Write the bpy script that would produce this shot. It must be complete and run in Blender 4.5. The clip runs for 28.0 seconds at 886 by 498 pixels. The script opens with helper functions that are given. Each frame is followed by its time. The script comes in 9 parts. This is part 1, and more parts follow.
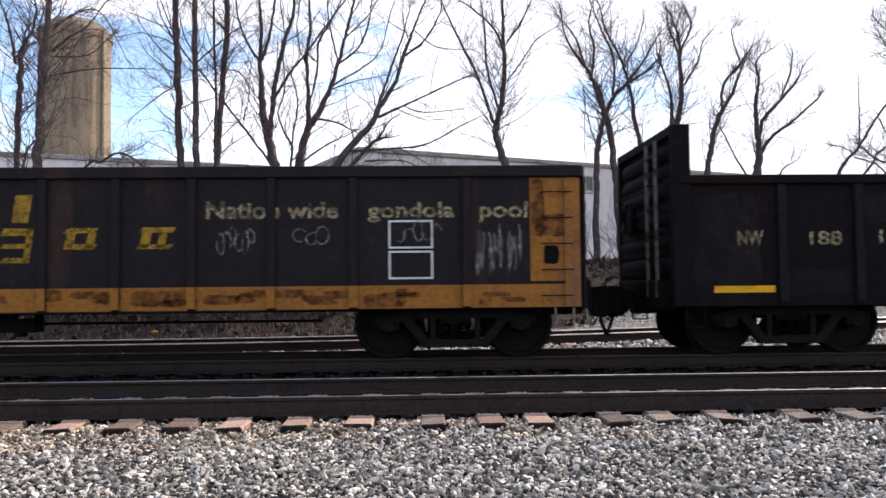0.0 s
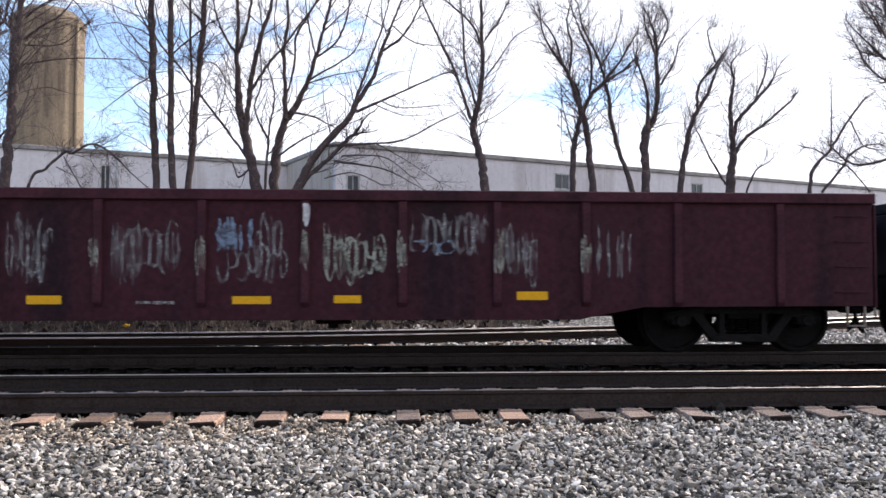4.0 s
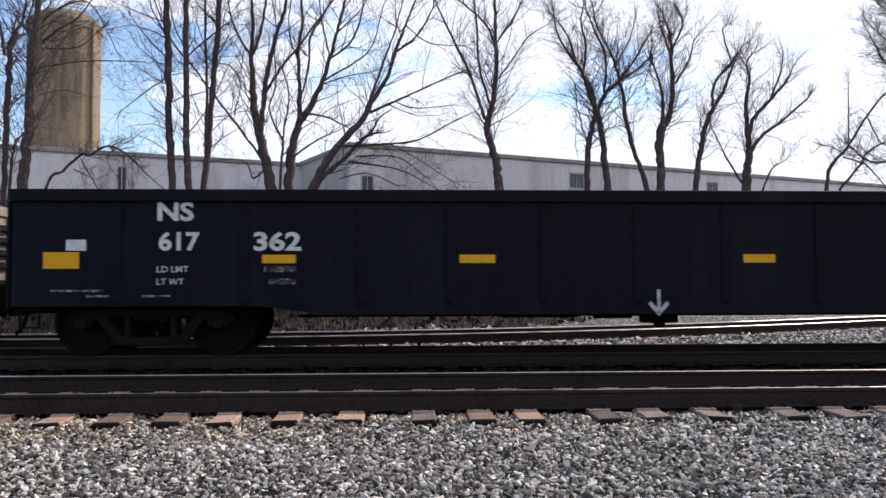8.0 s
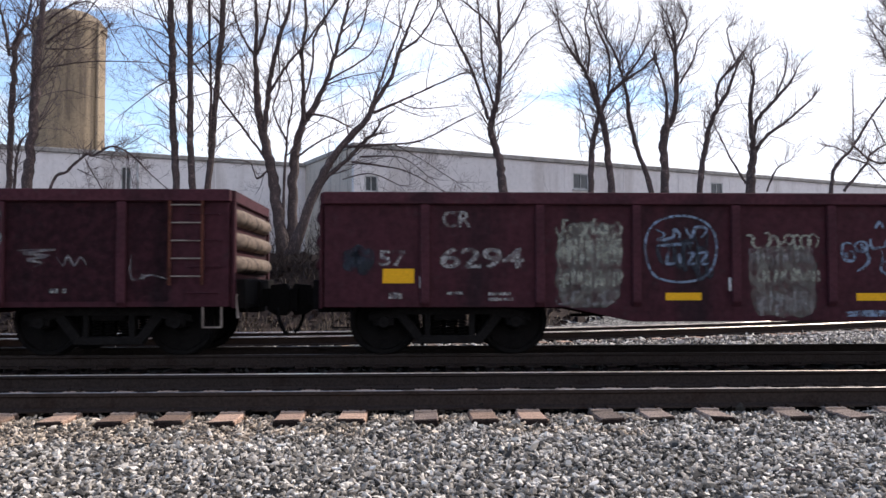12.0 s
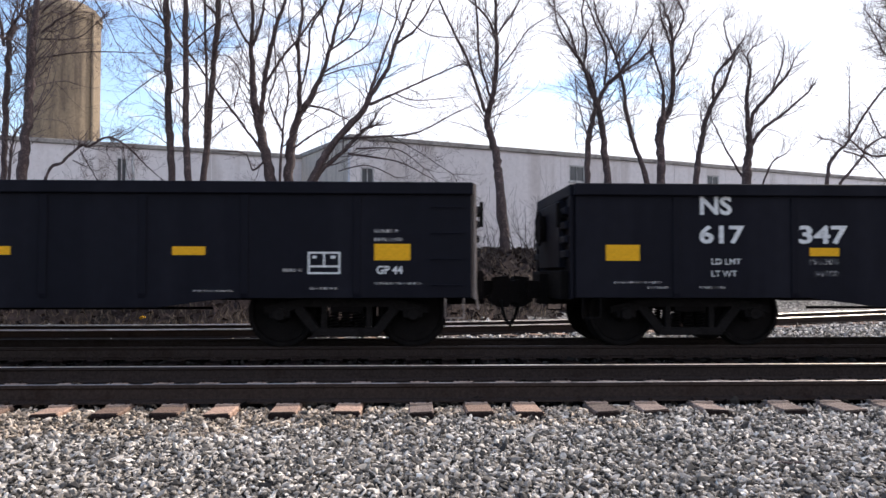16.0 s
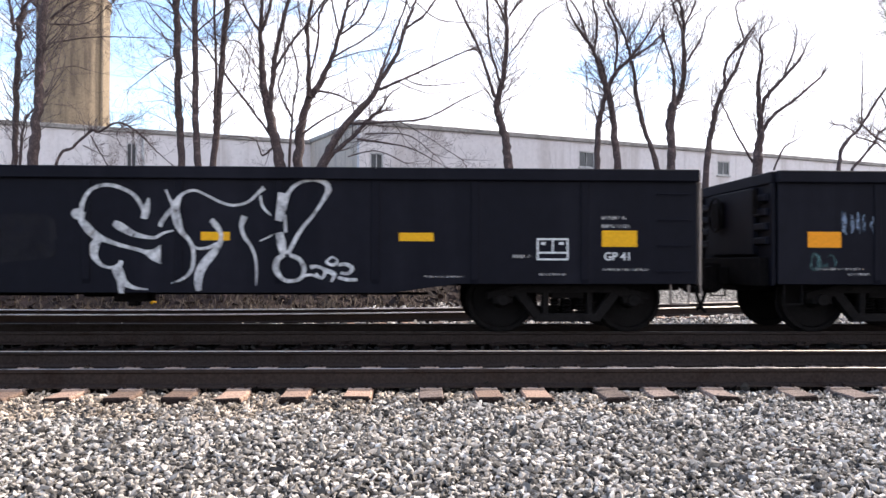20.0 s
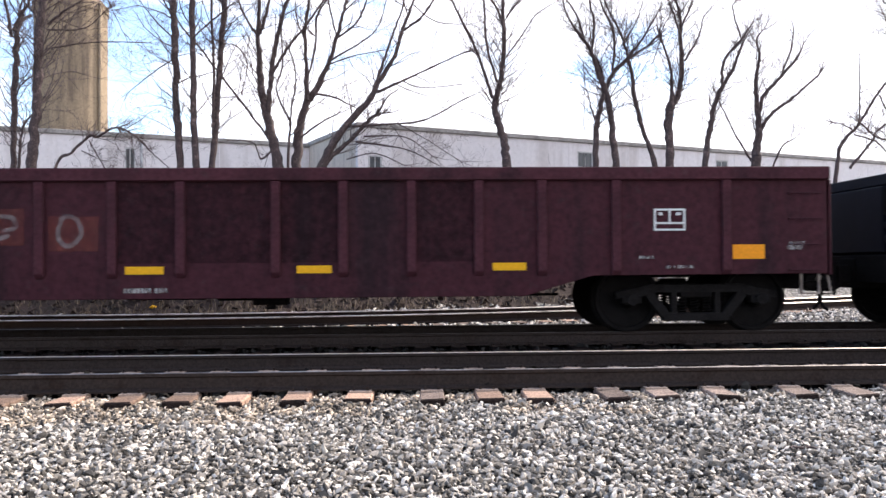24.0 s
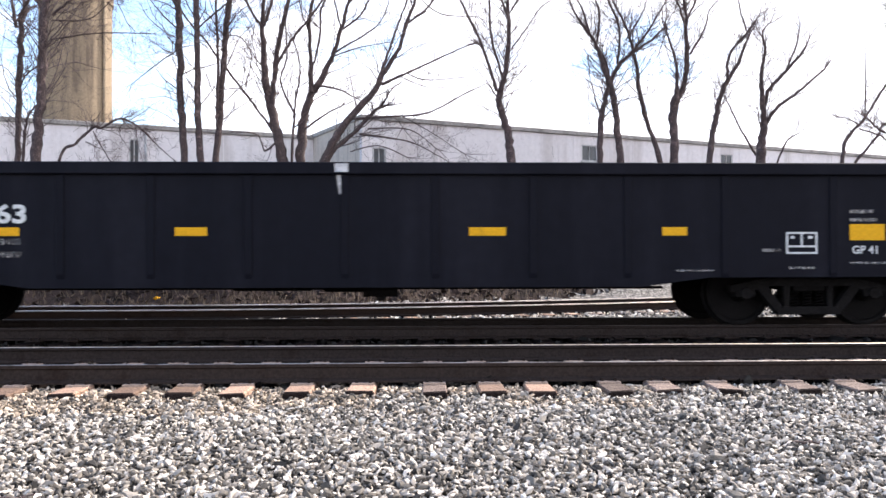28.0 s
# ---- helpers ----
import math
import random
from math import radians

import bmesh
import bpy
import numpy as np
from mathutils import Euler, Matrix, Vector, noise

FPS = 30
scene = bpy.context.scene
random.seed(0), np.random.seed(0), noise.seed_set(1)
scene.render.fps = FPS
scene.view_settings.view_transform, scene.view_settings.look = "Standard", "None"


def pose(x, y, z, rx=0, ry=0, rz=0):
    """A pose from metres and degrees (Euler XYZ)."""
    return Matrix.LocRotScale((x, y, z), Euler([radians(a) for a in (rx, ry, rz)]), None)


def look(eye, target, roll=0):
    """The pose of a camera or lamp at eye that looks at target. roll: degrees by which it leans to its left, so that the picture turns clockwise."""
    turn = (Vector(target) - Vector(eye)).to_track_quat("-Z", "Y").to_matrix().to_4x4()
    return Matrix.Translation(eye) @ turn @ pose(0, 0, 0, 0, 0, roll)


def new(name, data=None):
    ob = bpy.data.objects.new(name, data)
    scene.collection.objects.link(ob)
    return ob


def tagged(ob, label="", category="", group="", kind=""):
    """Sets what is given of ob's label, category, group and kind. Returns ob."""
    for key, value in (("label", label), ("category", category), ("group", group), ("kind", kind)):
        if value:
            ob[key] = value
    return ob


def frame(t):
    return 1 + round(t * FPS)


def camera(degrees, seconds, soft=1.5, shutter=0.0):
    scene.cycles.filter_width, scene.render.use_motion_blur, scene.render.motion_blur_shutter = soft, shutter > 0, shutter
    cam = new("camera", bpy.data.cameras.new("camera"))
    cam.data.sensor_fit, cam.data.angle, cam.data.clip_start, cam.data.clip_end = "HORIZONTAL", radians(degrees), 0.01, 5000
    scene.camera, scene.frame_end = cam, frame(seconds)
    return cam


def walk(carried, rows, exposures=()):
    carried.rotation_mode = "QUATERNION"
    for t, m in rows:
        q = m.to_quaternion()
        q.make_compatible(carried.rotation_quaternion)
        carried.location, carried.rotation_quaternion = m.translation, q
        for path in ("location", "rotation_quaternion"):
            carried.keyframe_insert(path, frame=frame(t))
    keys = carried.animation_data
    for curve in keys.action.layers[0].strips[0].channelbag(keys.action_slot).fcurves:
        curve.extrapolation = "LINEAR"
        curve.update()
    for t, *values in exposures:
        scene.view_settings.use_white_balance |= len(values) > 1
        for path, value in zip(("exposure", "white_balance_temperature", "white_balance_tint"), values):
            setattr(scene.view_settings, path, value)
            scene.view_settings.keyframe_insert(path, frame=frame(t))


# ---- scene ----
cam = camera(55.2, 28.0, soft=1.5, shutter=0.14)

# seconds, x, y, z, yaw, pitch, roll: held by one person who stands beside the line
PATH = [
    (0, -0.006, 0.002, 1.156, -2.08, 2.55, 0.57),
    (0.5, -0.010, 0.003, 1.158, -2.28, 2.45, 0.66),
    (1, -0.014, 0.004, 1.154, -2.32, 2.32, 0.65),
    (1.5, -0.021, 0.003, 1.161, -2.26, 2.17, 0.38),
    (2, -0.020, 0.004, 1.165, -2.34, 2.24, 0.34),
    (2.5, -0.024, 0.002, 1.161, -2.58, 2.36, 0.32),
    (3, -0.013, 0.002, 1.155, -2.93, 2.53, 0.30),
    (3.5, -0.019, 0.002, 1.152, -3.66, 2.45, -0.00),
    (5.5, -0.017, 0.005, 1.159, -3.86, 1.87, -0.08),
    (6, -0.014, 0.004, 1.157, -3.92, 1.85, -0.16),
    (6.5, -0.019, 0.002, 1.157, -3.81, 1.88, -0.15),
    (7, -0.023, 0.001, 1.159, -3.24, 2.19, -0.04),
    (7.5, -0.020, -0.000, 1.156, -2.65, 2.48, 0.07),
    (8, -0.024, -0.001, 1.157, -2.78, 2.28, 0.15),
    (8.5, -0.026, 0.002, 1.157, -2.79, 2.16, 0.01),
    (9, -0.028, -0.000, 1.159, -2.83, 1.93, 0.18),
    (9.5, -0.022, 0.002, 1.160, -2.75, 1.72, 0.01),
    (10, -0.020, -0.001, 1.148, -2.73, 1.99, -0.00),
    (10.5, -0.031, -0.001, 1.152, -2.47, 2.13, -0.20),
    (11, -0.022, 0.002, 1.156, -2.21, 2.16, -0.18),
    (11.5, -0.014, -0.000, 1.150, -2.46, 2.32, -0.08),
    (12, -0.009, -0.001, 1.147, -2.51, 2.33, 0.09),
    (12.5, -0.005, 0.002, 1.152, -2.39, 2.22, 0.26),
    (14.5, -0.003, -0.002, 1.150, -2.85, 2.77, 0.11),
    (15, -0.005, -0.002, 1.150, -2.75, 2.42, 0.04),
    (15.5, -0.005, 0.003, 1.158, -2.66, 1.75, 0.02),
    (16, -0.004, 0.002, 1.155, -2.77, 1.78, -0.04),
    (16.5, 0.005, 0.003, 1.164, -2.75, 1.78, 0.05),
    (17, 0.000, 0.000, 1.150, -2.75, 1.83, 0.05),
    (17.5, -0.003, 0.001, 1.155, -2.71, 1.75, -0.07),
    (18, -0.006, 0.002, 1.150, -2.42, 1.65, -0.06),
    (18.5, -0.005, 0.004, 1.160, -1.81, -0.03, 0.22),
    (19, -0.017, 0.005, 1.153, -1.70, 0.03, 0.10),
    (19.5, -0.005, 0.004, 1.151, -1.51, 0.67, 0.05),
    (20, -0.017, 0.004, 1.157, -2.18, 0.81, -0.17),
    (20.5, -0.008, 0.002, 1.152, -2.46, 0.91, 0.08),
    (21, -0.001, 0.001, 1.151, -2.64, 0.94, 0.29),
    (21.5, -0.001, 0.003, 1.156, -2.30, 0.51, 0.55),
    (23.5, -0.016, 0.004, 1.156, -2.11, 0.80, 0.48),
    (24, -0.018, 0.003, 1.153, -2.21, 0.94, 0.39),
    (24.5, -0.019, 0.005, 1.152, -1.88, 0.60, 0.43),
    (25, -0.016, 0.003, 1.159, -1.77, 0.37, 0.48),
    (25.5, -0.019, 0.006, 1.154, -1.91, 0.34, 0.37),
    (26, -0.012, 0.007, 1.155, -2.00, 0.24, 0.48),
    (26.5, -0.010, 0.006, 1.151, -2.02, 0.18, 0.67),
    (27, -0.014, 0.007, 1.158, -1.99, 0.13, 0.70),
    (27.5, -0.015, 0.004, 1.148, -1.88, 0.38, 0.34),
    (28, -0.014, 0.006, 1.154, -1.97, 0.45, 0.09),
]
walk(cam, [(t, pose(x, y, z, 90 + p, r, w)) for t, x, y, z, w, p, r in PATH],
     exposures=[(0.0, 0.82, 6210, 15), (3.0, 0.80, 6190, 15), (5.5, 0.68, 6150, 15), (8.0, 0.40, 6110, 15), (10.5, 0.52, 6140, 15), (12.5, 0.62, 6170, 15), (15.0, 0.58, 6180, 15), (17.0, 0.86, 6210, 15), (18.0, 0.91, 6220, 15), (18.7, 1.28, 6290, 15), (21.0, 1.21, 6290, 15), (24.0, 1.28, 6320, 15), (26.0, 1.38, 6330, 15), (28.0, 1.42, 6330, 15)])

# ---- daylight: a low winter sun behind the train, broken white cloud
SUN_AZ, SUN_EL = 55.0, 38.0          # degrees from the far side towards the right; above the horizon
world = bpy.data.worlds.new("sky")
scene.world = world
world.use_nodes = True
wn, wl = world.node_tree.nodes, world.node_tree.links
wn.clear()
w_out = wn.new("ShaderNodeOutputWorld")
w_bg = wn.new("ShaderNodeBackground")
w_bg.inputs["Strength"].default_value = 0.15
w_sky = wn.new("ShaderNodeTexSky")
w_sky.sky_type = "NISHITA"
w_sky.sun_disc = False
w_sky.sun_elevation = radians(SUN_EL)
w_sky.sun_rotation = radians(SUN_AZ)
w_sky.dust_density = 0.5
w_tc = wn.new("ShaderNodeTexCoord")
w_map = wn.new("ShaderNodeMapping")
w_map.inputs["Location"].default_value = (3.1, 0.4, 0.0)
w_map.inputs["Scale"].default_value = (1.0, 1.0, 2.3)
w_noise = wn.new("ShaderNodeTexNoise")
w_noise.inputs["Scale"].default_value = 5.0
w_noise.inputs["Detail"].default_value = 10.0
w_noise.inputs["Roughness"].default_value = 0.56
w_noise.inputs["Distortion"].default_value = 0.25
# the cloud thickens towards the sun's side and towards the horizon
w_lean = wn.new("ShaderNodeVectorMath")
w_lean.operation = "DOT_PRODUCT"
w_lean.inputs[1].default_value = (0.35, 0.0, -0.45)
w_gain = wn.new("ShaderNodeMath")
w_gain.operation = "MULTIPLY_ADD"
w_gain.inputs[1].default_value, w_gain.inputs[2].default_value = 2.0, -0.6
w_sum = wn.new("ShaderNodeMath")
w_sum.operation = "ADD"
w_ramp = wn.new("ShaderNodeValToRGB")
w_ramp.color_ramp.elements[0].position = 0.08
w_ramp.color_ramp.elements[1].position = 0.28
w_mix = wn.new("ShaderNodeMix")
w_mix.data_type = "RGBA"
w_mix.inputs["B"].default_value = (5.7, 5.85, 6.1, 1)
wl.new(w_tc.outputs["Generated"], w_map.inputs["Vector"])
wl.new(w_map.outputs["Vector"], w_noise.inputs["Vector"])
wl.new(w_tc.outputs["Generated"], w_lean.inputs[0])
wl.new(w_noise.outputs["Fac"], w_gain.inputs[0])
wl.new(w_gain.outputs["Value"], w_sum.inputs[0])
wl.new(w_lean.outputs["Value"], w_sum.inputs[1])
wl.new(w_sum.outputs["Value"], w_ramp.inputs["Fac"])
wl.new(w_ramp.outputs["Color"], w_mix.inputs["Factor"])
wl.new(w_sky.outputs["Color"], w_mix.inputs["A"])
wl.new(w_mix.outputs["Result"], w_bg.inputs["Color"])
wl.new(w_bg.outputs["Background"], w_out.inputs["Surface"])

sun_data = bpy.data.lights.new("sun", "SUN")
sun_data.energy = 3.8
sun_data.angle = radians(0.55)
sun_data.color = (1.0, 0.91, 0.77)
sun = new("sun", sun_data)
to_sun = Vector((math.sin(radians(SUN_AZ)) * math.cos(radians(SUN_EL)), math.cos(radians(SUN_AZ)) * math.cos(radians(SUN_EL)), math.sin(radians(SUN_EL))))
sun.matrix_world = look(tuple(to_sun * 60), (0, 0, 0))

# ---- materials
def material(name, color, rough=0.7, metal=0.0, vary=0.25, scale=3.0, fine=40.0, bump=0.15, second=None, patch=0.5, per=None, streak=False, spec=0.5, wear=None, cover=None):
    """A procedural surface: a base colour that varies at two scales, an optional second colour in patches, fine relief.
    per: 'object' or 'island' varies the brightness from piece to piece. cover: thin paint that hides between so much and so much."""
    m = bpy.data.materials.new(name)
    m.use_nodes = True
    n, l = m.node_tree.nodes, m.node_tree.links
    b = n["Principled BSDF"]
    tc = n.new("ShaderNodeTexCoord")
    mp = n.new("ShaderNodeMapping")
    mp.inputs["Scale"].default_value = (1, 1, 0.12) if streak else (1, 1, 1)
    l.new(tc.outputs["Object"], mp.inputs["Vector"])
    big = n.new("ShaderNodeTexNoise")
    big.inputs["Scale"].default_value = scale
    big.inputs["Detail"].default_value = 6
    big.inputs["Roughness"].default_value = 0.62
    l.new(mp.outputs["Vector"], big.inputs["Vector"])
    small = n.new("ShaderNodeTexNoise")
    small.inputs["Scale"].default_value = fine
    small.inputs["Detail"].default_value = 5
    l.new(tc.outputs["Object"], small.inputs["Vector"])
    mixer = n.new("ShaderNodeMix")
    mixer.data_type = "RGBA"
    mixer.inputs["A"].default_value = (*color, 1)
    mixer.inputs["B"].default_value = (*(second or [c * 0.45 for c in color]), 1)
    ramp = n.new("ShaderNodeValToRGB")
    ramp.color_ramp.elements[0].position = patch
    ramp.color_ramp.elements[1].position = min(1.0, patch + 0.16)
    l.new(big.outputs["Fac"], ramp.inputs["Fac"])
    l.new(ramp.outputs["Color"], mixer.inputs["Factor"])
    value = n.new("ShaderNodeMapRange")
    value.inputs["From Min"].default_value, value.inputs["From Max"].default_value = 0.3, 0.7
    value.inputs["To Min"].default_value, value.inputs["To Max"].default_value = 1 - vary, 1 + vary
    l.new(small.outputs["Fac"], value.inputs["Value"])
    colour = mixer.outputs["Result"]
    if wear:
        # chips and scabs of another colour
        chip = n.new("ShaderNodeTexNoise")
        chip.inputs["Scale"].default_value = 5.5
        chip.inputs["Detail"].default_value = 9
        chip.inputs["Roughness"].default_value = 0.74
        l.new(tc.outputs["Object"], chip.inputs["Vector"])
        cr = n.new("ShaderNodeValToRGB")
        cr.color_ramp.elements[0].position, cr.color_ramp.elements[1].position = 0.56, 0.70
        cr.color_ramp.elements[1].color = (0.8, 0.8, 0.8, 1)
        l.new(chip.outputs["Fac"], cr.inputs["Fac"])
        over = n.new("ShaderNodeMix")
        over.data_type = "RGBA"
        over.inputs["B"].default_value = (*wear, 1)
        l.new(cr.outputs["Color"], over.inputs["Factor"])
        l.new(colour, over.inputs["A"])
        colour = over.outputs["Result"]
    hsv = n.new("ShaderNodeHueSaturation")
    l.new(colour, hsv.inputs["Color"])
    level = value.outputs["Result"]
    if per:
        if per == "object":
            src = n.new("ShaderNodeObjectInfo").outputs["Random"]
        else:
            src = n.new("ShaderNodeNewGeometry").outputs["Random Per Island"]
        pr = n.new("ShaderNodeMapRange")
        pr.inputs["To Min"].default_value, pr.inputs["To Max"].default_value = 0.55, 1.45
        l.new(src, pr.inputs["Value"])
        mul = n.new("ShaderNodeMath")
        mul.operation = "MULTIPLY"
        l.new(level, mul.inputs[0])
        l.new(pr.outputs["Result"], mul.inputs[1])
        level = mul.outputs["Value"]
    l.new(level, hsv.inputs["Value"])
    l.new(hsv.outputs["Color"], b.inputs["Base Color"])
    rr = n.new("ShaderNodeMapRange")
    rr.inputs["To Min"].default_value, rr.inputs["To Max"].default_value = max(0.05, rough - 0.15), min(1.0, rough + 0.15)
    l.new(big.outputs["Fac"], rr.inputs["Value"])
    l.new(rr.outputs["Result"], b.inputs["Roughness"])
    b.inputs["Metallic"].default_value = metal
    b.inputs["Specular IOR Level"].default_value = spec
    if cover:
        thin = n.new("ShaderNodeTexNoise")
        thin.inputs["Scale"].default_value = 7.0
        thin.inputs["Detail"].default_value = 7
        thin.inputs["Roughness"].default_value = 0.68
        l.new(tc.outputs["Object"], thin.inputs["Vector"])
        cv = n.new("ShaderNodeMapRange")
        cv.inputs["From Min"].default_value, cv.inputs["From Max"].default_value = 0.36, 0.62
        cv.inputs["To Min"].default_value, cv.inputs["To Max"].default_value = cover
        l.new(thin.outputs["Fac"], cv.inputs["Value"])
        l.new(cv.outputs["Result"], b.inputs["Alpha"])
    if bump:
        bp = n.new("ShaderNodeBump")
        bp.inputs["Strength"].default_value = bump
        bp.inputs["Distance"].default_value = 0.02
        l.new(small.outputs["Fac"], bp.inputs["Height"])
        l.new(bp.outputs["Normal"], b.inputs["Normal"])
    return m


def gravel_material(name, k0, cell, spec=0.3):
    """Gravel seen as a sheet: small stones of many shades with dark joints."""
    m = bpy.data.materials.new(name)
    m.use_nodes = True
    n, l = m.node_tree.nodes, m.node_tree.links
    b = n["Principled BSDF"]
    tc = n.new("ShaderNodeTexCoord")
    vor = n.new("ShaderNodeTexVoronoi")
    vor.inputs["Scale"].default_value = cell
    l.new(tc.outputs["Object"], vor.inputs["Vector"])
    sep = n.new("ShaderNodeSeparateColor")
    l.new(vor.outputs["Color"], sep.inputs["Color"])
    ramp = n.new("ShaderNodeValToRGB")
    e = ramp.color_ramp.elements
    e[0].color = (0.05 * k0, 0.047 * k0, 0.045 * k0, 1)
    e[1].color = (0.60 * k0, 0.56 * k0, 0.51 * k0, 1)
    k = e.new(0.6)
    k.color = (0.22 * k0, 0.20 * k0, 0.18 * k0, 1)
    l.new(sep.outputs["Red"], ramp.inputs["Fac"])
    mul = n.new("ShaderNodeMix")
    mul.data_type = "RGBA"
    mul.blend_type = "MULTIPLY"
    mul.inputs["Factor"].default_value = 1.0
    gap = n.new("ShaderNodeMapRange")
    gap.inputs["From Min"].default_value, gap.inputs["From Max"].default_value = 0.75, 0.3
    gap.inputs["To Min"].default_value, gap.inputs["To Max"].default_value = 0.3, 1.0
    l.new(vor.outputs["Distance"], gap.inputs["Value"])
    l.new(ramp.outputs["Color"], mul.inputs["A"])
    l.new(gap.outputs["Result"], mul.inputs["B"])
    l.new(mul.outputs["Result"], b.inputs["Base Color"])
    b.inputs["Roughness"].default_value = 0.9
    b.inputs["Specular IOR Level"].default_value = spec
    bp = n.new("ShaderNodeBump")
    bp.inputs["Strength"].default_value = 0.9
    bp.inputs["Distance"].default_value = 0.03
    bp.invert = True
    l.new(vor.outputs["Distance"], bp.inputs["Height"])
    l.new(bp.outputs["Normal"], b.inputs["Normal"])
    return m


def stone_material(name, k0, tone=(1, 1, 1), spec=0.5):
    """Crushed ballast: pale limestone, grey trap rock and dark stones, each stone its own shade; k0 scales its
    brightness, low where shadow is put into the colour.
    """
    m = bpy.data.materials.new(name)
    m.use_nodes = True
    n, l = m.node_tree.nodes, m.node_tree.links
    b = n["Principled BSDF"]
    geo = n.new("ShaderNodeNewGeometry")
    ramp = n.new("ShaderNodeValToRGB")
    e = ramp.color_ramp.elements
    e[0].position, e[0].color = 0.0, (0.035, 0.033, 0.032, 1)
    e[1].position, e[1].color = 1.0, (0.92, 0.88, 0.82, 1)
    e[1].color = (*[a * b for a, b in zip(e[1].color, tone)], 1)
    for at, c in ((0.18, (0.095, 0.088, 0.080)), (0.42, (0.255, 0.237, 0.213)), (0.70, (0.48, 0.445, 0.405)), (0.90, (0.72, 0.68, 0.63))):
        k = e.new(at)
        k.color = (*[a * b for a, b in zip(c, tone)], 1)
    l.new(geo.outputs["Random Per Island"], ramp.inputs["Fac"])
    tc = n.new("ShaderNodeTexCoord")
    ns = n.new("ShaderNodeTexNoise")
    ns.inputs["Scale"].default_value = 45
    ns.inputs["Detail"].default_value = 4
    l.new(tc.outputs["Object"], ns.inputs["Vector"])
    far = n.new("ShaderNodeTexNoise")
    far.inputs["Scale"].default_value = 0.8
    far.inputs["Detail"].default_value = 4
    l.new(tc.outputs["Object"], far.inputs["Vector"])
    add = n.new("ShaderNodeMath")
    add.operation = "ADD"
    l.new(ns.outputs["Fac"], add.inputs[0])
    l.new(far.outputs["Fac"], add.inputs[1])
    mr = n.new("ShaderNodeMapRange")
    mr.inputs["From Min"].default_value, mr.inputs["From Max"].default_value = 0.6, 1.4
    mr.inputs["To Min"].default_value, mr.inputs["To Max"].default_value = 0.7 * k0, 1.3 * k0
    l.new(add.outputs["Value"], mr.inputs["Value"])
    hsv = n.new("ShaderNodeHueSaturation")
    l.new(ramp.outputs["Color"], hsv.inputs["Color"])
    l.new(mr.outputs["Result"], hsv.inputs["Value"])
    l.new(hsv.outputs["Color"], b.inputs["Base Color"])
    b.inputs["Roughness"].default_value = 0.85
    b.inputs["Specular IOR Level"].default_value = spec
    return m


# polished heads, with the train's dark reflection put into the colour
M_DARKHEAD = material("rail_head_dark_reflection", (0.10, 0.085, 0.075), 0.5, 0.7, vary=0.2, scale=4, fine=90, bump=0.05)
M_STONE = stone_material("ballast_stone", 0.88, (1.0, 0.955, 0.90), spec=0.25)
M_STONE_RUSTY = stone_material("ballast_rust_dusted", 0.85, (1.0, 0.86, 0.71))
# the sun's glare on the yard stones is put into this brighter copy
M_STONE_YARD = stone_material("ballast_sunlit", 1.15, (1.0, 0.965, 0.92), spec=0.25)
# near-black stone: the shade around the tracks is put into its colour
M_STONE_SHADED = stone_material("ballast_shaded", 0.045, spec=0.0)
M_GROUND = gravel_material("gravel_bed", 0.9, 24)
# shadow in the gaps between the loose stones, painted on the ground beneath
M_GAP_SHADE = gravel_material("ballast_gap_shade", 0.05, 60)
# same for the ground sheet below: shade beside the train painted in
M_GROUND_SHADED = gravel_material("gravel_shaded", 0.05, 20, spec=0.0)
M_LITTER = material("leaf_litter", (0.034, 0.023, 0.019), 0.95, spec=0.1, vary=0.6, scale=1.2, fine=16, bump=1.0, second=(0.016, 0.012, 0.010), patch=0.48)
M_LEAF = material("dead_leaves", (0.042, 0.028, 0.024), 0.9, spec=0.2, vary=0.5, scale=8, fine=30, bump=0.2, per="island", second=(0.10, 0.072, 0.060), patch=0.60)
M_BRAMBLE = material("dark_brush", (0.036, 0.024, 0.021), 0.8, spec=0.3, vary=0.35, scale=5, fine=20, bump=0.0, second=(0.085, 0.064, 0.058), patch=0.64)
M_STRAW = material("dry_grass", (0.125, 0.09, 0.06), 0.9, vary=0.3, scale=3, fine=30, bump=0.1, per="island")
M_RAIL = material("rail_steel_rusty", (0.034, 0.026, 0.023), 0.85, 0.0, spec=0.02, vary=0.25, scale=3, fine=40, bump=0.12, second=(0.024, 0.016, 0.013), patch=0.55)
M_HEAD_DULL = material("rail_head_patchy", (0.40, 0.35, 0.31), 0.4, 1.0, vary=0.2, scale=2.2, fine=60, bump=0.03, second=(0.03, 0.025, 0.022), patch=0.47)
M_HEAD = material("rail_head_polished", (0.95, 0.80, 0.66), 0.36, 1.0, vary=0.12, scale=4, fine=90, bump=0.02)
M_TIE_GREY = material("weathered_grey_tie", (0.20, 0.150, 0.125), 0.92, spec=0.2, vary=0.5, scale=9, fine=70, bump=0.9, second=(0.09, 0.065, 0.055), patch=0.50, per="object")
M_TIE = material("creosoted_tie", (0.31, 0.205, 0.150), 0.92, spec=0.2, vary=0.5, scale=9, fine=70, bump=0.9, second=(0.15, 0.092, 0.064), patch=0.53, per="object")
M_TIE_DARK = material("dark_tie", (0.014, 0.011, 0.010), 0.95, spec=0.0, vary=0.4, scale=6, fine=60, bump=0.4)
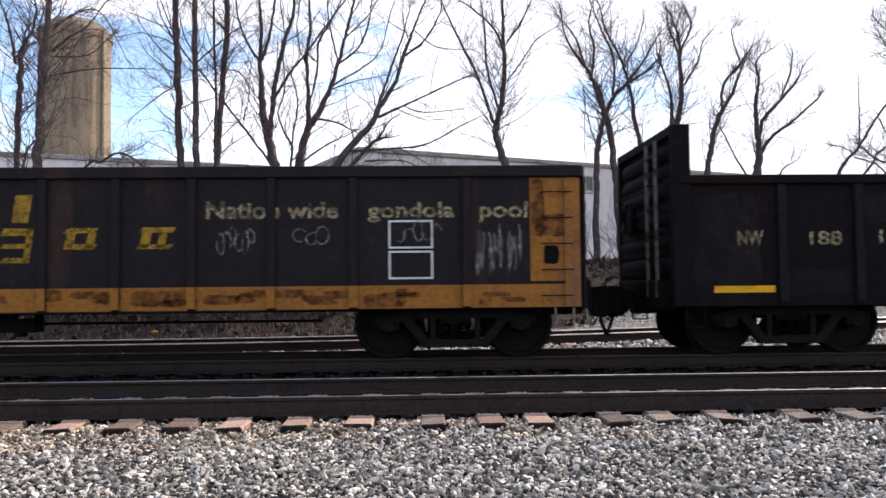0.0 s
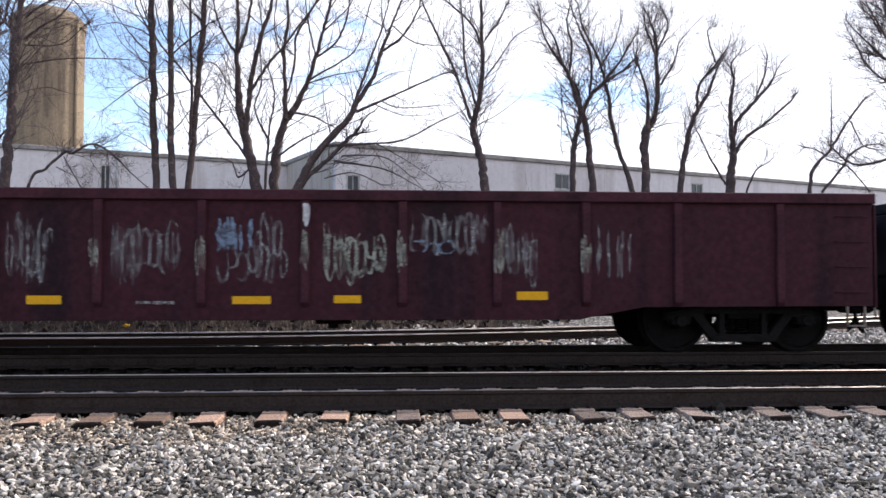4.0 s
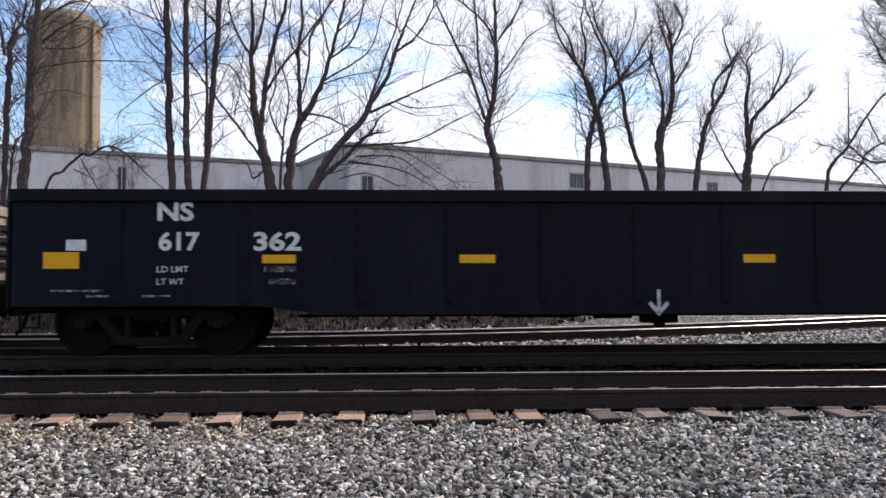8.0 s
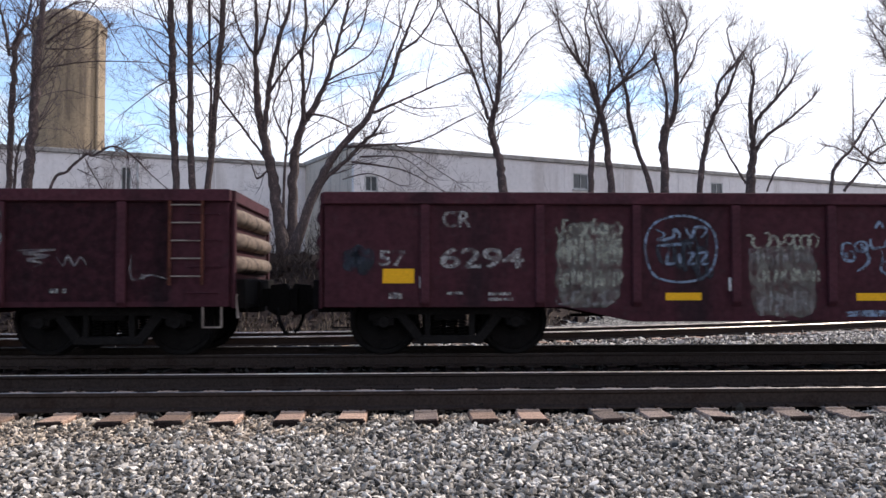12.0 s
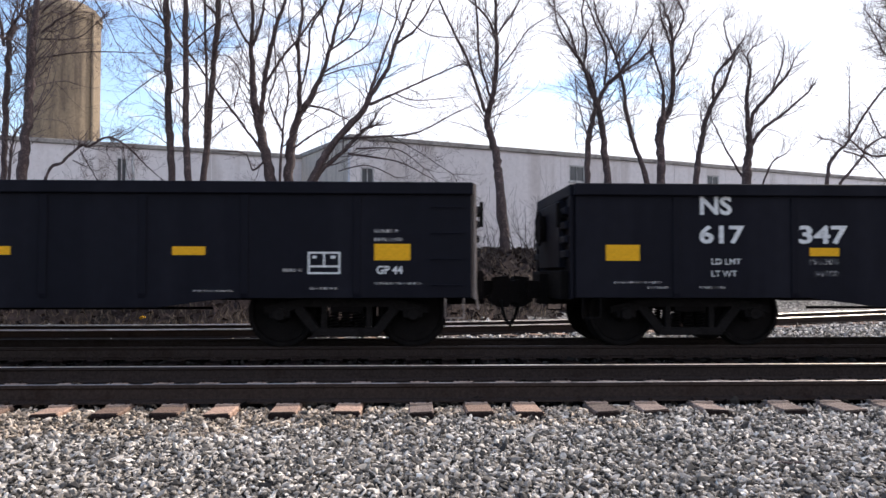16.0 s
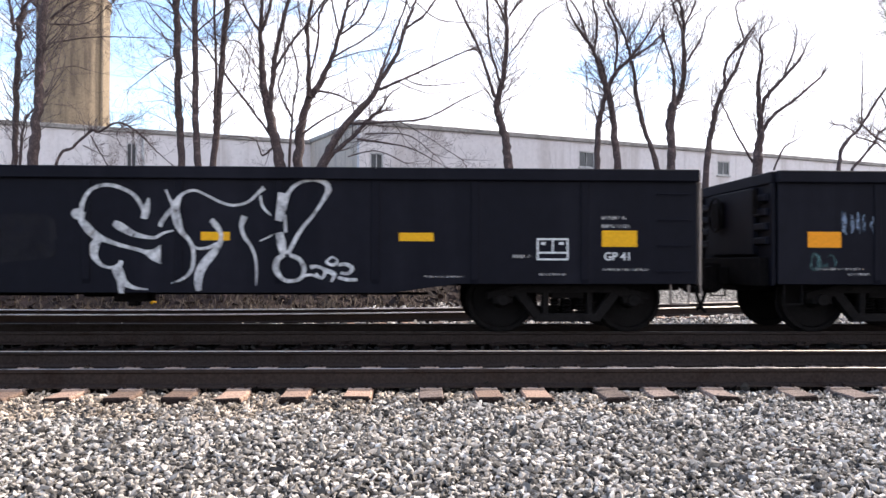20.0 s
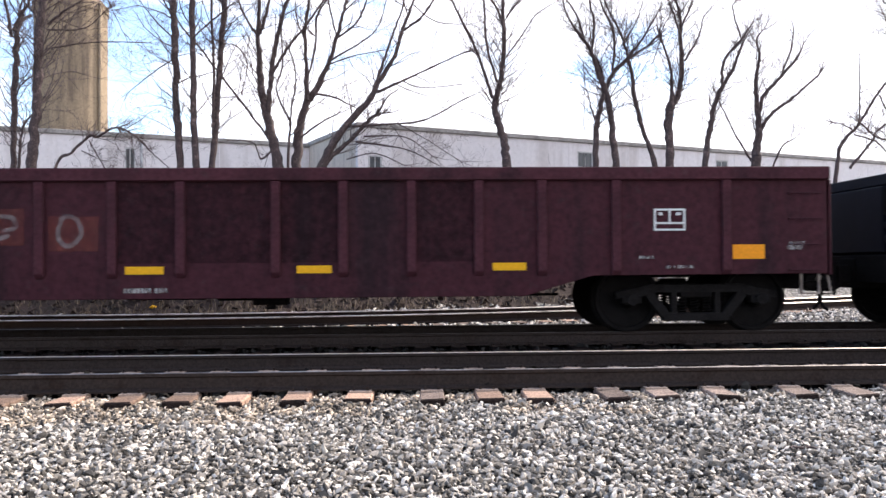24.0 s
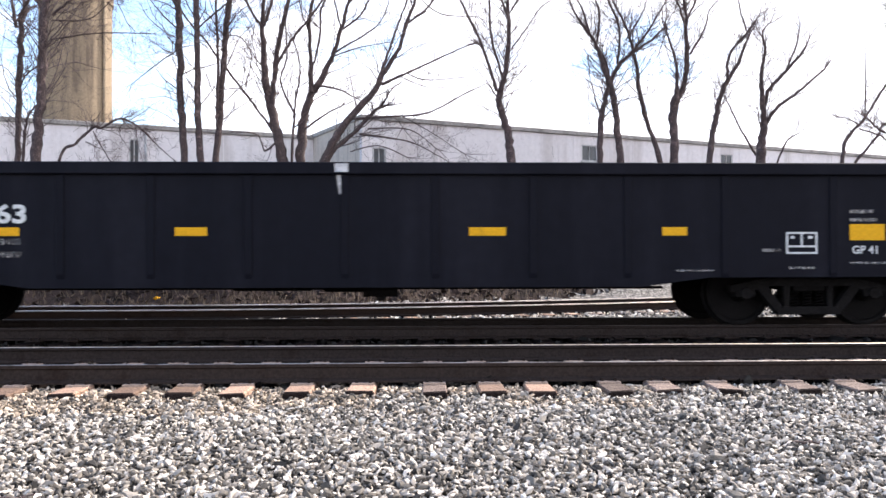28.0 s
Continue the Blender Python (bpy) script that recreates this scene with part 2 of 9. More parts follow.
# tie ends: the shade on their faces is put into the colour
M_TIE_END = material("shaded_tie_end", (0.022, 0.015, 0.013), 0.95, spec=0.1, vary=0.5, scale=9, fine=80, bump=0.8, second=(0.05, 0.034, 0.03), patch=0.60)
M_PLATE = material("tie_plate_rust", (0.30, 0.225, 0.18), 0.7, 0.0, spec=0.3, vary=0.4, scale=9, fine=60, bump=0.4, second=(0.10, 0.065, 0.05), patch=0.5)
M_BARK = material("bark", (0.070, 0.049, 0.047), 0.8, spec=0.3, vary=0.5, scale=7, fine=34, bump=1.0, second=(0.18, 0.128, 0.116), patch=0.53)
M_TWIG = material("twigs", (0.125, 0.094, 0.090), 0.95, spec=0.15, vary=0.3, scale=4, fine=20, bump=0.0)
M_WALL = material("building_panels", (0.72, 0.675, 0.665), 0.85, vary=0.06, scale=0.9, fine=5, bump=0.05, second=(0.58, 0.53, 0.51), patch=0.48, streak=True, wear=(0.50, 0.44, 0.41))
M_WALL_END = material("weathered_end_panels", (0.56, 0.48, 0.40), 0.85, vary=0.08, scale=2.2, fine=6, bump=0.05, second=(0.42, 0.36, 0.30), patch=0.5, streak=True)
M_COPING = material("roof_coping", (0.30, 0.275, 0.25), 0.7, vary=0.25, scale=1.3, fine=9, bump=0.05)
M_SILO = material("silo_concrete", (0.26, 0.200, 0.135), 0.9, spec=0.2, vary=0.14, scale=1.1, fine=7, bump=0.3, second=(0.135, 0.105, 0.078), patch=0.50, streak=True)
M_GLASS = material("window_glass", (0.05, 0.055, 0.06), 0.12, vary=0.1, scale=1, fine=10, bump=0.0)
M_TRIM = material("window_trim", (0.45, 0.44, 0.43), 0.7, vary=0.1, scale=2, fine=20, bump=0.05)

M_NAVY = material("navy_black_paint", (0.0055, 0.0056, 0.0095), 0.6, spec=0.08, vary=0.12, scale=0.9, fine=6, bump=0.04, second=(0.0103, 0.0102, 0.0150), patch=0.46, streak=True)
M_BLACK = material("faded_black_paint", (0.0080, 0.0064, 0.0072), 0.75, spec=0.05, wear=(0.022, 0.011, 0.009), vary=0.25, scale=1.3, fine=12, bump=0.12, second=(0.014, 0.0085, 0.008), patch=0.53, streak=True)
M_BROWN = material("brown_black_paint", (0.0115, 0.0085, 0.0095), 0.7, spec=0.15, wear=(0.034, 0.019, 0.014), vary=0.2, scale=1.3, fine=12, bump=0.12, second=(0.034, 0.020, 0.016), patch=0.55, streak=True)
M_MAROON = material("oxide_red_paint", (0.041, 0.0108, 0.0155), 0.7, spec=0.13, wear=(0.034, 0.018, 0.021), vary=0.3, scale=0.8, fine=14, bump=0.14, second=(0.0185, 0.0080, 0.0105), patch=0.49, streak=True)
# paler copy of the red for posts and chords that catch the light
M_MAROON_LIT = material("lit_oxide_red_paint", (0.056, 0.0175, 0.0235), 0.75, spec=0.12, wear=(0.05, 0.03, 0.032), vary=0.25, scale=1.3, fine=18, bump=0.14, second=(0.030, 0.0115, 0.0150), patch=0.48)
# painted shade for recessed bays; also the colour of some dark sprayed strokes
M_SHADE_AND_SPRAY = material("bay_shade_and_dark_spray", (0.0100, 0.0065, 0.0078), 0.85, spec=0.1, vary=0.3, scale=1.6, fine=16, bump=0.05, cover=(0.12, 0.45))
M_RUST = material("rusted_panel", (0.022, 0.006, 0.0055), 0.85, spec=0.15, vary=0.35, scale=2, fine=18, bump=0.3, second=(0.012, 0.005, 0.0055), patch=0.5)
M_GOLD = material("weathered_yellow", (0.27, 0.108, 0.016), 0.7, spec=0.2, wear=(0.075, 0.030, 0.018), vary=0.2, scale=2.2, fine=16, bump=0.15, second=(0.16, 0.075, 0.04), patch=0.56, streak=True)
# end steel with sunlight in its colour, for faces turned to the sun
M_ENDTAN = material("sunlit_end_steel", (0.17, 0.128, 0.100), 0.85, spec=0.2, vary=0.35, scale=4.5, fine=22, bump=0.4, second=(0.028, 0.019, 0.016), patch=0.47, wear=(0.05, 0.03, 0.024))
# dusty lining, kept dark in colour for the face turned from the sun
M_LINING = material("shaded_dusty_lining", (0.050, 0.043, 0.043), 0.9, spec=0.1, vary=0.3, scale=2.5, fine=16, bump=0.2, second=(0.028, 0.023, 0.023), patch=0.5)
# rusty steel with the warm sunlight put into its colour
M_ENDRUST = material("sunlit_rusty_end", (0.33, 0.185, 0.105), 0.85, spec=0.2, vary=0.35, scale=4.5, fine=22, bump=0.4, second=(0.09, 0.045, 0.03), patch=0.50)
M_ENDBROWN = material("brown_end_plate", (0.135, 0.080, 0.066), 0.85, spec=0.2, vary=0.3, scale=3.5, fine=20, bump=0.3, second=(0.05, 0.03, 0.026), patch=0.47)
# dusty steel, made pale in colour as if sunlit
M_ENDGREY = material("sunlit_dusty_steel", (0.245, 0.200, 0.171), 0.85, spec=0.2, vary=0.18, scale=1.6, fine=9, bump=0.25, second=(0.165, 0.125, 0.105), patch=0.52, wear=(0.10, 0.075, 0.062))
M_UNDER = material("running_gear", (0.0060, 0.0050, 0.0048), 0.85, 0.0, spec=0.07, vary=0.4, scale=4, fine=30, bump=0.3, second=(0.013, 0.010, 0.009), patch=0.55)
# worn posts, lightened in colour for the light their edges catch
M_POST = material("worn_lit_black_posts", (0.0135, 0.0115, 0.0125), 0.8, spec=0.06, vary=0.3, scale=2.0, fine=16, bump=0.12, second=(0.008, 0.007, 0.0075), patch=0.52, streak=True)
M_FRAME = material("truck_casting", (0.0115, 0.0100, 0.0098), 0.85, spec=0.08, vary=0.35, scale=4, fine=30, bump=0.3, second=(0.007, 0.006, 0.0055), patch=0.52)
M_WHEEL = material("wheel_steel", (0.0070, 0.0058, 0.0056), 0.75, 0.0, spec=0.08, vary=0.3, scale=6, fine=40, bump=0.15)
M_HOSE = material("rubber_hose", (0.006, 0.006, 0.006), 0.8, spec=0.1, vary=0.2, scale=8, fine=40, bump=0.05)
M_STRIPE = material("reflective_yellow", (0.68, 0.345, 0.004), 0.6, spec=0.2, vary=0.12, scale=4, fine=30, bump=0.0, second=(0.52, 0.26, 0.008), patch=0.6)
M_ORANGE = material("reflective_orange", (0.74, 0.27, 0.008), 0.6, spec=0.2, vary=0.12, scale=4, fine=30, bump=0.0, second=(0.52, 0.22, 0.04), patch=0.6)
M_WHITE = material("stencil_white", (0.58, 0.58, 0.57), 0.7, vary=0.18, scale=5, fine=26, bump=0.0, second=(0.40, 0.40, 0.40), patch=0.6)
M_CREAM = material("worn_cream_stencil", (0.40, 0.37, 0.29), 0.75, vary=0.3, scale=6, fine=22, bump=0.0, second=(0.20, 0.17, 0.12), patch=0.52, cover=(0.15, 0.95))
M_DIM = material("faded_white_stencil", (0.34, 0.32, 0.31), 0.8, vary=0.3, scale=6, fine=22, bump=0.0, second=(0.20, 0.18, 0.17), patch=0.52, cover=(0.0, 0.75))
M_DULLGOLD = material("faded_yellow_stencil", (0.36, 0.29, 0.15), 0.75, vary=0.3, scale=6, fine=22, bump=0.0, second=(0.16, 0.11, 0.06), patch=0.55, cover=(0.1, 0.8))
M_SPRAY_WHITE = material("white_spray", (0.60, 0.59, 0.59), 0.75, vary=0.2, scale=3, fine=18, bump=0.0, second=(0.40, 0.39, 0.40), patch=0.55, cover=(0.35, 1.0))
M_SPRAY_PALE = material("faded_spray", (0.27, 0.25, 0.25), 0.8, vary=0.3, scale=3, fine=18, bump=0.0, second=(0.18, 0.16, 0.16), patch=0.52, cover=(0.0, 0.62))
M_SPRAY_HAZE = material("thin_grey_spray", (0.22, 0.25, 0.25), 0.8, vary=0.3, scale=3, fine=18, bump=0.0, second=(0.14, 0.15, 0.15), patch=0.52, cover=(0.10, 0.70))
M_SPRAY_BLUE = material("blue_spray", (0.17, 0.22, 0.30), 0.75, vary=0.3, scale=3, fine=18, bump=0.0, second=(0.10, 0.14, 0.19), patch=0.55, cover=(0.22, 0.95))
M_SPRAY_TEAL = material("teal_spray", (0.05, 0.12, 0.12), 0.75, vary=0.3, scale=3, fine=18, bump=0.0, cover=(0.05, 0.8))
M_SPRAY_GREEN = material("green_spray", (0.13, 0.18, 0.15), 0.75, vary=0.3, scale=3, fine=18, bump=0.0, cover=(0.15, 0.85))
M_SPRAY_OLIVE = material("olive_spray", (0.32, 0.315, 0.26), 0.75, vary=0.3, scale=3, fine=18, bump=0.0, second=(0.17, 0.17, 0.135), patch=0.52, cover=(0.1, 0.85))
M_SPRAY_RED = material("red_spray", (0.15, 0.026, 0.018), 0.75, vary=0.25, scale=3, fine=18, bump=0.0, second=(0.12, 0.03, 0.025), patch=0.52, cover=(0.1, 0.65))
M_SPRAY_DARK = material("dark_spray", (0.012, 0.018, 0.03), 0.75, vary=0.25, scale=3, fine=18, bump=0.0, cover=(0.2, 0.9))
M_STAIN = material("rust_stain", (0.075, 0.026, 0.012), 0.85, spec=0.15, vary=0.3, scale=3, fine=18, bump=0.1, second=(0.03, 0.013, 0.010), patch=0.52, cover=(0.0, 0.75))
M_EMBLEM = material("emblem_yellow", (0.33, 0.19, 0.02), 0.75, spec=0.2, vary=0.25, scale=3, fine=18, bump=0.0, second=(0.20, 0.11, 0.02), patch=0.55, cover=(0.4, 1.0))
M_STAIN_DARK = material("dark_rust_stain", (0.034, 0.013, 0.010), 0.85, spec=0.15, vary=0.3, scale=3, fine=18, bump=0.1, cover=(0.0, 0.85))
M_SPRAY_WASH = material("thin_grey_wash", (0.24, 0.235, 0.20), 0.8, vary=0.3, scale=5, fine=22, bump=0.0, second=(0.09, 0.085, 0.07), patch=0.5, cover=(0.0, 0.34))
M_LADDER = material("rusty_ladder", (0.085, 0.026, 0.016), 0.85, spec=0.2, vary=0.3, scale=4, fine=30, bump=0.2)
M_DUST = material("pale_dust", (0.036, 0.034, 0.037), 0.9, spec=0.1, vary=0.3, scale=2, fine=12, bump=0.0, cover=(0.0, 0.2))


# ---- mesh helpers
def box(bm, x0, x1, y0, y1, z0, z1):
    vs = [bm.verts.new((x, y, z)) for x in (x0, x1) for y in (y0, y1) for z in (z0, z1)]
    for f in ((0, 1, 3, 2), (4, 6, 7, 5), (0, 4, 5, 1), (2, 3, 7, 6), (0, 2, 6, 4), (1, 5, 7, 3)):
        bm.faces.new([vs[i] for i in f])
    return vs


def prism(bm, outline, y0, y1):
    """An outline of (x, z) points pulled from y0 to y1."""
    a = [bm.verts.new((x, y0, z)) for x, z in outline]
    b = [bm.verts.new((x, y1, z)) for x, z in outline]
    bm.faces.new(a)
    bm.faces.new(b[::-1])
    k = len(a)
    for i in range(k):
        bm.faces.new((a[i], b[i], b[(i + 1) % k], a[(i + 1) % k]))


def pulled(bm, outline, x0, x1):
    """An outline of (y, z) points pulled from x0 to x1."""
    a = [bm.verts.new((x0, y, z)) for y, z in outline]
    b = [bm.verts.new((x1, y, z)) for y, z in outline]
    bm.faces.new(a)
    bm.faces.new(b[::-1])
    k = len(a)
    for i in range(k):
        bm.faces.new((a[i], b[i], b[(i + 1) % k], a[(i + 1) % k]))


def bar(bm, a, b, r, sides=6, r1=None):
    """A round bar from a to b."""
    a, b = Vector(a), Vector(b)
    q = (b - a).to_track_quat("Z", "Y")
    rings = []
    for p, rad in ((a, r), (b, r if r1 is None else r1)):
        rings.append([bm.verts.new(p + q @ Vector((math.cos(t) * rad, math.sin(t) * rad, 0))) for t in (2 * math.pi * i / sides for i in range(sides))])
    for i in range(sides):
        j = (i + 1) % sides
        bm.faces.new((rings[0][i], rings[0][j], rings[1][j], rings[1][i]))
    bm.faces.new(rings[0][::-1])
    bm.faces.new(rings[1])


def lathe(bm, profile, sides=24):
    """A profile of (radius, y) turned about the y axis."""
    rings = [[bm.verts.new((r * math.cos(t), y, r * math.sin(t))) for t in (2 * math.pi * i / sides for i in range(sides))] for r, y in profile]
    for a, b in zip(rings, rings[1:]):
        for i in range(sides):
            j = (i + 1) % sides
            bm.faces.new((a[i], a[j], b[j], b[i]))
    bm.faces.new(rings[0][::-1])
    bm.faces.new(rings[-1])


def to_mesh(name, bm, mat, bevel=0.0, smooth=False):
    if bevel:
        bmesh.ops.bevel(bm, geom=list(bm.edges), offset=bevel, segments=1, affect="EDGES", clamp_overlap=True)
    bmesh.ops.recalc_face_normals(bm, faces=bm.faces)
    me = bpy.data.meshes.new(name)
    bm.to_mesh(me)
    bm.free()
    me.materials.append(mat)
    if smooth:
        me.shade_smooth()
    return me


def child(name, me, parent, m=None, label=""):
    ob = new(name, me)
    ob.parent = parent
    if m is not None:
        ob.matrix_basis = m
    if label:
        tagged(ob, label)
    return ob


def part(name, bm, mat, parent, label="", bevel=0.0, smooth=False):
    return child(name, to_mesh(name, bm, mat, bevel, smooth), parent, None, label)


def thing(name, m, label, category, group="", kind=""):
    ob = new(name)
    ob.matrix_basis = m
    return tagged(ob, label, category, group, kind)

# ---- the lie of the land: z = 0 is the top of the ties, the rail heads are at 0.18
RAIL = 0.18
NEAR, TRAIN = 8.5, 12.5              # centre lines of the near track and of the train's track
GAUGE = 1.505                        # between the middles of the rail heads


def yard_y(x):
    """Centre line of the yard track, which curves away behind the train."""
    x = max(x, -6.7)
    if x > 11:
        return 16.95 + 0.22 * 11 + 0.0165 * 121 + 0.55 * (x - 11)
    return 16.95 + 0.22 * x + 0.0165 * x * x


def smooth(a, b, v):
    v = min(1.0, max(0.0, (v - a) / (b - a)))
    return v * v * (3 - 2 * v)


def ground_z(x, y):
    z = -0.46 + 0.388 * smooth(1.5, 7.0, y)
    if y > 9.5:
        foot = yard_y(x) + 3.0
        z += 2.0 * smooth(foot, foot + 5.0, y)
        if y > foot - 0.5:
            z += 0.14 * noise.noise(Vector((x * 0.5, y * 0.5, 0.3))) + 0.08 * noise.noise(Vector((x * 1.7, y * 1.7, 4.0)))
    return z


def bank_edge(x):
    """How far behind the yard track the gravel ends and the leafy bank begins."""
    return 2.4 + 0.30 * max(0.0, x + 1)


def ground_sheet():
    xs = [-2500, -900, -300, -120, -60] + [-40 + 0.8 * i for i in range(112)] + [60, 120, 300, 900, 2500]
    ys = [-2500, -600, -150, -40, -12, -4, 0, 2, 3, 4, 5, 5.7, 6.3, 6.9, 7.3, 7.6, 9, 11, 13, 14.2] + [14.5 + 0.6 * i for i in range(40)] + [40, 44, 50, 60, 80, 130, 300, 900, 2500]
    verts = [(x, y, ground_z(x, y)) for y in ys for x in xs]
    k = len(xs)
    faces = [(j * k + i, j * k + i + 1, (j + 1) * k + i + 1, (j + 1) * k + i) for j in range(len(ys) - 1) for i in range(k - 1)]
    me = bpy.data.meshes.new("ground")
    me.from_pydata(verts, [], faces)
    me.materials.append(M_GROUND)
    me.materials.append(M_LITTER)
    me.materials.append(M_GROUND_SHADED)
    me.materials.append(M_GAP_SHADE)
    for p in me.polygons:
        c = p.center
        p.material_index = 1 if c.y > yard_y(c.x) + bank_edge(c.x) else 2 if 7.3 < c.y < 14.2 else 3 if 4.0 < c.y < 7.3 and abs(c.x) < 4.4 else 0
        p.use_smooth = True
    ob = tagged(new("ground", me), "grey crushed gravel bed rising to a leaf-littered bank", "ground", kind="structure")
    return ob


ground_sheet()


def stones(name, label, spots, size, seed, mat):
    """One heap of loose crushed stones, each a dented lump of its own."""
    rng = np.random.default_rng(seed)
    n = len(spots)
    g = (1 + 5 ** 0.5) / 2
    base = np.array([(-1, g, 0), (1, g, 0), (-1, -g, 0), (1, -g, 0), (0, -1, g), (0, 1, g), (0, -1, -g), (0, 1, -g), (g, 0, -1), (g, 0, 1), (-g, 0, -1), (-g, 0, 1)]) / 1.9
    tri = np.array([(0, 11, 5), (0, 5, 1), (0, 1, 7), (0, 7, 10), (0, 10, 11), (1, 5, 9), (5, 11, 4), (11, 10, 2), (10, 7, 6), (7, 1, 8),
                    (3, 9, 4), (3, 4, 2), (3, 2, 6), (3, 6, 8), (3, 8, 9), (4, 9, 5), (2, 4, 11), (6, 2, 10), (8, 6, 7), (9, 8, 1)])
    v = base[None] * rng.uniform(0.5, 1.3, (n, 12, 1))
    v = v * np.stack([rng.uniform(0.95, 1.7, n), rng.uniform(0.6, 1.05, n), rng.uniform(0.38, 0.75, n)], 1)[:, None, :]
    q = rng.normal(size=(n, 4)) * np.array([1.4, 0.42, 0.42, 1.2])
    q /= np.linalg.norm(q, axis=1, keepdims=True)
    w, x, y, z = q.T
    rot = np.stack([1 - 2 * (y * y + z * z), 2 * (x * y - z * w), 2 * (x * z + y * w), 2 * (x * y + z * w), 1 - 2 * (x * x + z * z), 2 * (y * z - x * w),
                    2 * (x * z - y * w), 2 * (y * z + x * w), 1 - 2 * (x * x + y * y)], 1).reshape(n, 3, 3)
    s = size * np.exp(rng.normal(0, 0.26, n))
    v = np.einsum("nij,nkj->nki", rot, v) * s[:, None, None] * 0.62 + np.asarray(spots)[:, None, :]
    f = (tri[None] + 12 * np.arange(n)[:, None, None]).reshape(-1)
    me = bpy.data.meshes.new(name)
    me.vertices.add(12 * n)
    me.vertices.foreach_set("co", v.reshape(-1).astype(np.float32))
    me.loops.add(len(f))
    me.loops.foreach_set("vertex_index", f.astype(np.int32))
    me.polygons.add(len(f) // 3)
    me.polygons.foreach_set("loop_start", np.arange(0, len(f), 3, dtype=np.int32))
    me.polygons.foreach_set("loop_total", np.full(len(f) // 3, 3, dtype=np.int32))
    me.update(calc_edges=True)
    me.shade_flat()
    me.materials.append(mat)
    return tagged(new(name, me), label, "gravel", kind="stuff")


def scatter(x0, x1, y0, y1, step, seed, keep=None, lift=0.0):
    """Places on the ground, closely and unevenly set."""
    rng = np.random.default_rng(seed)
    out = []
    y = y0
    while y < y1:
        x = x0
        while x < x1:
            px, py = x + rng.uniform(-0.6, 0.6) * step, y + rng.uniform(-0.6, 0.6) * step
            if keep is None or keep(px, py):
                out.append((px, py, ground_z(px, py) + lift + rng.uniform(-0.026, 0.018)))
            x += step
        y += step * 0.85
    return out


# ties of the near track where they can be told apart, then even ones on either side
TIES = [-2.99, -2.51, -2.03, -1.54, -1.02, -0.45, 0.18, 0.66, 1.10, 1.73, 2.21, 2.73, 3.43, 3.88]
random.seed(5)
ties_near = [(x, random.uniform(-0.05, 0.05), random.uniform(-1.5, 1.5)) for x in TIES]
x = TIES[0] - 0.52
while x > -22:
    ties_near.append((x, random.uniform(-0.05, 0.05), random.uniform(-1.5, 1.5)))
    x -= random.uniform(0.46, 0.56)
x = TIES[-1] + 0.52
while x < 22:
    ties_near.append((x, random.uniform(-0.05, 0.05), random.uniform(-1.5, 1.5)))
    x += random.uniform(0.46, 0.56)


def off_tie(px, py):
    if py < NEAR - 1.40 or py > NEAR + 1.36:
        return True
    if py < NEAR - 1.30:
        return all(abs(px - t[0]) > 0.10 or (i * 7) % 5 == 0 for i, t in enumerate(ties_near))
    # stones spill over the ends of some ties
    clear = 0.125 if py > NEAR - 1.24 + 0.07 * math.sin(7.3 * px) else 0.10
    return all(abs(px - t[0]) > clear for t in ties_near)


FRONT = scatter(-4.45, 4.45, 4.05, 7.66, 0.0272, 11, off_tie, 0.014)
FRONT = [(x, y, z + 0.016 * smooth(6.85, 7.15, y)) for x, y, z in FRONT]


def rusty(p):
    """Rust dust lies on the stones along the ties, mostly towards one end."""
    return p[1] > 6.5 and 0.9 * noise.noise(Vector((p[0] * 2.1, p[1] * 3.0, 1.7))) + 0.5 * noise.noise(Vector((p[0] * 31, p[1] * 31, 0))) > 0.10 + 0.15 * p[0] - 0.8 * (p[1] - 6.85)


stones("ballast_rust_dusted", "crushed stone ballast stained brown by rust dust", [p for p in FRONT if rusty(p)], 0.031, 4, M_STONE_RUSTY)
stones("ballast_foreground", "loose grey and white crushed stone ballast in sunlight", [p for p in FRONT if not rusty(p)], 0.031, 1, M_STONE)
stones("ballast_near_track", "crushed stone ballast between dark wooden ties", scatter(-9, 9, 7.72, 14.1, 0.104, 14, None, 0.022), 0.080, 2, M_STONE_SHADED)
stones("ballast_yard", "pale sunlit crushed stone beside the yard track",
       scatter(-9, 13, 14.1, 21.0, 0.094, 13, lambda px, py: abs(abs(py - yard_y(px)) - GAUGE / 2) > 0.13 and py < yard_y(px) + bank_edge(px) + 0.9, 0.045), 0.058, 3, M_STONE_YARD)


# ---- tracks
RAIL_OUTLINE = [(-0.075, -0.17), (0.075, -0.17), (0.075, -0.155), (0.012, -0.135), (0.012, -0.045), (0.036, -0.032), (0.037, -0.006), (-0.037, -0.006), (-0.036, -0.032), (-0.012, -0.045), (-0.012, -0.135), (-0.075, -0.155)]


CROWN = [(-0.0385, -0.020), (0.0385, -0.020), (0.036, -0.010), (0.027, -0.0035), (0.012, 0.0), (-0.012, 0.0), (-0.027, -0.0035), (-0.036, -0.010)]


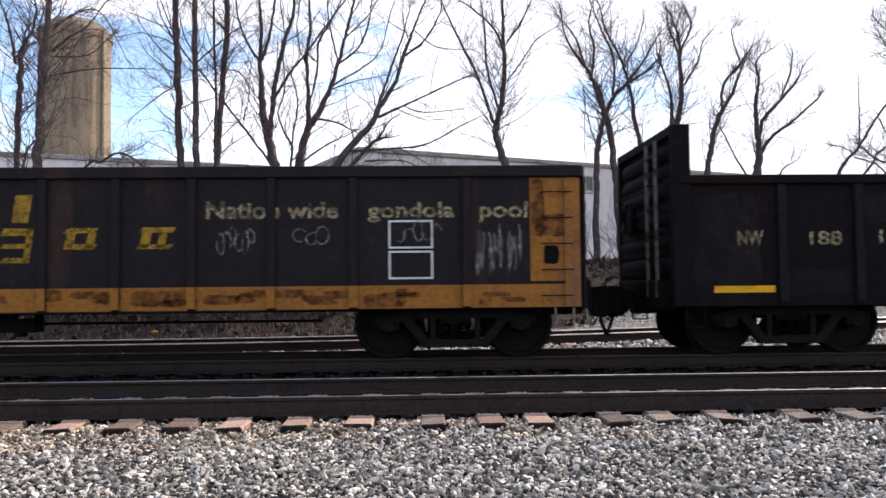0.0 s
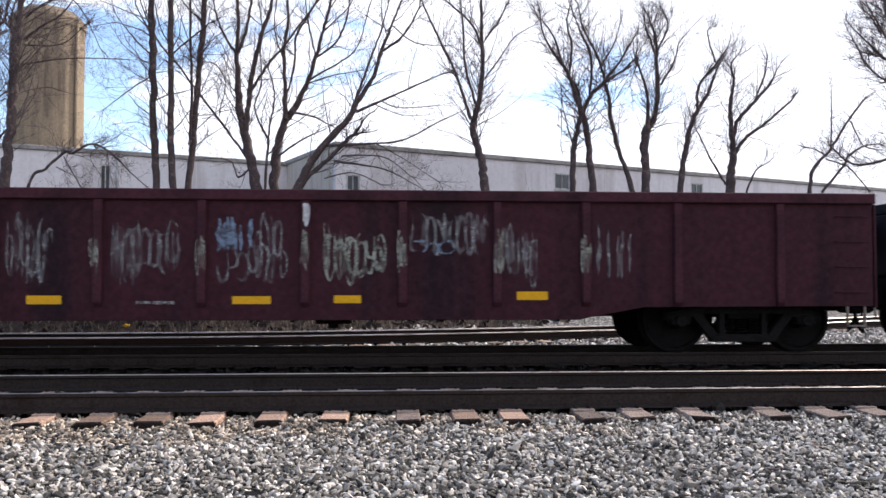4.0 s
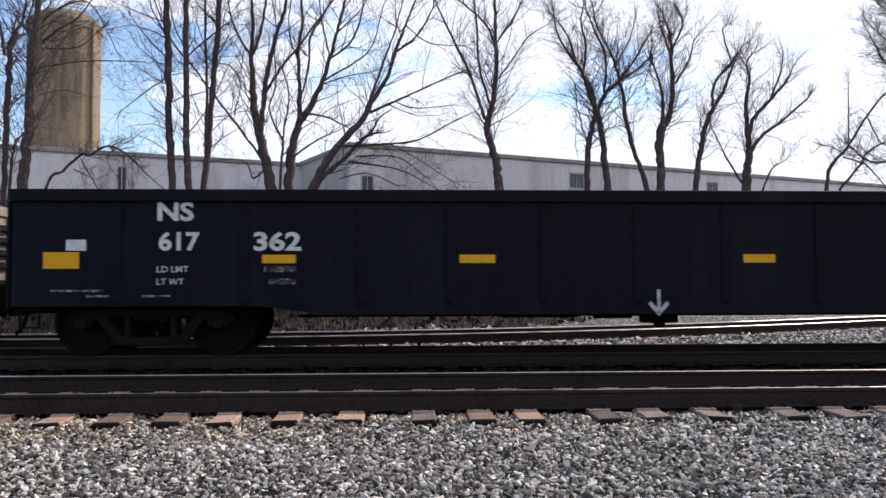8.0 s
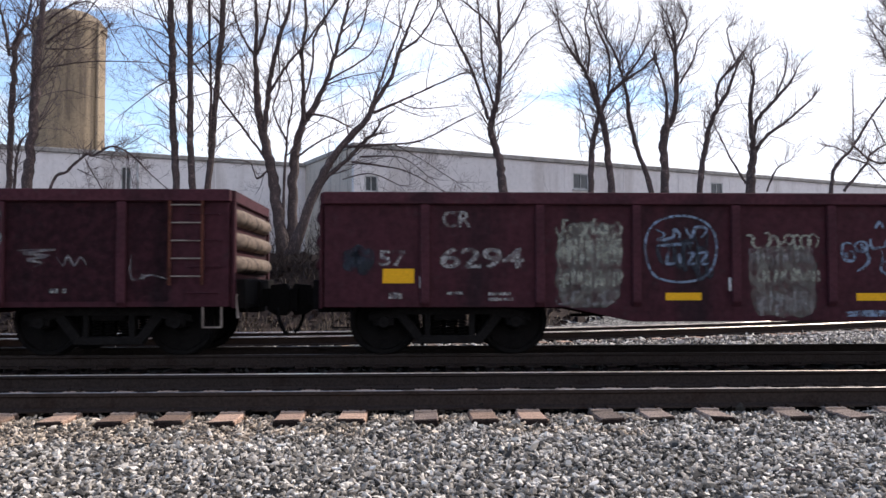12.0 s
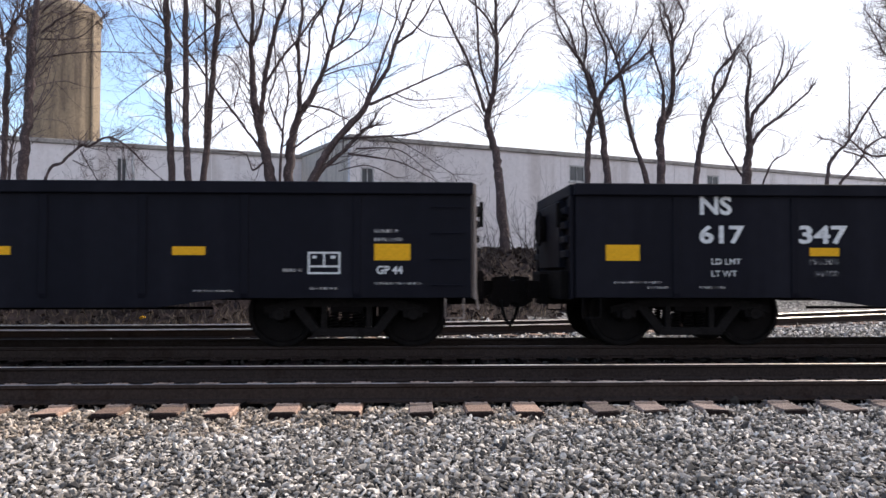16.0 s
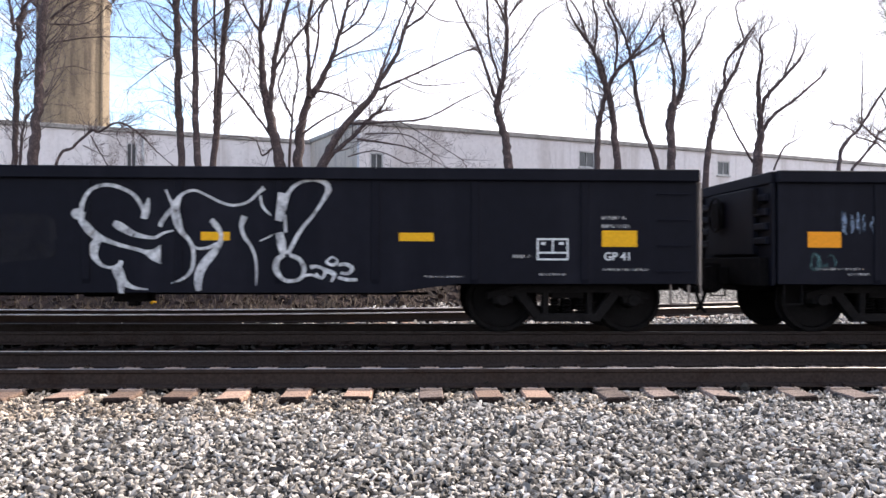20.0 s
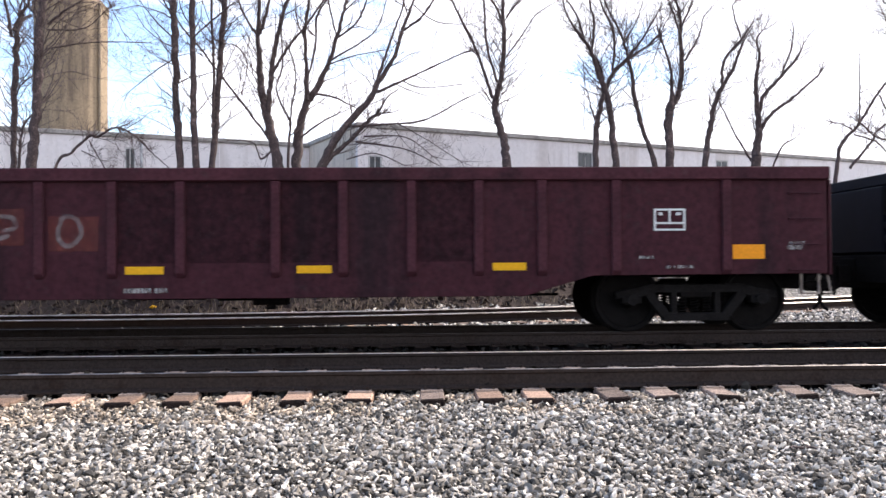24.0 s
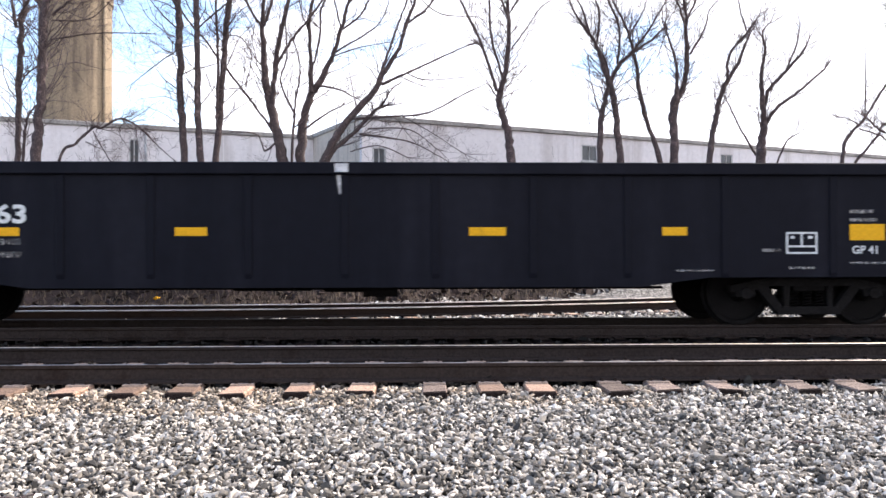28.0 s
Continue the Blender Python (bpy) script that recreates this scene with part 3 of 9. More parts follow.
def tie_mesh(seed, mat, length=2.6):
    rng = random.Random(seed)
    bm = bmesh.new()
    bmesh.ops.create_cube(bm, size=1.0)
    bmesh.ops.scale(bm, vec=(0.225, length, 0.18), verts=bm.verts)
    for v in bm.verts:
        v.co += Vector((rng.uniform(-0.010, 0.010), rng.uniform(-0.03, 0.03), rng.uniform(-0.006, 0.006)))
    for y in (-0.80, 0.80):
        bmesh.ops.bisect_plane(bm, geom=list(bm.verts) + list(bm.edges) + list(bm.faces), plane_co=(0, y, 0), plane_no=(0, 1, 0))
    me = to_mesh("tie", bm, mat, bevel=0.012)
    me.materials.append(M_TIE_END)
    me.materials.append(M_TIE_DARK)
    for p in me.polygons:
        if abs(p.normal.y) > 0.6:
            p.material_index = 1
        # nearly black from the near rail to the far end
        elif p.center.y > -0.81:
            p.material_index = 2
    return me


DARK_TIES = [tie_mesh(i + 10, M_TIE_DARK) for i in range(3)]
TIE_MESHES = [tie_mesh(i, M_TIE if i < 3 else M_TIE_GREY) for i in range(6)]   # first the rusty ones, then the grey ones


def straight_track(name, label, yc, ties, x0, x1, head, meshes=TIE_MESHES):
    track = thing(name, pose(0, yc, 0), label, "railway track", kind="structure")
    for side in (-1, 1):
        bm = bmesh.new()
        pulled(bm, [(y + side * GAUGE / 2, z + RAIL) for y, z in RAIL_OUTLINE], x0, x1)
        rail = part("rail", bm, M_RAIL, track, "rusty steel rail with a polished head")
        bm = bmesh.new()
        yy = side * GAUGE / 2
        w = 0.8 if side > 0 else 0.4
        pulled(bm, [(yy + u * w, RAIL + z) for u, z in CROWN], x0, x1)
        part("rail_head", bm, head if side > 0 or head is not M_HEAD else M_HEAD_DULL, rail, "worn running surface of the rail")
    bm = bmesh.new()
    box(bm, -0.10, 0.10, -0.17, 0.17, 0.001, 0.016)
    for sx in (-0.06, 0.06):
        for sy in (-0.10, 0.10):
            box(bm, sx - 0.012, sx + 0.012, sy - 0.02, sy + 0.02, 0.016, 0.045)
    plate = to_mesh("tie_plate", bm, M_PLATE if meshes is TIE_MESHES else M_RAIL)
    plate.materials.append(M_RAIL)
    for p in plate.polygons:
        p.material_index = 1 if p.center.z > 0.017 else 0
    for i, (x, shift, turn) in enumerate(ties):
        t = child("tie", meshes[(i % 3 + (3 if x > 0.6 + 1.5 * math.sin(2.7 * i) else 0)) % len(meshes)], track, pose(x, shift, -0.09, 0, 0, turn))
        if abs(x) < 7:
            for side in (-1, 1):
                child("tie_plate", plate, t, pose(0, side * GAUGE / 2 - shift, 0.09))
    return track


straight_track("track_1", "rusty rails on weathered wooden ties in ballast", NEAR, ties_near, -120, 120, M_HEAD)
straight_track("track_2", "rails under the train on dark wooden ties", TRAIN,
               [(-20 + 0.53 * i + random.uniform(-0.03, 0.03), random.uniform(-0.04, 0.04), random.uniform(-1, 1)) for i in range(76)], -150, 300, M_DARKHEAD, DARK_TIES)


def curved_track(name, label):
    track = thing(name, pose(0, 0, 0), label, "railway track", kind="structure")
    line = []
    x = -60.0
    while x < 60:
        slope = (yard_y(x + 0.05) - yard_y(x - 0.05)) / 0.1
        line.append((x, yard_y(x), math.atan(slope)))
        x += 0.6
    for side in (-1, 1):
        for kind in ("rail", "rail_head"):
            outline = RAIL_OUTLINE if kind == "rail" else CROWN
            bm = bmesh.new()
            rings = []
            for x, y, a in line:
                off = side * GAUGE / 2
                rings.append([bm.verts.new((x - math.sin(a) * (off + u), y + math.cos(a) * (off + u), RAIL + z)) for u, z in outline])
            for p, q in zip(rings, rings[1:]):
                for i in range(len(outline)):
                    j = (i + 1) % len(outline)
                    bm.faces.new((p[i], p[j], q[j], q[i]))
            if kind == "rail":
                rail = part("rail", bm, M_RAIL, track, "rusty steel rail with a polished head")
            else:
                part("rail_head", bm, M_HEAD, rail, "bright polished running surface")
    x = -14.0
    i = 0
    while x < 18:
        slope = (yard_y(x + 0.05) - yard_y(x - 0.05)) / 0.1
        child("tie", TIE_MESHES[i % 6], track, pose(x, yard_y(x), -0.09, 0, 0, math.degrees(math.atan(slope)) + random.uniform(-1, 1)))
        x += 0.53 * math.cos(math.atan(slope))
        i += 1
    return track


curved_track("track_3", "yard track curving away, rusty rails on wooden ties")

# ---- the train: open gondola wagons; each wagon's space has its origin at mid-length on the rail heads
HALF = 1.43                           # side sheet
FACE = -HALF - 0.004                  # paint on the side that faces the camera
WHEEL = 0.457


def wheelset_mesh():
    bm = bmesh.new()
    for s in (-1, 1):
        y = s * 0.755
        lathe(bm, [(0.10, y + s * 0.075), (0.13, y + s * 0.03), (0.38, y + s * 0.02), (0.40, y + s * 0.065), (0.450, y + s * 0.065), (0.457, y - s * 0.045), (0.485, y - s * 0.055), (0.485, y - s * 0.075), (0.40, y - s * 0.075), (0.37, y - s * 0.02), (0.12, y - s * 0.03)])
    bar(bm, (0, -1.02, 0), (0, 1.02, 0), 0.078, 10)
    for s in (-1, 1):
        for k in range(3):
            a = 2 * math.pi * k / 3
            bar(bm, (0.05 * math.cos(a), s * 1.02, 0.05 * math.sin(a)), (0.05 * math.cos(a), s * 1.05, 0.05 * math.sin(a)), 0.014, 6)
    return to_mesh("wheelset", bm, M_WHEEL)


def side_frame_mesh():
    bm = bmesh.new()
    y0, y1 = -0.085, 0.085
    prism(bm, [(-1.10, 0.56), (-0.66, 0.66), (0.66, 0.66), (1.10, 0.56), (1.10, 0.46), (0.72, 0.50), (0.60, 0.56), (-0.60, 0.56), (-0.72, 0.50), (-1.10, 0.46)], y0, y1)
    for s in (-1, 1):
        prism(bm, [(s * 0.72, 0.52), (s * 0.60, 0.58), (s * 0.34, 0.24), (s * 0.44, 0.17)], y0 + 0.01, y1 - 0.01)
        prism(bm, [(s * 0.34, 0.26), (s * 0.26, 0.26), (s * 0.26, 0.58), (s * 0.34, 0.58)], y0 + 0.015, y1 - 0.015)
        prism(bm, [(s * 0.76, 0.40), (s * 1.02, 0.40), (s * 1.03, 0.50), (s * 0.75, 0.50)], y0 - 0.02, y1 + 0.02)
        bar(bm, (s * 0.89, y0 - 0.06, 0.457), (s * 0.89, y1, 0.457), 0.085, 10)
    prism(bm, [(-0.46, 0.16), (0.46, 0.16), (0.40, 0.27), (-0.40, 0.27)], y0, y1)
    return to_mesh("side_frame", bm, M_FRAME, bevel=0.01)


def spring_mesh():
    bm = bmesh.new()
    rings = []
    for i in range(49):
        a = i / 48 * 5 * 2 * math.pi
        c = Vector((0.058 * math.cos(a), 0.058 * math.sin(a), 0.27 + 0.20 * i / 48))
        rings.append([bm.verts.new(c + Vector((0.017 * math.cos(t) * math.cos(a), 0.017 * math.cos(t) * math.sin(a), 0.017 * math.sin(t)))) for t in (0, 2.09, 4.19)])
    for p, q in zip(rings, rings[1:]):
        for i in range(3):
            bm.faces.new((p[i], p[(i + 1) % 3], q[(i + 1) % 3], q[i]))
    return to_mesh("spring", bm, M_UNDER)


def bolster_mesh():
    bm = bmesh.new()
    pulled(bm, [(-1.08, 0.48), (1.08, 0.48), (1.06, 0.60), (0.3, 0.66), (-0.3, 0.66), (-1.06, 0.60)], -0.22, 0.22)
    bar(bm, (0, 0, 0.62), (0, 0, 0.72), 0.2, 14)
    for s in (-1, 1):
        box(bm, s * 0.42 - 0.03, s * 0.42 + 0.03, -0.85, 0.85, 0.30, 0.42)
    return to_mesh("bolster", bm, M_UNDER, bevel=0.01)


def coupler_mesh():
    """A knuckle coupler on its shank, pointing to +x from the wagon's end."""
    bm = bmesh.new()
    box(bm, -0.40, 0.16, -0.24, 0.24, 0.56, 1.00)
    box(bm, 0.0, 0.34, -0.11, 0.11, 0.64, 0.90)
    prism(bm, [(0.24, 0.60), (0.36, 0.52), (0.52, 0.51), (0.58, 0.60), (0.58, 0.86), (0.52, 0.97), (0.30, 0.95)], -0.20, 0.06)
    prism(bm, [(0.46, 0.56), (0.62, 0.60), (0.62, 0.88), (0.46, 0.92)], 0.06, 0.17)
    bar(bm, (0.15, 0.05, 0.62), (0.15, -1.2, 0.72), 0.014, 6)
    bar(bm, (0.15, -1.2, 0.72), (0.15, -1.25, 0.50), 0.014, 6)
    return to_mesh("coupler", bm, M_UNDER, bevel=0.012)


def hose_mesh():
    """An air hose hanging in a curve, ending in its metal glad-hand."""
    bm = bmesh.new()
    rings = []
    for i in range(13):
        u = i / 12
        c = (0.40 + 0.16 * u ** 1.3, -0.26 + 0.03 * u, 0.62 - 0.36 * math.sin(u * math.pi / 2))
        lean = math.atan2(0.36 * math.cos(u * math.pi / 2) * 1.57, 0.21 * u ** 0.3)
        r = 0.040 if i == 12 else 0.027
        rings.append([bm.verts.new((c[0] + r * math.cos(k) * math.sin(lean), c[1] + r * math.sin(k), c[2] + r * math.cos(k) * math.cos(lean))) for k in (math.pi * j / 3 for j in range(6))])
    for p, q in zip(rings, rings[1:]):
        for j in range(6):
            bm.faces.new((p[j], p[(j + 1) % 6], q[(j + 1) % 6], q[j]))
    bm.faces.new(rings[0])
    bm.faces.new(rings[-1][::-1])
    bmesh.ops.recalc_face_normals(bm, faces=bm.faces)
    return to_mesh("air_hose", bm, M_HOSE, smooth=True)


WHEELSET, SIDE_FRAME, SPRING, BOLSTER, COUPLER, HOSE = wheelset_mesh(), side_frame_mesh(), spring_mesh(), bolster_mesh(), coupler_mesh(), hose_mesh()
LENGTHS = []
CARS = []                             # wagon, mid-length place along the line at the start
WHEELSETS = []


def truck(car, x):
    t = child("truck", BOLSTER, car, pose(x, 0, 0), "cast steel two-axle truck, black with grime")
    for s in (-1, 1):
        child("side_frame", SIDE_FRAME, t, pose(0, s * 0.99, 0))
        for k in (-0.17, 0.0, 0.17):
            child("spring", SPRING, t, pose(k, s * 0.99, 0))
        w = child("wheelset", WHEELSET, t, pose(s * 0.89, 0, WHEEL))
        WHEELSETS.append(w)
    return t


MESHES = {}


def cached(key, make):
    if key not in MESHES:
        MESHES[key] = make()
    return MESHES[key]


def side_panel_mesh(length, sill, belly, top, mat, tc):
    """A side sheet whose lower edge drops between the trucks."""
    h = length / 2
    a, b = tc - 1.5, tc - 2.4
    bm = bmesh.new()
    prism(bm, [(-h, sill), (-a, sill), (-b, belly), (b, belly), (a, sill), (h, sill), (h, top), (-h, top)], -0.03, 0.03)
    return to_mesh("side_panel", bm, mat, bevel=0.006)


def gondola(x_mid, length, top, label, paint, posts, post_depth=0.02, post_width=0.10, sill=0.68, belly=0.56, rim=0.16, end_mat=None, post_mat=None, ribs=(), bulkhead=0.0, ladder=True, flat_end=False, brake_end=-1, slatted=False):
    car = thing("gondola_car", pose(x_mid, TRAIN, RAIL), label, "gondola car", "gondola cars of the freight train")
    h = length / 2
    tc = h - 1.65
    CARS.append((car, x_mid))
    end_mat = end_mat or M_ENDGREY
    post_mat = post_mat or (M_MAROON_LIT if paint is M_MAROON else paint)
    rim_mat = post_mat if paint is M_MAROON else paint
    key = (length, sill, belly, top, paint.name)
    panel = cached(("side", *key), lambda: side_panel_mesh(length, sill, belly, top - 0.02, paint, tc))
    for s in (-1, 1):
        child("side_panel", panel, car, pose(0, s * (HALF - 0.03), 0))
    bm = bmesh.new()
    box(bm, -h + 0.06, h - 0.06, -HALF + 0.06, HALF - 0.06, sill + 0.14, sill + 0.20)
    part("floor", bm, M_RUST, car, "rust-brown steel floor")
    bm = bmesh.new()
    box(bm, -h + 0.02, h - 0.02, -0.17, 0.17, sill - 0.06, sill + 0.14)
    for k in range(-5, 6):
        box(bm, k * length / 12 - 0.05, k * length / 12 + 0.05, -HALF + 0.07, HALF - 0.07, sill + 0.02, sill + 0.14)
    part("underframe", bm, M_UNDER, car)

    # top chord: two long members and two across the ends
    def chord():
        bm = bmesh.new()
        box(bm, -h - 0.02, h + 0.02, -0.07, 0.05, top - rim, top)
        return to_mesh("side_chord", bm, rim_mat, bevel=0.012)
    ch = cached(("chord", length, top, rim, paint.name), chord)
    child("side_chord", ch, car, pose(0, -HALF, 0))
    child("side_chord", ch, car, pose(0, HALF, 0, 0, 0, 180))

    def across(mat):
        bm = bmesh.new()
        box(bm, -0.07, 0.05, -HALF + 0.06, HALF - 0.06, top - rim, top - 0.003)
        return to_mesh("end_chord", bm, mat, bevel=0.012)
    ac = cached(("across", top, rim, rim_mat.name), lambda: across(rim_mat))
    child("end_chord", ac, car, pose(-h, 0, 0))
    # the sunlit end's chord is pale by colour
    if flat_end:
        ac = cached(("across", top, rim, end_mat.name), lambda: across(end_mat))
    child("end_chord", ac, car, pose(h, 0, 0, 0, 0, 180))

    # ends: a sheet with pressed ribs across it
    def end(mat):
        bm = bmesh.new()
        box(bm, -0.03, 0.03, -HALF + 0.06, HALF - 0.06, sill, top - rim)
        return to_mesh("end_panel", bm, mat, bevel=0.008)

    def end_rib(mat):
        bm = bmesh.new()
        # a half-round pressing whose ends run out into the sheet
        rows = []
        for y, k in ((-HALF + 0.10, 0.05), (-HALF + 0.20, 0.75), (-HALF + 0.34, 1.0), (HALF - 0.34, 1.0), (HALF - 0.20, 0.75), (HALF - 0.10, 0.05)):
            rows.append([bm.verts.new((-0.031 - 0.115 * k * math.sin(t), y, -0.115 * math.cos(t) * (0.5 + 0.5 * k))) for t in (math.pi * i / 7 for i in range(8))])
        for p, q in zip(rows, rows[1:]):
            for i in range(7):
                bm.faces.new((p[i], p[i + 1], q[i + 1], q[i]))
        bm.faces.new(rows[0][::-1])
        bm.faces.new(rows[-1])
        return to_mesh("rib", bm, mat, smooth=True)

    def end_sill():
        bm = bmesh.new()
        box(bm, -0.17, -0.031, -1.22, 1.22, sill - 0.03, sill + 0.36)
        return to_mesh("end_sill", bm, M_UNDER, bevel=0.012)

    def corner(mat):
        bm = bmesh.new()
        box(bm, -0.07, -0.031, -0.06, 0.06, sill - 0.02, top - rim)
        return to_mesh("corner_post", bm, mat, bevel=0.008)
    # sun and shade by colour: the +x end pale, the -x end dark
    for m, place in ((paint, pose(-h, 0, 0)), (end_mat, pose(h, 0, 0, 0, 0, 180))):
        # behind ribs the sheet stays dark, painting the pockets' shadow
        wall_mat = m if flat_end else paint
        e = child("end_panel", cached(("end", sill, top, rim, wall_mat.name), lambda: end(wall_mat)), car, place, "ribbed steel end wall")
        count = int((top - rim - sill - 0.40) / 0.31)
        if slatted and m is end_mat:
            # flat bars over a sheet painted black as a shaded recess, on either side of a wide middle plate
            bm = bmesh.new()
            box(bm, -0.055, -0.031, -HALF + 0.16, HALF - 0.16, sill + 0.38, top - rim - 0.02)
            part("recess", bm, M_UNDER, e, "black sheet that paints the shade in the openings between the bars")
            bm = bmesh.new()
            box(bm, -0.13, -0.057, -0.42, 0.30, sill + 0.36, top - rim - 0.01)
            part("end_plate", bm, M_ENDBROWN, e, "brown steel plate", bevel=0.012)
            bm = bmesh.new()
            box(bm, -0.20, -0.132, -0.55, 0.42, sill + 0.42, sill + 0.80)
            part("brake_step", bm, M_ENDBROWN, e, "brown steel brake platform", bevel=0.012)
            bm = bmesh.new()
            box(bm, -0.115, -0.057, -0.34, 0.34, -0.075, 0.075)
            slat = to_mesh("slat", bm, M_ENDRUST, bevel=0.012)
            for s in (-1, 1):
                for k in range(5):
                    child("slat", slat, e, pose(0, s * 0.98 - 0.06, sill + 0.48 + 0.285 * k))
        elif flat_end:
            # a smooth plate between two columns of short ribs, dark to stand for shaded openings
            def door():
                bm = bmesh.new()
                box(bm, -0.12, -0.031, -0.88, 0.88, sill + 0.40, top - rim - 0.02)
                return to_mesh("end_plate", bm, m, bevel=0.012)

            def dark_opening():
                bm = bmesh.new()
                prism(bm, [(-0.031, -0.06), (-0.12, -0.045), (-0.12, 0.045), (-0.031, 0.06)], -0.20, 0.20)
                return to_mesh("rib", bm, paint, bevel=0.01)
            child("end_plate", cached(("door", sill, top, rim, m.name), door), e)
            if m is not paint:
                for k, (w, dy) in enumerate(((0.16, 0.05), (0.30, 0.0), (0.22, 0.03))):
                    bm = bmesh.new()
                    box(bm, -0.124, -0.1205, 0.10 - dy - w / 2, 0.10 - dy + w / 2, 1.62 - 0.17 * k, 1.70 - 0.17 * k)
                    part("end_stencil", bm, M_WHITE, e, "worn white stencilling")
            for s in (-1, 1):
                for k in range(4):
                    child("rib", cached(("dark_opening", paint.name), dark_opening), e, pose(0, s * 1.10, sill + 0.40 + (top - rim - sill - 0.40) * (k + 0.95) / 4.9))
        else:
            for k in range(count):
                child("rib", cached(("rib", m.name), lambda: end_rib(m)), e, pose(0, 0, sill + 0.56 + 0.31 * k))
        child("end_sill", cached(("end_sill", sill), end_sill), e, None, "grimy black end sill")
        for s in (-1, 1):
            child("corner_post", cached(("corner", sill, top, rim, wall_mat.name), lambda: corner(wall_mat)), e, pose(0, s * (HALF - 0.08), 0))

    # side posts
    def post():
        bm = bmesh.new()
        w = post_width / 2
        pulled(bm, [(-0.002, sill - 0.01), (-post_depth, sill + 0.06), (-post_depth, top - rim), (-0.002, top - rim)], -w, w)
        return to_mesh("side_post", bm, post_mat, bevel=min(0.01, post_depth / 3))
    po = cached(("post", post_depth, post_width, sill, top, rim, post_mat.name), post)
    for x in posts:
        child("side_post", po, car, pose(x, -HALF, 0))
        child("side_post", po, car, pose(x, HALF, 0, 0, 0, 180))

    # panels stiffened by pressed ribs
    if ribs:
        def pressed(w):
            bm = bmesh.new()
            for z in (1.62, 1.42, 1.22, 1.02):
                prism(bm, [(-w, z), (-w + 0.08, z + 0.055), (w - 0.08, z + 0.055), (w, z), (w - 0.08, z - 0.055), (-w + 0.08, z - 0.055)], -0.045, 0.0)
            return to_mesh("pressed_ribs", bm, paint, bevel=0.02)
        for x, w in ribs:
            child("pressed_ribs", cached(("ribs", round(w, 2), paint.name), lambda: pressed(w)), car, pose(x, -HALF, 0))

    if bulkhead:
        def wall():
            bm = bmesh.new()
            box(bm, -0.05, 0.0, -HALF + 0.06, HALF - 0.06, sill, bulkhead - 0.1)
            return bm

        def lining():
            bm = bmesh.new()
            box(bm, 0.003, 0.05, -HALF + 0.06, HALF - 0.06, sill + 0.2, bulkhead - 0.1)
            return bm

        def stile():
            bm = bmesh.new()
            box(bm, -0.15, 0.10, -0.06, 0.06, sill, bulkhead)
            return bm

        def cap():
            bm = bmesh.new()
            box(bm, -0.15, 0.10, -HALF + 0.065, HALF - 0.065, bulkhead - 0.13, bulkhead - 0.003)
            return bm

        def ladder_stile():
            bm = bmesh.new()
            box(bm, -0.24, -0.20, -0.022, 0.022, 0.80, bulkhead - 0.14)
            return bm

        def rung():
            bm = bmesh.new()
            bar(bm, (-0.22, -0.95, 0), (-0.22, -0.5, 0), 0.013)
            for y in (-0.95, -0.5):
                bar(bm, (-0.22, y, 0), (0, y, 0), 0.013)
            return to_mesh("rung", bm, paint)
        # bulkhead faces towards the sun are tan, those away from it dark
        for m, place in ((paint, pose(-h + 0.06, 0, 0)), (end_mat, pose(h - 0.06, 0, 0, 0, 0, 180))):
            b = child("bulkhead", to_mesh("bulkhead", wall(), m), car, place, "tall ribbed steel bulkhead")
            st = to_mesh("stile", stile(), paint, bevel=0.01)
            for s in (-1, 1):
                child("stile", st, b, pose(0, s * (HALF - 0.01), 0))
            child("lining", to_mesh("lining", lining(), end_mat if m is paint else M_LINING), b)
            child("cap_rail", to_mesh("cap_rail", cap(), paint, bevel=0.01), b)
            for z in np.arange(0.95, bulkhead - 0.2, 0.36):
                child("rung", cached(("rung", paint.name), rung), b, pose(0, 0, float(z)))
            rail = cached(("ladder_stile", end_mat.name), lambda: to_mesh("ladder_stile", ladder_stile(), end_mat))
            for y in (-0.95, -0.5):
                child("ladder_stile", rail, b, pose(0, y if m is paint else -y, 0))
            rib = cached(("bulkhead_rib", m.name), lambda: end_rib(m))
            for k in range(8):
                child("rib", rib, b, pose(-0.02, 0, sill + 0.22 + 0.268 * k))

    # grab irons in columns at the corners, and sill steps under them
    def grab():
        bm = bmesh.new()
        bar(bm, (-0.2, -0.055, 0), (0.2, -0.055, 0), 0.009)
        for s in (-0.2, 0.2):
            bar(bm, (s, 0.0, 0), (s, -0.06, 0), 0.009)
        return to_mesh("grab_iron", bm, paint)

    def step(mat):
        bm = bmesh.new()
        for s in (-0.12, 0.12):
            box(bm, s - 0.010, s + 0.010, -0.02, 0.02, -0.26, 0.02)
        box(bm, -0.12, 0.12, -0.03, 0.03, -0.275, -0.255)
        return to_mesh("sill_step", bm, mat)
    if ladder:
        g = cached(("grab", paint.name), grab)
        for place in (pose(h - 0.32, -HALF, 0), pose(-h + 0.32, HALF, 0, 0, 0, 180), pose(h + 0.02, -0.95, 0, 0, 0, 90), pose(-h - 0.02, 0.95, 0, 0, 0, -90)):
            for z in np.arange(0.85, top - rim, 0.34):
                child("grab_iron", g, car, place @ pose(0, 0, float(z)))
    # steps at the +x end are pale: their sunlit glint is in the colour
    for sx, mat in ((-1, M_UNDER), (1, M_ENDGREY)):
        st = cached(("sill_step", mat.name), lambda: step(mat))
        for sy in (-1, 1):
            child("sill_step", st, car, pose(sx * (h - 0.22), sy * (HALF - 0.05), sill))

    # upright brackets standing off the flat ends
    def bracket():
        bm = bmesh.new()
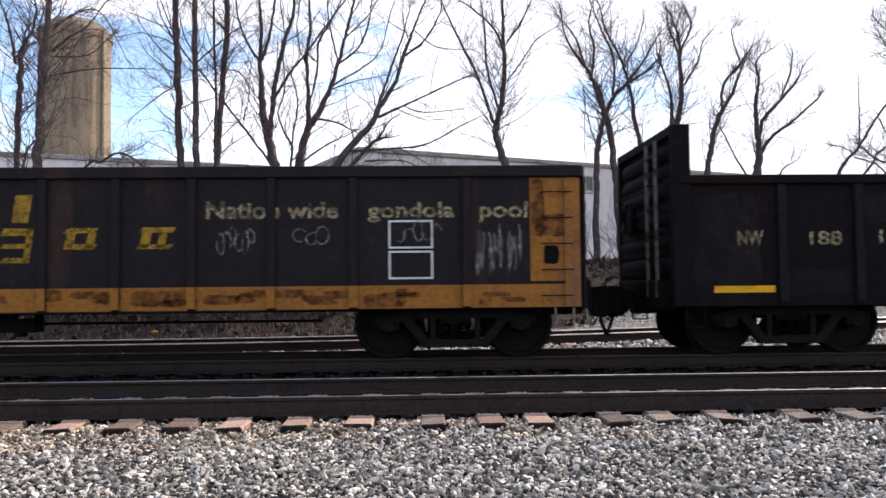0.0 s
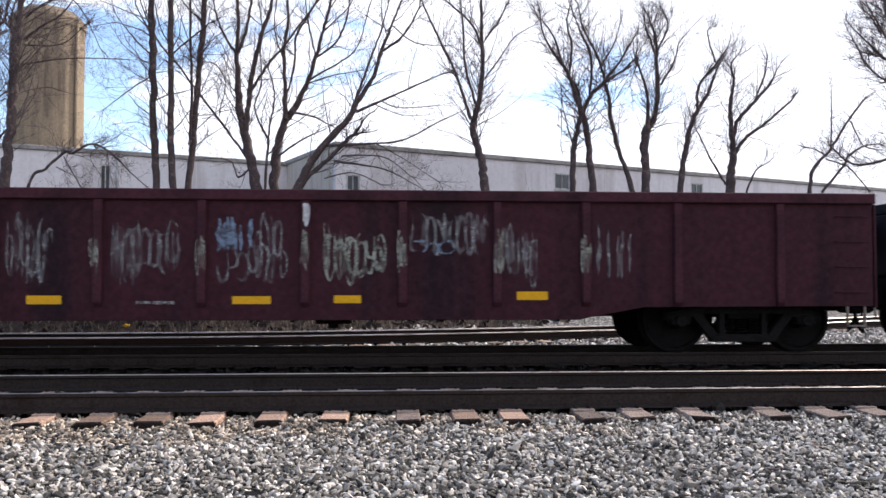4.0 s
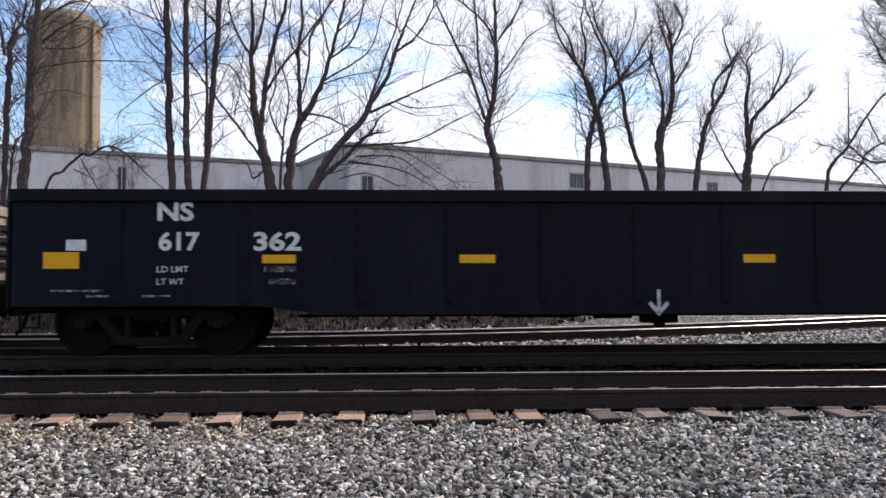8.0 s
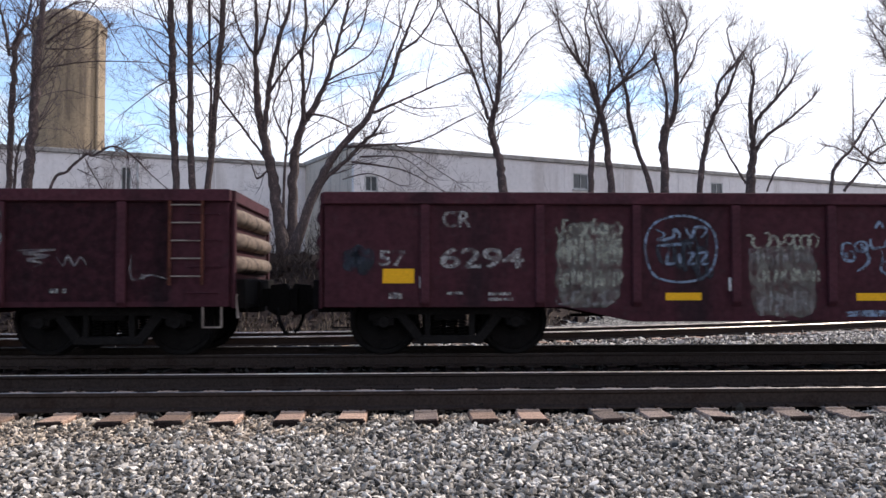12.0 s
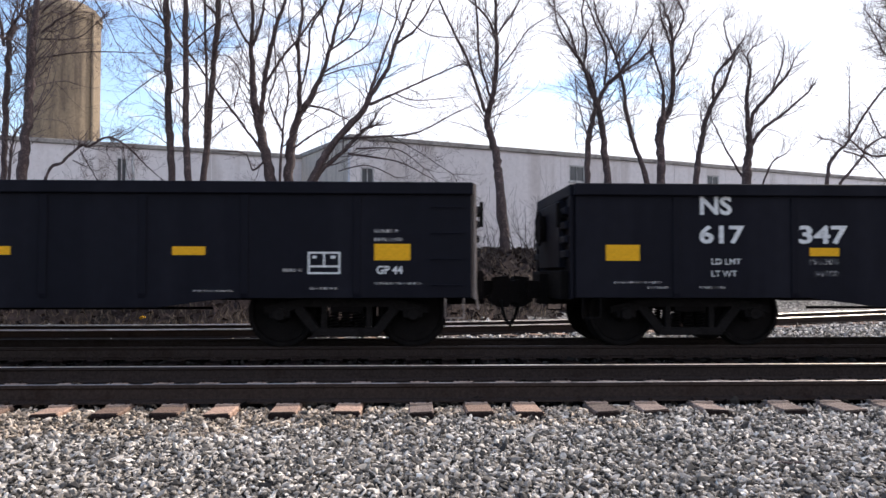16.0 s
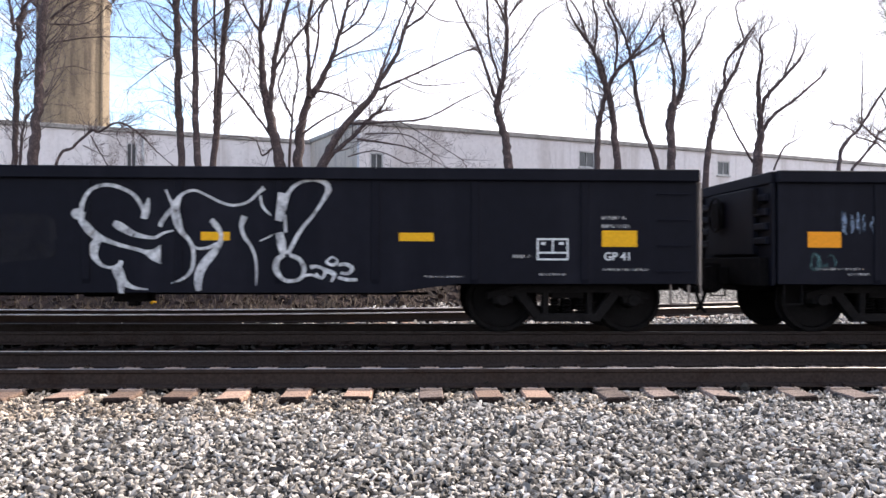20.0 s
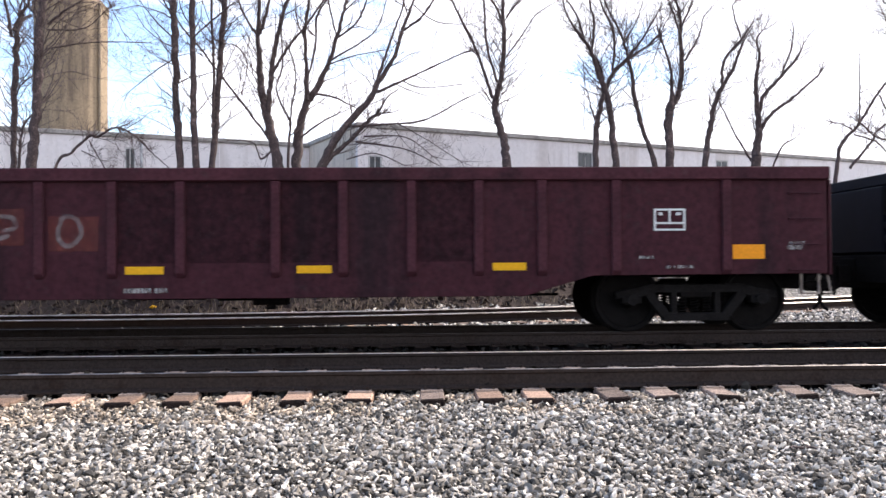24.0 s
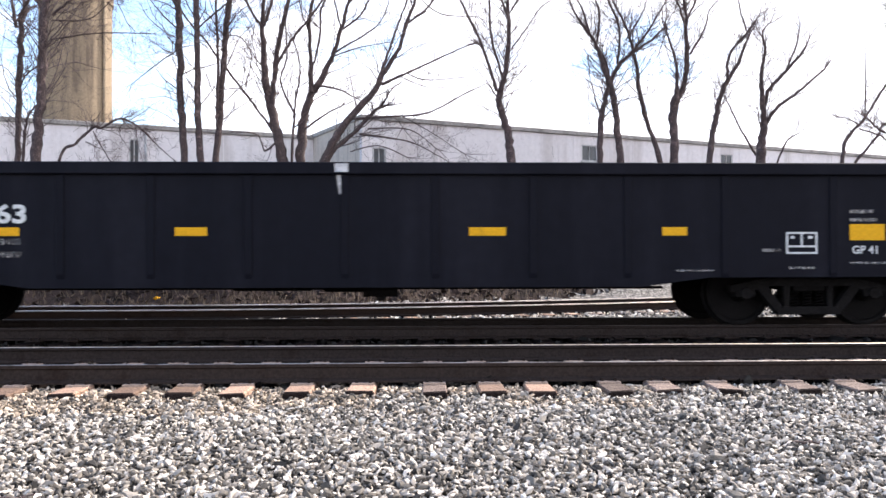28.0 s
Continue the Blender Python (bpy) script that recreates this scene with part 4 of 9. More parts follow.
        prism(bm, [(-0.02, 0.03), (0.12, 0.03), (0.12, 0.17), (0.17, 0.17), (0.17, -0.17), (0.12, -0.17), (0.12, -0.03), (-0.02, -0.03)], -0.03, 0.03)
        return to_mesh("bracket", bm, M_UNDER, bevel=0.006)
    if flat_end:
        br = cached("bracket", bracket)
        child("bracket", br, car, pose(h + 0.02, -1.05, 1.80))
        child("bracket", br, car, pose(-h - 0.02, -1.05, 1.80, 0, 0, 180))

    # uncoupling rod at the corner that faces the camera, added pale for sunlit glints
    def rod():
        bm = bmesh.new()
        bar(bm, (0.06, -1.28, 0.82), (0.06, -0.30, 0.80), 0.016, 6)
        bar(bm, (0.06, -1.28, 0.82), (0.10, -1.32, 0.52), 0.016, 6)
        bar(bm, (0.02, -1.10, 0.70), (0.09, -1.10, 0.86), 0.03, 6)
        return to_mesh("uncoupling_rod", bm, M_ENDGREY)
    child("uncoupling_rod", cached("rod", rod), car, pose(h, 0, 0), "uncoupling rod added in pale steel for sunlit glints")

    # brake gear
    bm = bmesh.new()
    bar(bm, (-1.6, -0.30, 0.60), (-0.5, -0.30, 0.60), 0.13, 12)
    bar(bm, (-0.3, -0.45, 0.58), (0.25, -0.45, 0.58), 0.12, 12)
    box(bm, 0.28, 0.75, -1.0, -0.7, 0.42, 0.60)
    box(bm, 0.45, 0.58, -0.95, -0.8, 0.36, 0.43)
    bar(bm, (-4.5, -0.55, 0.52), (4.5, -0.55, 0.52), 0.022)
    for k in (-1.4, -0.7, 0.35, 0.68):
        box(bm, k - 0.02, k + 0.02, -0.8, -0.6, 0.5, sill + 0.05)
    part("brake_gear", bm, M_UNDER, car, "black air reservoir, cylinder and valve", bevel=0.006)
    # hand brake wheel on one end
    bm = bmesh.new()
    xw, yw, zw = brake_end * (h + 0.20), -0.35 * brake_end, top - rim - 0.34
    for i in range(18):
        a, b = 2 * math.pi * i / 18, 2 * math.pi * (i + 1) / 18
        bar(bm, (xw, yw + 0.26 * math.cos(a), zw + 0.26 * math.sin(a)), (xw, yw + 0.26 * math.cos(b), zw + 0.26 * math.sin(b)), 0.018, 5)
    for a in (0, 2.09, 4.19):
        bar(bm, (xw, yw, zw), (xw, yw + 0.26 * math.cos(a), zw + 0.26 * math.sin(a)), 0.015, 5)
    box(bm, *sorted((brake_end * (h + 0.13), brake_end * (h + 0.21))), yw - 0.15, yw + 0.15, zw - 0.2, zw + 0.18)
    # pale for the sunlit wheel, black for shaded ones: light by colour
    part("brake_wheel", bm, M_ENDGREY if slatted else M_UNDER, car, "hand brake wheel and its housing")

    truck(car, -tc)
    truck(car, tc)
    LENGTHS.append(length)
    return car


def couplings():
    """A coupler and an air hose at both ends of each wagon, so long that they meet midway to the next one."""
    for i, (car, x) in enumerate(CARS):
        h = LENGTHS[i] / 2
        for s, k in ((1, i + 1), (-1, i - 1)):
            gap = 1.2
            if 0 <= k < len(CARS):
                gap = abs(CARS[k][1] - x) - h - LENGTHS[k] / 2
            off = s * (h + gap / 2 - 0.57)
            child("coupler", COUPLER, car, pose(off, 0, 0, 0, 0, 0 if s > 0 else 180))
            child("air_hose", HOSE, car, pose(off, 0, 0, 0, 0, 0 if s > 0 else 180))


# ---- paint on the wagons
def plate(name, car, x0, x1, z0, z1, mat, label="", y=FACE, skew=0.0):
    bm = bmesh.new()
    a = [bm.verts.new((x, y, z)) for x, z in ((x0, z0), (x1, z0), (x1 + skew, z1), (x0 + skew, z1))]
    b = [bm.verts.new((v.co.x, y + 0.006, v.co.z)) for v in a]
    bm.faces.new(a)
    bm.faces.new(b[::-1])
    for i in range(4):
        j = (i + 1) % 4
        bm.faces.new((a[i], b[i], b[j], a[j]))
    return part(name, bm, mat, car, label)


def stripe(car, x0, x1, z0, z1, mat=None):
    return plate("reflector", car, x0, x1, z0, z1, mat or M_STRIPE, "yellow reflective strip")


LETTERS = {}


def lettering(car, text, x0, x1, z0, z1, mat, bold=0.022, y=None):
    """Painted characters that fill the box x0..x1, z0..z1 on the wagon's side."""
    key = (text, bold)
    if key not in LETTERS:
        cu = bpy.data.curves.new("letters", "FONT")
        cu.body = text
        cu.offset = bold
        cu.fill_mode = "FRONT"
        cu.resolution_u = 4
        tmp = new("tmp", cu)
        me = bpy.data.meshes.new_from_object(tmp.evaluated_get(bpy.context.evaluated_depsgraph_get()))
        bpy.data.objects.remove(tmp)
        co = np.empty(len(me.vertices) * 3, np.float32)
        me.vertices.foreach_get("co", co)
        LETTERS[key] = (me, co.reshape(-1, 3).copy())
    me, co = LETTERS[key]
    lo, hi = co.min(0), co.max(0)
    out = np.empty_like(co)
    out[:, 0] = x0 + (co[:, 0] - lo[0]) / (hi[0] - lo[0]) * (x1 - x0)
    out[:, 1] = FACE - 0.001 if y is None else y
    out[:, 2] = z0 + (co[:, 1] - lo[1]) / (hi[1] - lo[1]) * (z1 - z0)
    # faces that overlap from side to side make up one character
    spans = sorted((min(out[v, 0] for v in p.vertices), max(out[v, 0] for v in p.vertices), p.index) for p in me.polygons)
    groups, reach = [], -1e9
    for left, right, index in spans:
        if left > reach + 1e-5:
            groups.append([])
        groups[-1].append(index)
        reach = max(reach, right)
    first = None
    for faces in groups:
        used = sorted({v for i in faces for v in me.polygons[i].vertices})
        at = {v: k for k, v in enumerate(used)}
        piece = bpy.data.meshes.new("lettering")
        piece.from_pydata([tuple(out[v]) for v in used], [], [[at[v] for v in me.polygons[i].vertices] for i in faces])
        piece.materials.append(mat)
        if first is None:
            first = child("lettering", piece, car, None, "stencilled characters")
        else:
            child("character", piece, first)
    return first


def small_print(car, x0, x1, z0, z1, mat=None):
    """Stencilling too small to read: a row of short bars."""
    bm = bmesh.new()
    rng = random.Random(int(x0 * 100) + int(z0 * 1000))
    x = x0
    while x < x1:
        w = rng.uniform(0.5, 0.9) * (z1 - z0)
        for v in (box(bm, x, min(x1, x + w), FACE - 0.001, FACE + 0.003, z0, z1),):
            pass
        x += w + (z1 - z0) * (0.22 if rng.random() < 0.8 else 0.8)
    return tagged(part("small_stencil", bm, mat or M_DIM, car), "row of tiny worn stencilled characters", kind="stuff")


def outline_box(car, x0, x1, z0, z1, mat, w=0.025, cross=True):
    """The consolidated stencil panel: a white outlined box with a bar across."""
    y0, y1 = FACE - 0.001, FACE + 0.003
    bm = bmesh.new()
    rings = [[bm.verts.new((x, y, z)) for x, z in ((x0 + d, z0 + d), (x1 - d, z0 + d), (x1 - d, z1 - d), (x0 + d, z1 - d))] for d, y in ((0, y0), (w, y0), (w, y1), (0, y1))]
    for a, b in zip(rings, rings[1:] + rings[:1]):
        for i in range(4):
            bm.faces.new((a[i], a[(i + 1) % 4], b[(i + 1) % 4], b[i]))
    panel = part("stencil_panel", bm, mat, car, "white outlined inspection panel")
    if cross:
        zc, xc = z0 + (z1 - z0) * 0.30, (x0 + x1) / 2
        for span in ((x0 + w, x1 - w, zc, zc + w), (xc - w / 2, xc + w / 2, zc + w, z1 - w), (x0 + 2.5 * w, x0 + 4.5 * w, z1 - 3.5 * w, z1 - 2 * w), (x1 - 5 * w, x1 - 2.5 * w, z1 - 3.5 * w, z1 - 2 * w)):
            bm = bmesh.new()
            box(bm, span[0], span[1], y0, y1, span[2], span[3])
            part("painted_bar", bm, mat, panel)
    return panel


def spline(points, closed=False, steps=6):
    """Points joined by a smooth curve."""
    p = [np.array(q, float) for q in points]
    k = len(p)
    out = []
    for i in range(k if closed else k - 1):
        if closed:
            a, b, c, d = p[i - 1], p[i], p[(i + 1) % k], p[(i + 2) % k]
        else:
            a, b, c, d = p[max(i - 1, 0)], p[i], p[i + 1], p[min(i + 2, k - 1)]
        for j in range(steps):
            t = j / steps
            out.append(0.5 * (2 * b + (c - a) * t + (2 * a - 5 * b + 4 * c - d) * t * t + (3 * b - a - 3 * c + d) * t ** 3))
    out.append(p[0] if closed else p[-1])
    return out


def ribbon(bm, points, width, posts=(), depth=0.0, pw=0.05, lift=0.002, taper=False):
    """A sprayed line along (x, z) points, lying on the sheet and over the posts."""
    last = None
    k = len(points)
    for i, p in enumerate(points):
        a, b = points[max(i - 1, 0)], points[min(i + 1, k - 1)]
        d = np.array([b[0] - a[0], b[1] - a[1]])
        d = d / (np.linalg.norm(d) + 1e-9)
        w = width / 2 * (1.0 if not taper else 0.45 + 0.9 * math.sin(math.pi * (i + 0.5) / k))
        y = FACE - lift
        if any(abs(p[0] - q) < pw + 0.01 for q in posts):
            y -= depth
        row = (bm.verts.new((p[0] - d[1] * w, y, p[1] + d[0] * w)), bm.verts.new((p[0] + d[1] * w, y, p[1] - d[0] * w)))
        if last:
            bm.faces.new((last[0], last[1], row[1], row[0]))
        last = row


def sprayed(car, strokes, mat, posts=(), depth=0.0, pw=0.05, label="graffiti painted on the side", lift=0.0):
    """strokes: (points, width, closed)."""
    tag = None
    for i, (pts, w, closed) in enumerate(strokes):
        bm = bmesh.new()
        ribbon(bm, spline(pts, closed), w, posts, depth, pw, lift + 0.002 + 0.0006 * (i % 12), taper=not closed)
        if tag is None:
            tag = part("graffiti", bm, mat, car, label)
        else:
            part("stroke", bm, mat, tag)
    return tag


def brushed(car, strokes, mat, label="graffiti painted on the side", lift=0.0):
    """strokes: rows of (x, z, width), for lines that swell and thin."""
    posts = navy_posts(16.05) if "navy" in car["label"] else ()
    tag = None
    for i, pts in enumerate(strokes):
        bm = bmesh.new()
        last = None
        line = spline(pts, False, 6)
        for k, p in enumerate(line):
            a, b = line[max(k - 1, 0)], line[min(k + 1, len(line) - 1)]
            d = (b - a)[:2] / (np.linalg.norm((b - a)[:2]) + 1e-9)
            y = FACE - lift - 0.002 - 0.0006 * (i % 12) - (0.021 if any(abs(p[0] - q) < 0.075 for q in posts) else 0.0)
            row = [bm.verts.new((p[0] - s * d[1] * p[2] / 2, y, p[1] + s * d[0] * p[2] / 2)) for s in (1, -1)]
            if last:
                bm.faces.new((last[0], last[1], row[1], row[0]))
            last = row
        if tag is None:
            tag = part("graffiti", bm, mat, car, label)
        else:
            part("stroke", bm, mat, tag)
    return tag


def blotch(name, car, x0, x1, z0, z1, mat, seed, label=""):
    """A patch with an uneven, rounded outline."""
    rng = random.Random(seed)
    cx, cz, rx, rz = (x0 + x1) / 2, (z0 + z1) / 2, (x1 - x0) / 2, (z1 - z0) / 2
    pts = []
    for i in range(28):
        a = 2 * math.pi * i / 28
        c, s = math.cos(a), math.sin(a)
        k = (abs(c) ** 5 + abs(s) ** 5) ** -0.2 * rng.uniform(0.9, 1.03)
        pts.append((cx + rx * k * c, cz + rz * k * s))
    bm = bmesh.new()
    prism(bm, pts, FACE - 0.0018, FACE + 0.003)
    return part(name, bm, mat, car, label)


def scrawl(car, x0, x1, z0, z1, mat, seed, n=4, width=0.03, loops=True, lift=0.0):
    """An unreadable tag: looping strokes from one end of the box to the other."""
    rng = random.Random(seed)
    strokes = []
    for i in range(n):
        a = x0 + (x1 - x0) * i / n
        b = x0 + (x1 - x0) * (i + 1) / n
        if loops:
            cx, cz = (a + b) / 2, z0 + (z1 - z0) * rng.uniform(0.35, 0.65)
            rx, rz = (b - a) * rng.uniform(0.45, 0.75), (z1 - z0) * rng.uniform(0.25, 0.5)
            ph = rng.uniform(0, 6)
            pts = [(cx + rx * math.cos(ph + t * 0.9) * rng.uniform(0.7, 1.1), cz + rz * math.sin(ph + t * 0.9) * rng.uniform(0.7, 1.1)) for t in range(rng.randint(5, 8))]
        else:
            m, lo, hi = rng.uniform(0, 1), rng.uniform(0, 0.25), rng.uniform(0.75, 1)
            pts = [(a + (b - a) * (m + rng.uniform(-0.25, 0.25)), z0 + (z1 - z0) * (lo + (hi - lo) * k / 4)) for k in range(5)]
        strokes.append((pts, width * rng.uniform(0.7, 1.2), False))
    return sprayed(car, strokes, mat, lift=lift)


def side_ladder(car, x0, x1, z0, z1, mat, rungs=5):
    """A ladder on the side: two stiles and rungs."""
    bm = bmesh.new()
    box(bm, x0, x0 + 0.035, FACE - 0.065, FACE - 0.03, z0, z1)
    la = part("ladder", bm, mat, car, "rusty red ladder")
    bm = bmesh.new()
    box(bm, x1 - 0.035, x1, FACE - 0.065, FACE - 0.03, z0, z1)
    part("stile", bm, mat, la)
    bm = bmesh.new()
    bar(bm, (x0 + 0.02, FACE - 0.05, 0), (x1 - 0.02, FACE - 0.05, 0), 0.011)
    # rungs in pale steel, a sunlit highlight put into the colour
    me = to_mesh("rung", bm, M_ENDGREY)
    for i in range(rungs):
        child("rung", me, la, pose(0, 0, z0 + (z1 - z0) * (i + 0.5) / rungs))
    return la


def arrow(car, x, z0, z1, mat):
    bm = bmesh.new()
    y0, y1 = FACE - 0.001, FACE + 0.003
    box(bm, x - 0.022, x + 0.022, y0, y1, z0 + 0.06, z1)
    prism(bm, [(x, z0), (x + 0.14, z0 + 0.16), (x + 0.11, z0 + 0.20), (x, z0 + 0.08), (x - 0.11, z0 + 0.20), (x - 0.14, z0 + 0.16)], y0, y1)
    return part("arrow_mark", bm, mat, car, "white painted arrow pointing down")

# ---- the wagons in their order along the train
def navy_posts(length):
    h = length / 2
    return [round(x - h, 2) for x in (1.35, 2.95, 4.45, 5.6, 6.85, 8.1, 9.28, 10.55, 11.8)] + [round(h - 2.95, 2), round(h - 1.5, 2)]


NAVY_LABEL = "dark navy-black steel gondola car with white stencilled numbers"
RED_LABEL = "oxide-red steel gondola car, faded, with graffiti on its side"
GOLD_POSTS = [-6.49, -5.01, -3.95, -2.93, -1.96, -1.03, 0.0, 1.03, 1.96, 2.93, 3.95, 5.01, 6.49]
car_0 = gondola(-5.78, 16.0, 2.56, "brown-black gondola car with weathered yellow band and corner", M_BROWN, GOLD_POSTS, 0.062, 0.11, 0.69, 0.68, 0.15, end_mat=M_ENDBROWN, brake_end=1, slatted=True)
car_1 = gondola(11.60, 16.15, 2.42, "faded black gondola car with tall bulkheads at both ends", M_BLACK,
                [-6.70, -5.66, -4.54, -3.40, -2.30, -1.18, -0.10, 0.97, 1.95, 3.13, 4.24, 5.35, 6.52], 0.055, 0.11, 0.68, 0.62, 0.12, end_mat=M_ENDTAN, post_mat=M_POST, bulkhead=3.10)
car_2 = gondola(28.65, 15.6, 2.18, RED_LABEL, M_MAROON, [-6.50, -5.02, -3.75, -2.44, -1.14, 0.18, 1.44, 2.68, 3.86, 5.10, 6.50], 0.06, 0.11, 0.66, 0.49, 0.14, end_mat=M_ENDTAN)
car_3 = gondola(45.58, 16.05, 2.19, NAVY_LABEL, M_NAVY, navy_posts(16.05), flat_end=True)
car_4 = gondola(62.97, 16.05, 2.19, NAVY_LABEL, M_NAVY, navy_posts(16.05), flat_end=True)
car_5 = gondola(80.20, 15.95, 2.19, "oxide-red gondola car with pressed side panels and outlined graffiti", M_MAROON,
                [-6.70, -5.22, -3.90, -2.55, -1.33, -0.10, 1.15, 2.42, 3.76, 5.08, 6.61], 0.06, 0.12, 0.67, 0.52, 0.16,
                ribs=[(-4.56, 0.54), (-3.22, 0.54), (-1.94, 0.50), (-0.71, 0.50)], end_mat=M_ENDTAN)
car_6 = gondola(97.28, 15.75, 2.16, "oxide-red gondola car covered with crowded graffiti", M_MAROON, [-6.57, -5.06, -3.78, -2.45, -1.15, 0.16, 1.38, 2.60, 3.85, 5.15, 6.60], 0.06, 0.12, 0.66, 0.46, 0.16, end_mat=M_ENDTAN)
car_7 = gondola(114.27, 16.05, 2.19, NAVY_LABEL, M_NAVY, navy_posts(16.05), flat_end=True)
car_8 = gondola(131.70, 16.05, 2.19, NAVY_LABEL, M_NAVY, navy_posts(16.05), flat_end=True)
car_9 = gondola(148.94, 16.05, 2.19, "dark navy-black gondola car with large white graffiti", M_NAVY, navy_posts(16.05), flat_end=True)
car_10 = gondola(166.08, 16.05, 2.19, "dark navy-black gondola car with blue and teal graffiti", M_NAVY, navy_posts(16.05), flat_end=True)
car_11 = gondola(182.94, 15.9, 2.22, "oxide-red gondola car with close side posts and sprayed letters", M_MAROON,
                 [-6.33, -4.93, -4.17, -3.26, -2.35, -1.43, -0.56, 0.66, 1.53, 2.42, 3.30, 4.13, 5.11, 6.58], 0.06, 0.12, 0.80, 0.53, 0.17, end_mat=M_ENDTAN, brake_end=1)
car_12 = gondola(200.10, 16.05, 2.19, "dark navy-black gondola car with rust patches and white tags", M_NAVY, navy_posts(16.05), flat_end=True, brake_end=1)
car_13 = gondola(217.40, 16.05, 2.19, NAVY_LABEL, M_NAVY, navy_posts(16.05), flat_end=True)
# unseen extra wagon, added so that the train's shadow carries on
gondola(234.65, 16.05, 2.19, "dark navy-black steel gondola car, unseen, added for its shadow", M_NAVY, navy_posts(16.05), flat_end=True)

couplings()


def navy_marks(car, number, load, light, code, at, strips, orange=False):
    """The stencilling of the navy series. at: both ends of the letters, of the first and of the last three figures, and the small rows' start."""
    h = 16.05 / 2
    a0, a1, b0, b1, c0, c1, d = at
    lettering(car, "NS", a0, a1, 1.78, 2.03, M_WHITE, 0.03)
    lettering(car, number[:3], b0, b1, 1.395, 1.645, M_WHITE, 0.03)
    lettering(car, number[3:], c0, c1, 1.395, 1.645, M_WHITE, 0.03)
    lettering(car, "LD LMT", d, d + 0.40, 1.12, 1.20, M_WHITE, 0.004)
    lettering(car, "LT WT", d, d + 0.34, 0.96, 1.04, M_WHITE, 0.004)
    lettering(car, load, c0 + 0.14, c0 + 0.54, 1.12, 1.20, M_DIM, 0.01)
    lettering(car, light, c0 + 0.20, c0 + 0.54, 0.96, 1.04, M_DIM, 0.01)
    m = M_ORANGE if orange else M_STRIPE
    stripe(car, -h + 0.40, -h + 0.85, 1.17, 1.38, m)
    for x0, x1 in strips:
        stripe(car, x0, x1, 1.235, 1.345)
    stripe(car, h - 1.27, h - 0.80, 1.17, 1.385, m)
    outline_box(car, h - 2.13, h - 1.71, 0.99, 1.28, M_WHITE)
    lettering(car, code, h - 1.24, h - 0.90, 0.99, 1.10, M_WHITE, 0.02)
    small_print(car, h - 1.27, h - 0.90, 1.42, 1.465)
    small_print(car, h - 1.27, h - 0.95, 1.53, 1.575)
    small_print(car, h - 1.27, h - 0.65, 0.855, 0.885)
    small_print(car, h - 2.45, h - 2.20, 1.02, 1.06)
    small_print(car, h - 2.10, h - 1.75, 0.79, 0.82)
    small_print(car, -h + 0.50, -h + 1.15, 0.87, 0.90)
    small_print(car, -h + 0.95, -h + 1.25, 0.80, 0.83)
    small_print(car, -h + 1.65, -h + 2.0, 0.80, 0.83)
    small_print(car, h - 3.6, h - 3.1, 0.76, 0.785)


navy_marks(car_3, "617343", "198500", "64500", "GP 41", (-5.99, -5.49, -6.01, -5.46, -4.74, -4.09, -6.00), [(-4.39, -4.15), (4.13, 4.54)])
navy_marks(car_4, "617362", "198500", "64200", "GP 41", (-6.19, -5.73, -6.17, -5.65, -4.96, -4.35, -6.19), [(-4.85, -4.42), (-2.29, -1.82), (1.50, 1.93), (3.99, 4.45)])
navy_marks(car_7, "611725", "198700", "64300", "GP 44", (-6.21, -5.76, -6.21, -5.70, -4.72, -4.09, -6.09), [(-4.69, -4.24), (-2.08, -1.67), (1.71, 2.12), (4.16, 4.58)])
navy_marks(car_8, "617347", "198300", "64700", "GP 41", (-6.36, -5.93, -6.37, -5.76, -5.02, -4.35, -6.21), [(-4.87, -4.47), (-2.29, -1.86), (1.58, 1.97), (3.96, 4.39)])
navy_marks(car_9, "617549", "198300", "63700", "GP 41", (-6.24, -5.77, -6.27, -5.70, -4.86, -4.20, -6.19), [(-4.80, -4.34), (-2.19, -1.75), (1.53, 1.90), (4.09, 4.54)])
navy_marks(car_10, "617469", "198500", "64000", "GP 41", (-6.05, -5.58, -6.07, -5.51, -4.75, -4.08, -6.09), [(-4.66, -4.22), (-2.03, -1.63), (1.65, 2.04)], True)
navy_marks(car_12, "617205", "198500", "64500", "GP 41", (-5.91, -5.41, -5.91, -5.33, -4.61, -3.96, -5.93), [(-4.52, -4.08), (4.22, 4.69)])
navy_marks(car_13, "617363", "198400", "64600", "GP 41", (-5.93, -5.44, -5.94, -5.34, -4.61, -4.01, -5.96), [(-4.54, -4.10), (-2.12, -1.71), (1.69, 2.17), (4.24, 4.57)])

bm = bmesh.new()
box(bm, -0.06, 0.12, -HALF - 0.075, -HALF - 0.071, 2.06, 2.17)
prism(bm, [(-0.04, 2.03), (0.08, 2.03), (0.06, 1.78), (-0.01, 1.78)], FACE - 0.001, FACE + 0.002)
part("paint_drip", bm, M_SPRAY_WHITE, car_13, "white paint dripped over the top chord")
bm = bmesh.new()
box(bm, -0.06, 0.06, -HALF - 0.075, -HALF - 0.071, 2.05, 2.16)
prism(bm, [(-0.04, 2.03), (0.05, 2.03), (0.04, 1.80), (-0.02, 1.80)], FACE - 0.001, FACE + 0.002)
part("paint_drip", bm, M_SPRAY_WHITE, car_12, "white paint dripped over the top chord")

# weathered yellow band and end posts of the first wagon
plate("yellow_band", car_0, -7.98, 7.9, 0.70, 1.0, M_GOLD, "rust-stained yellow band", y=FACE)
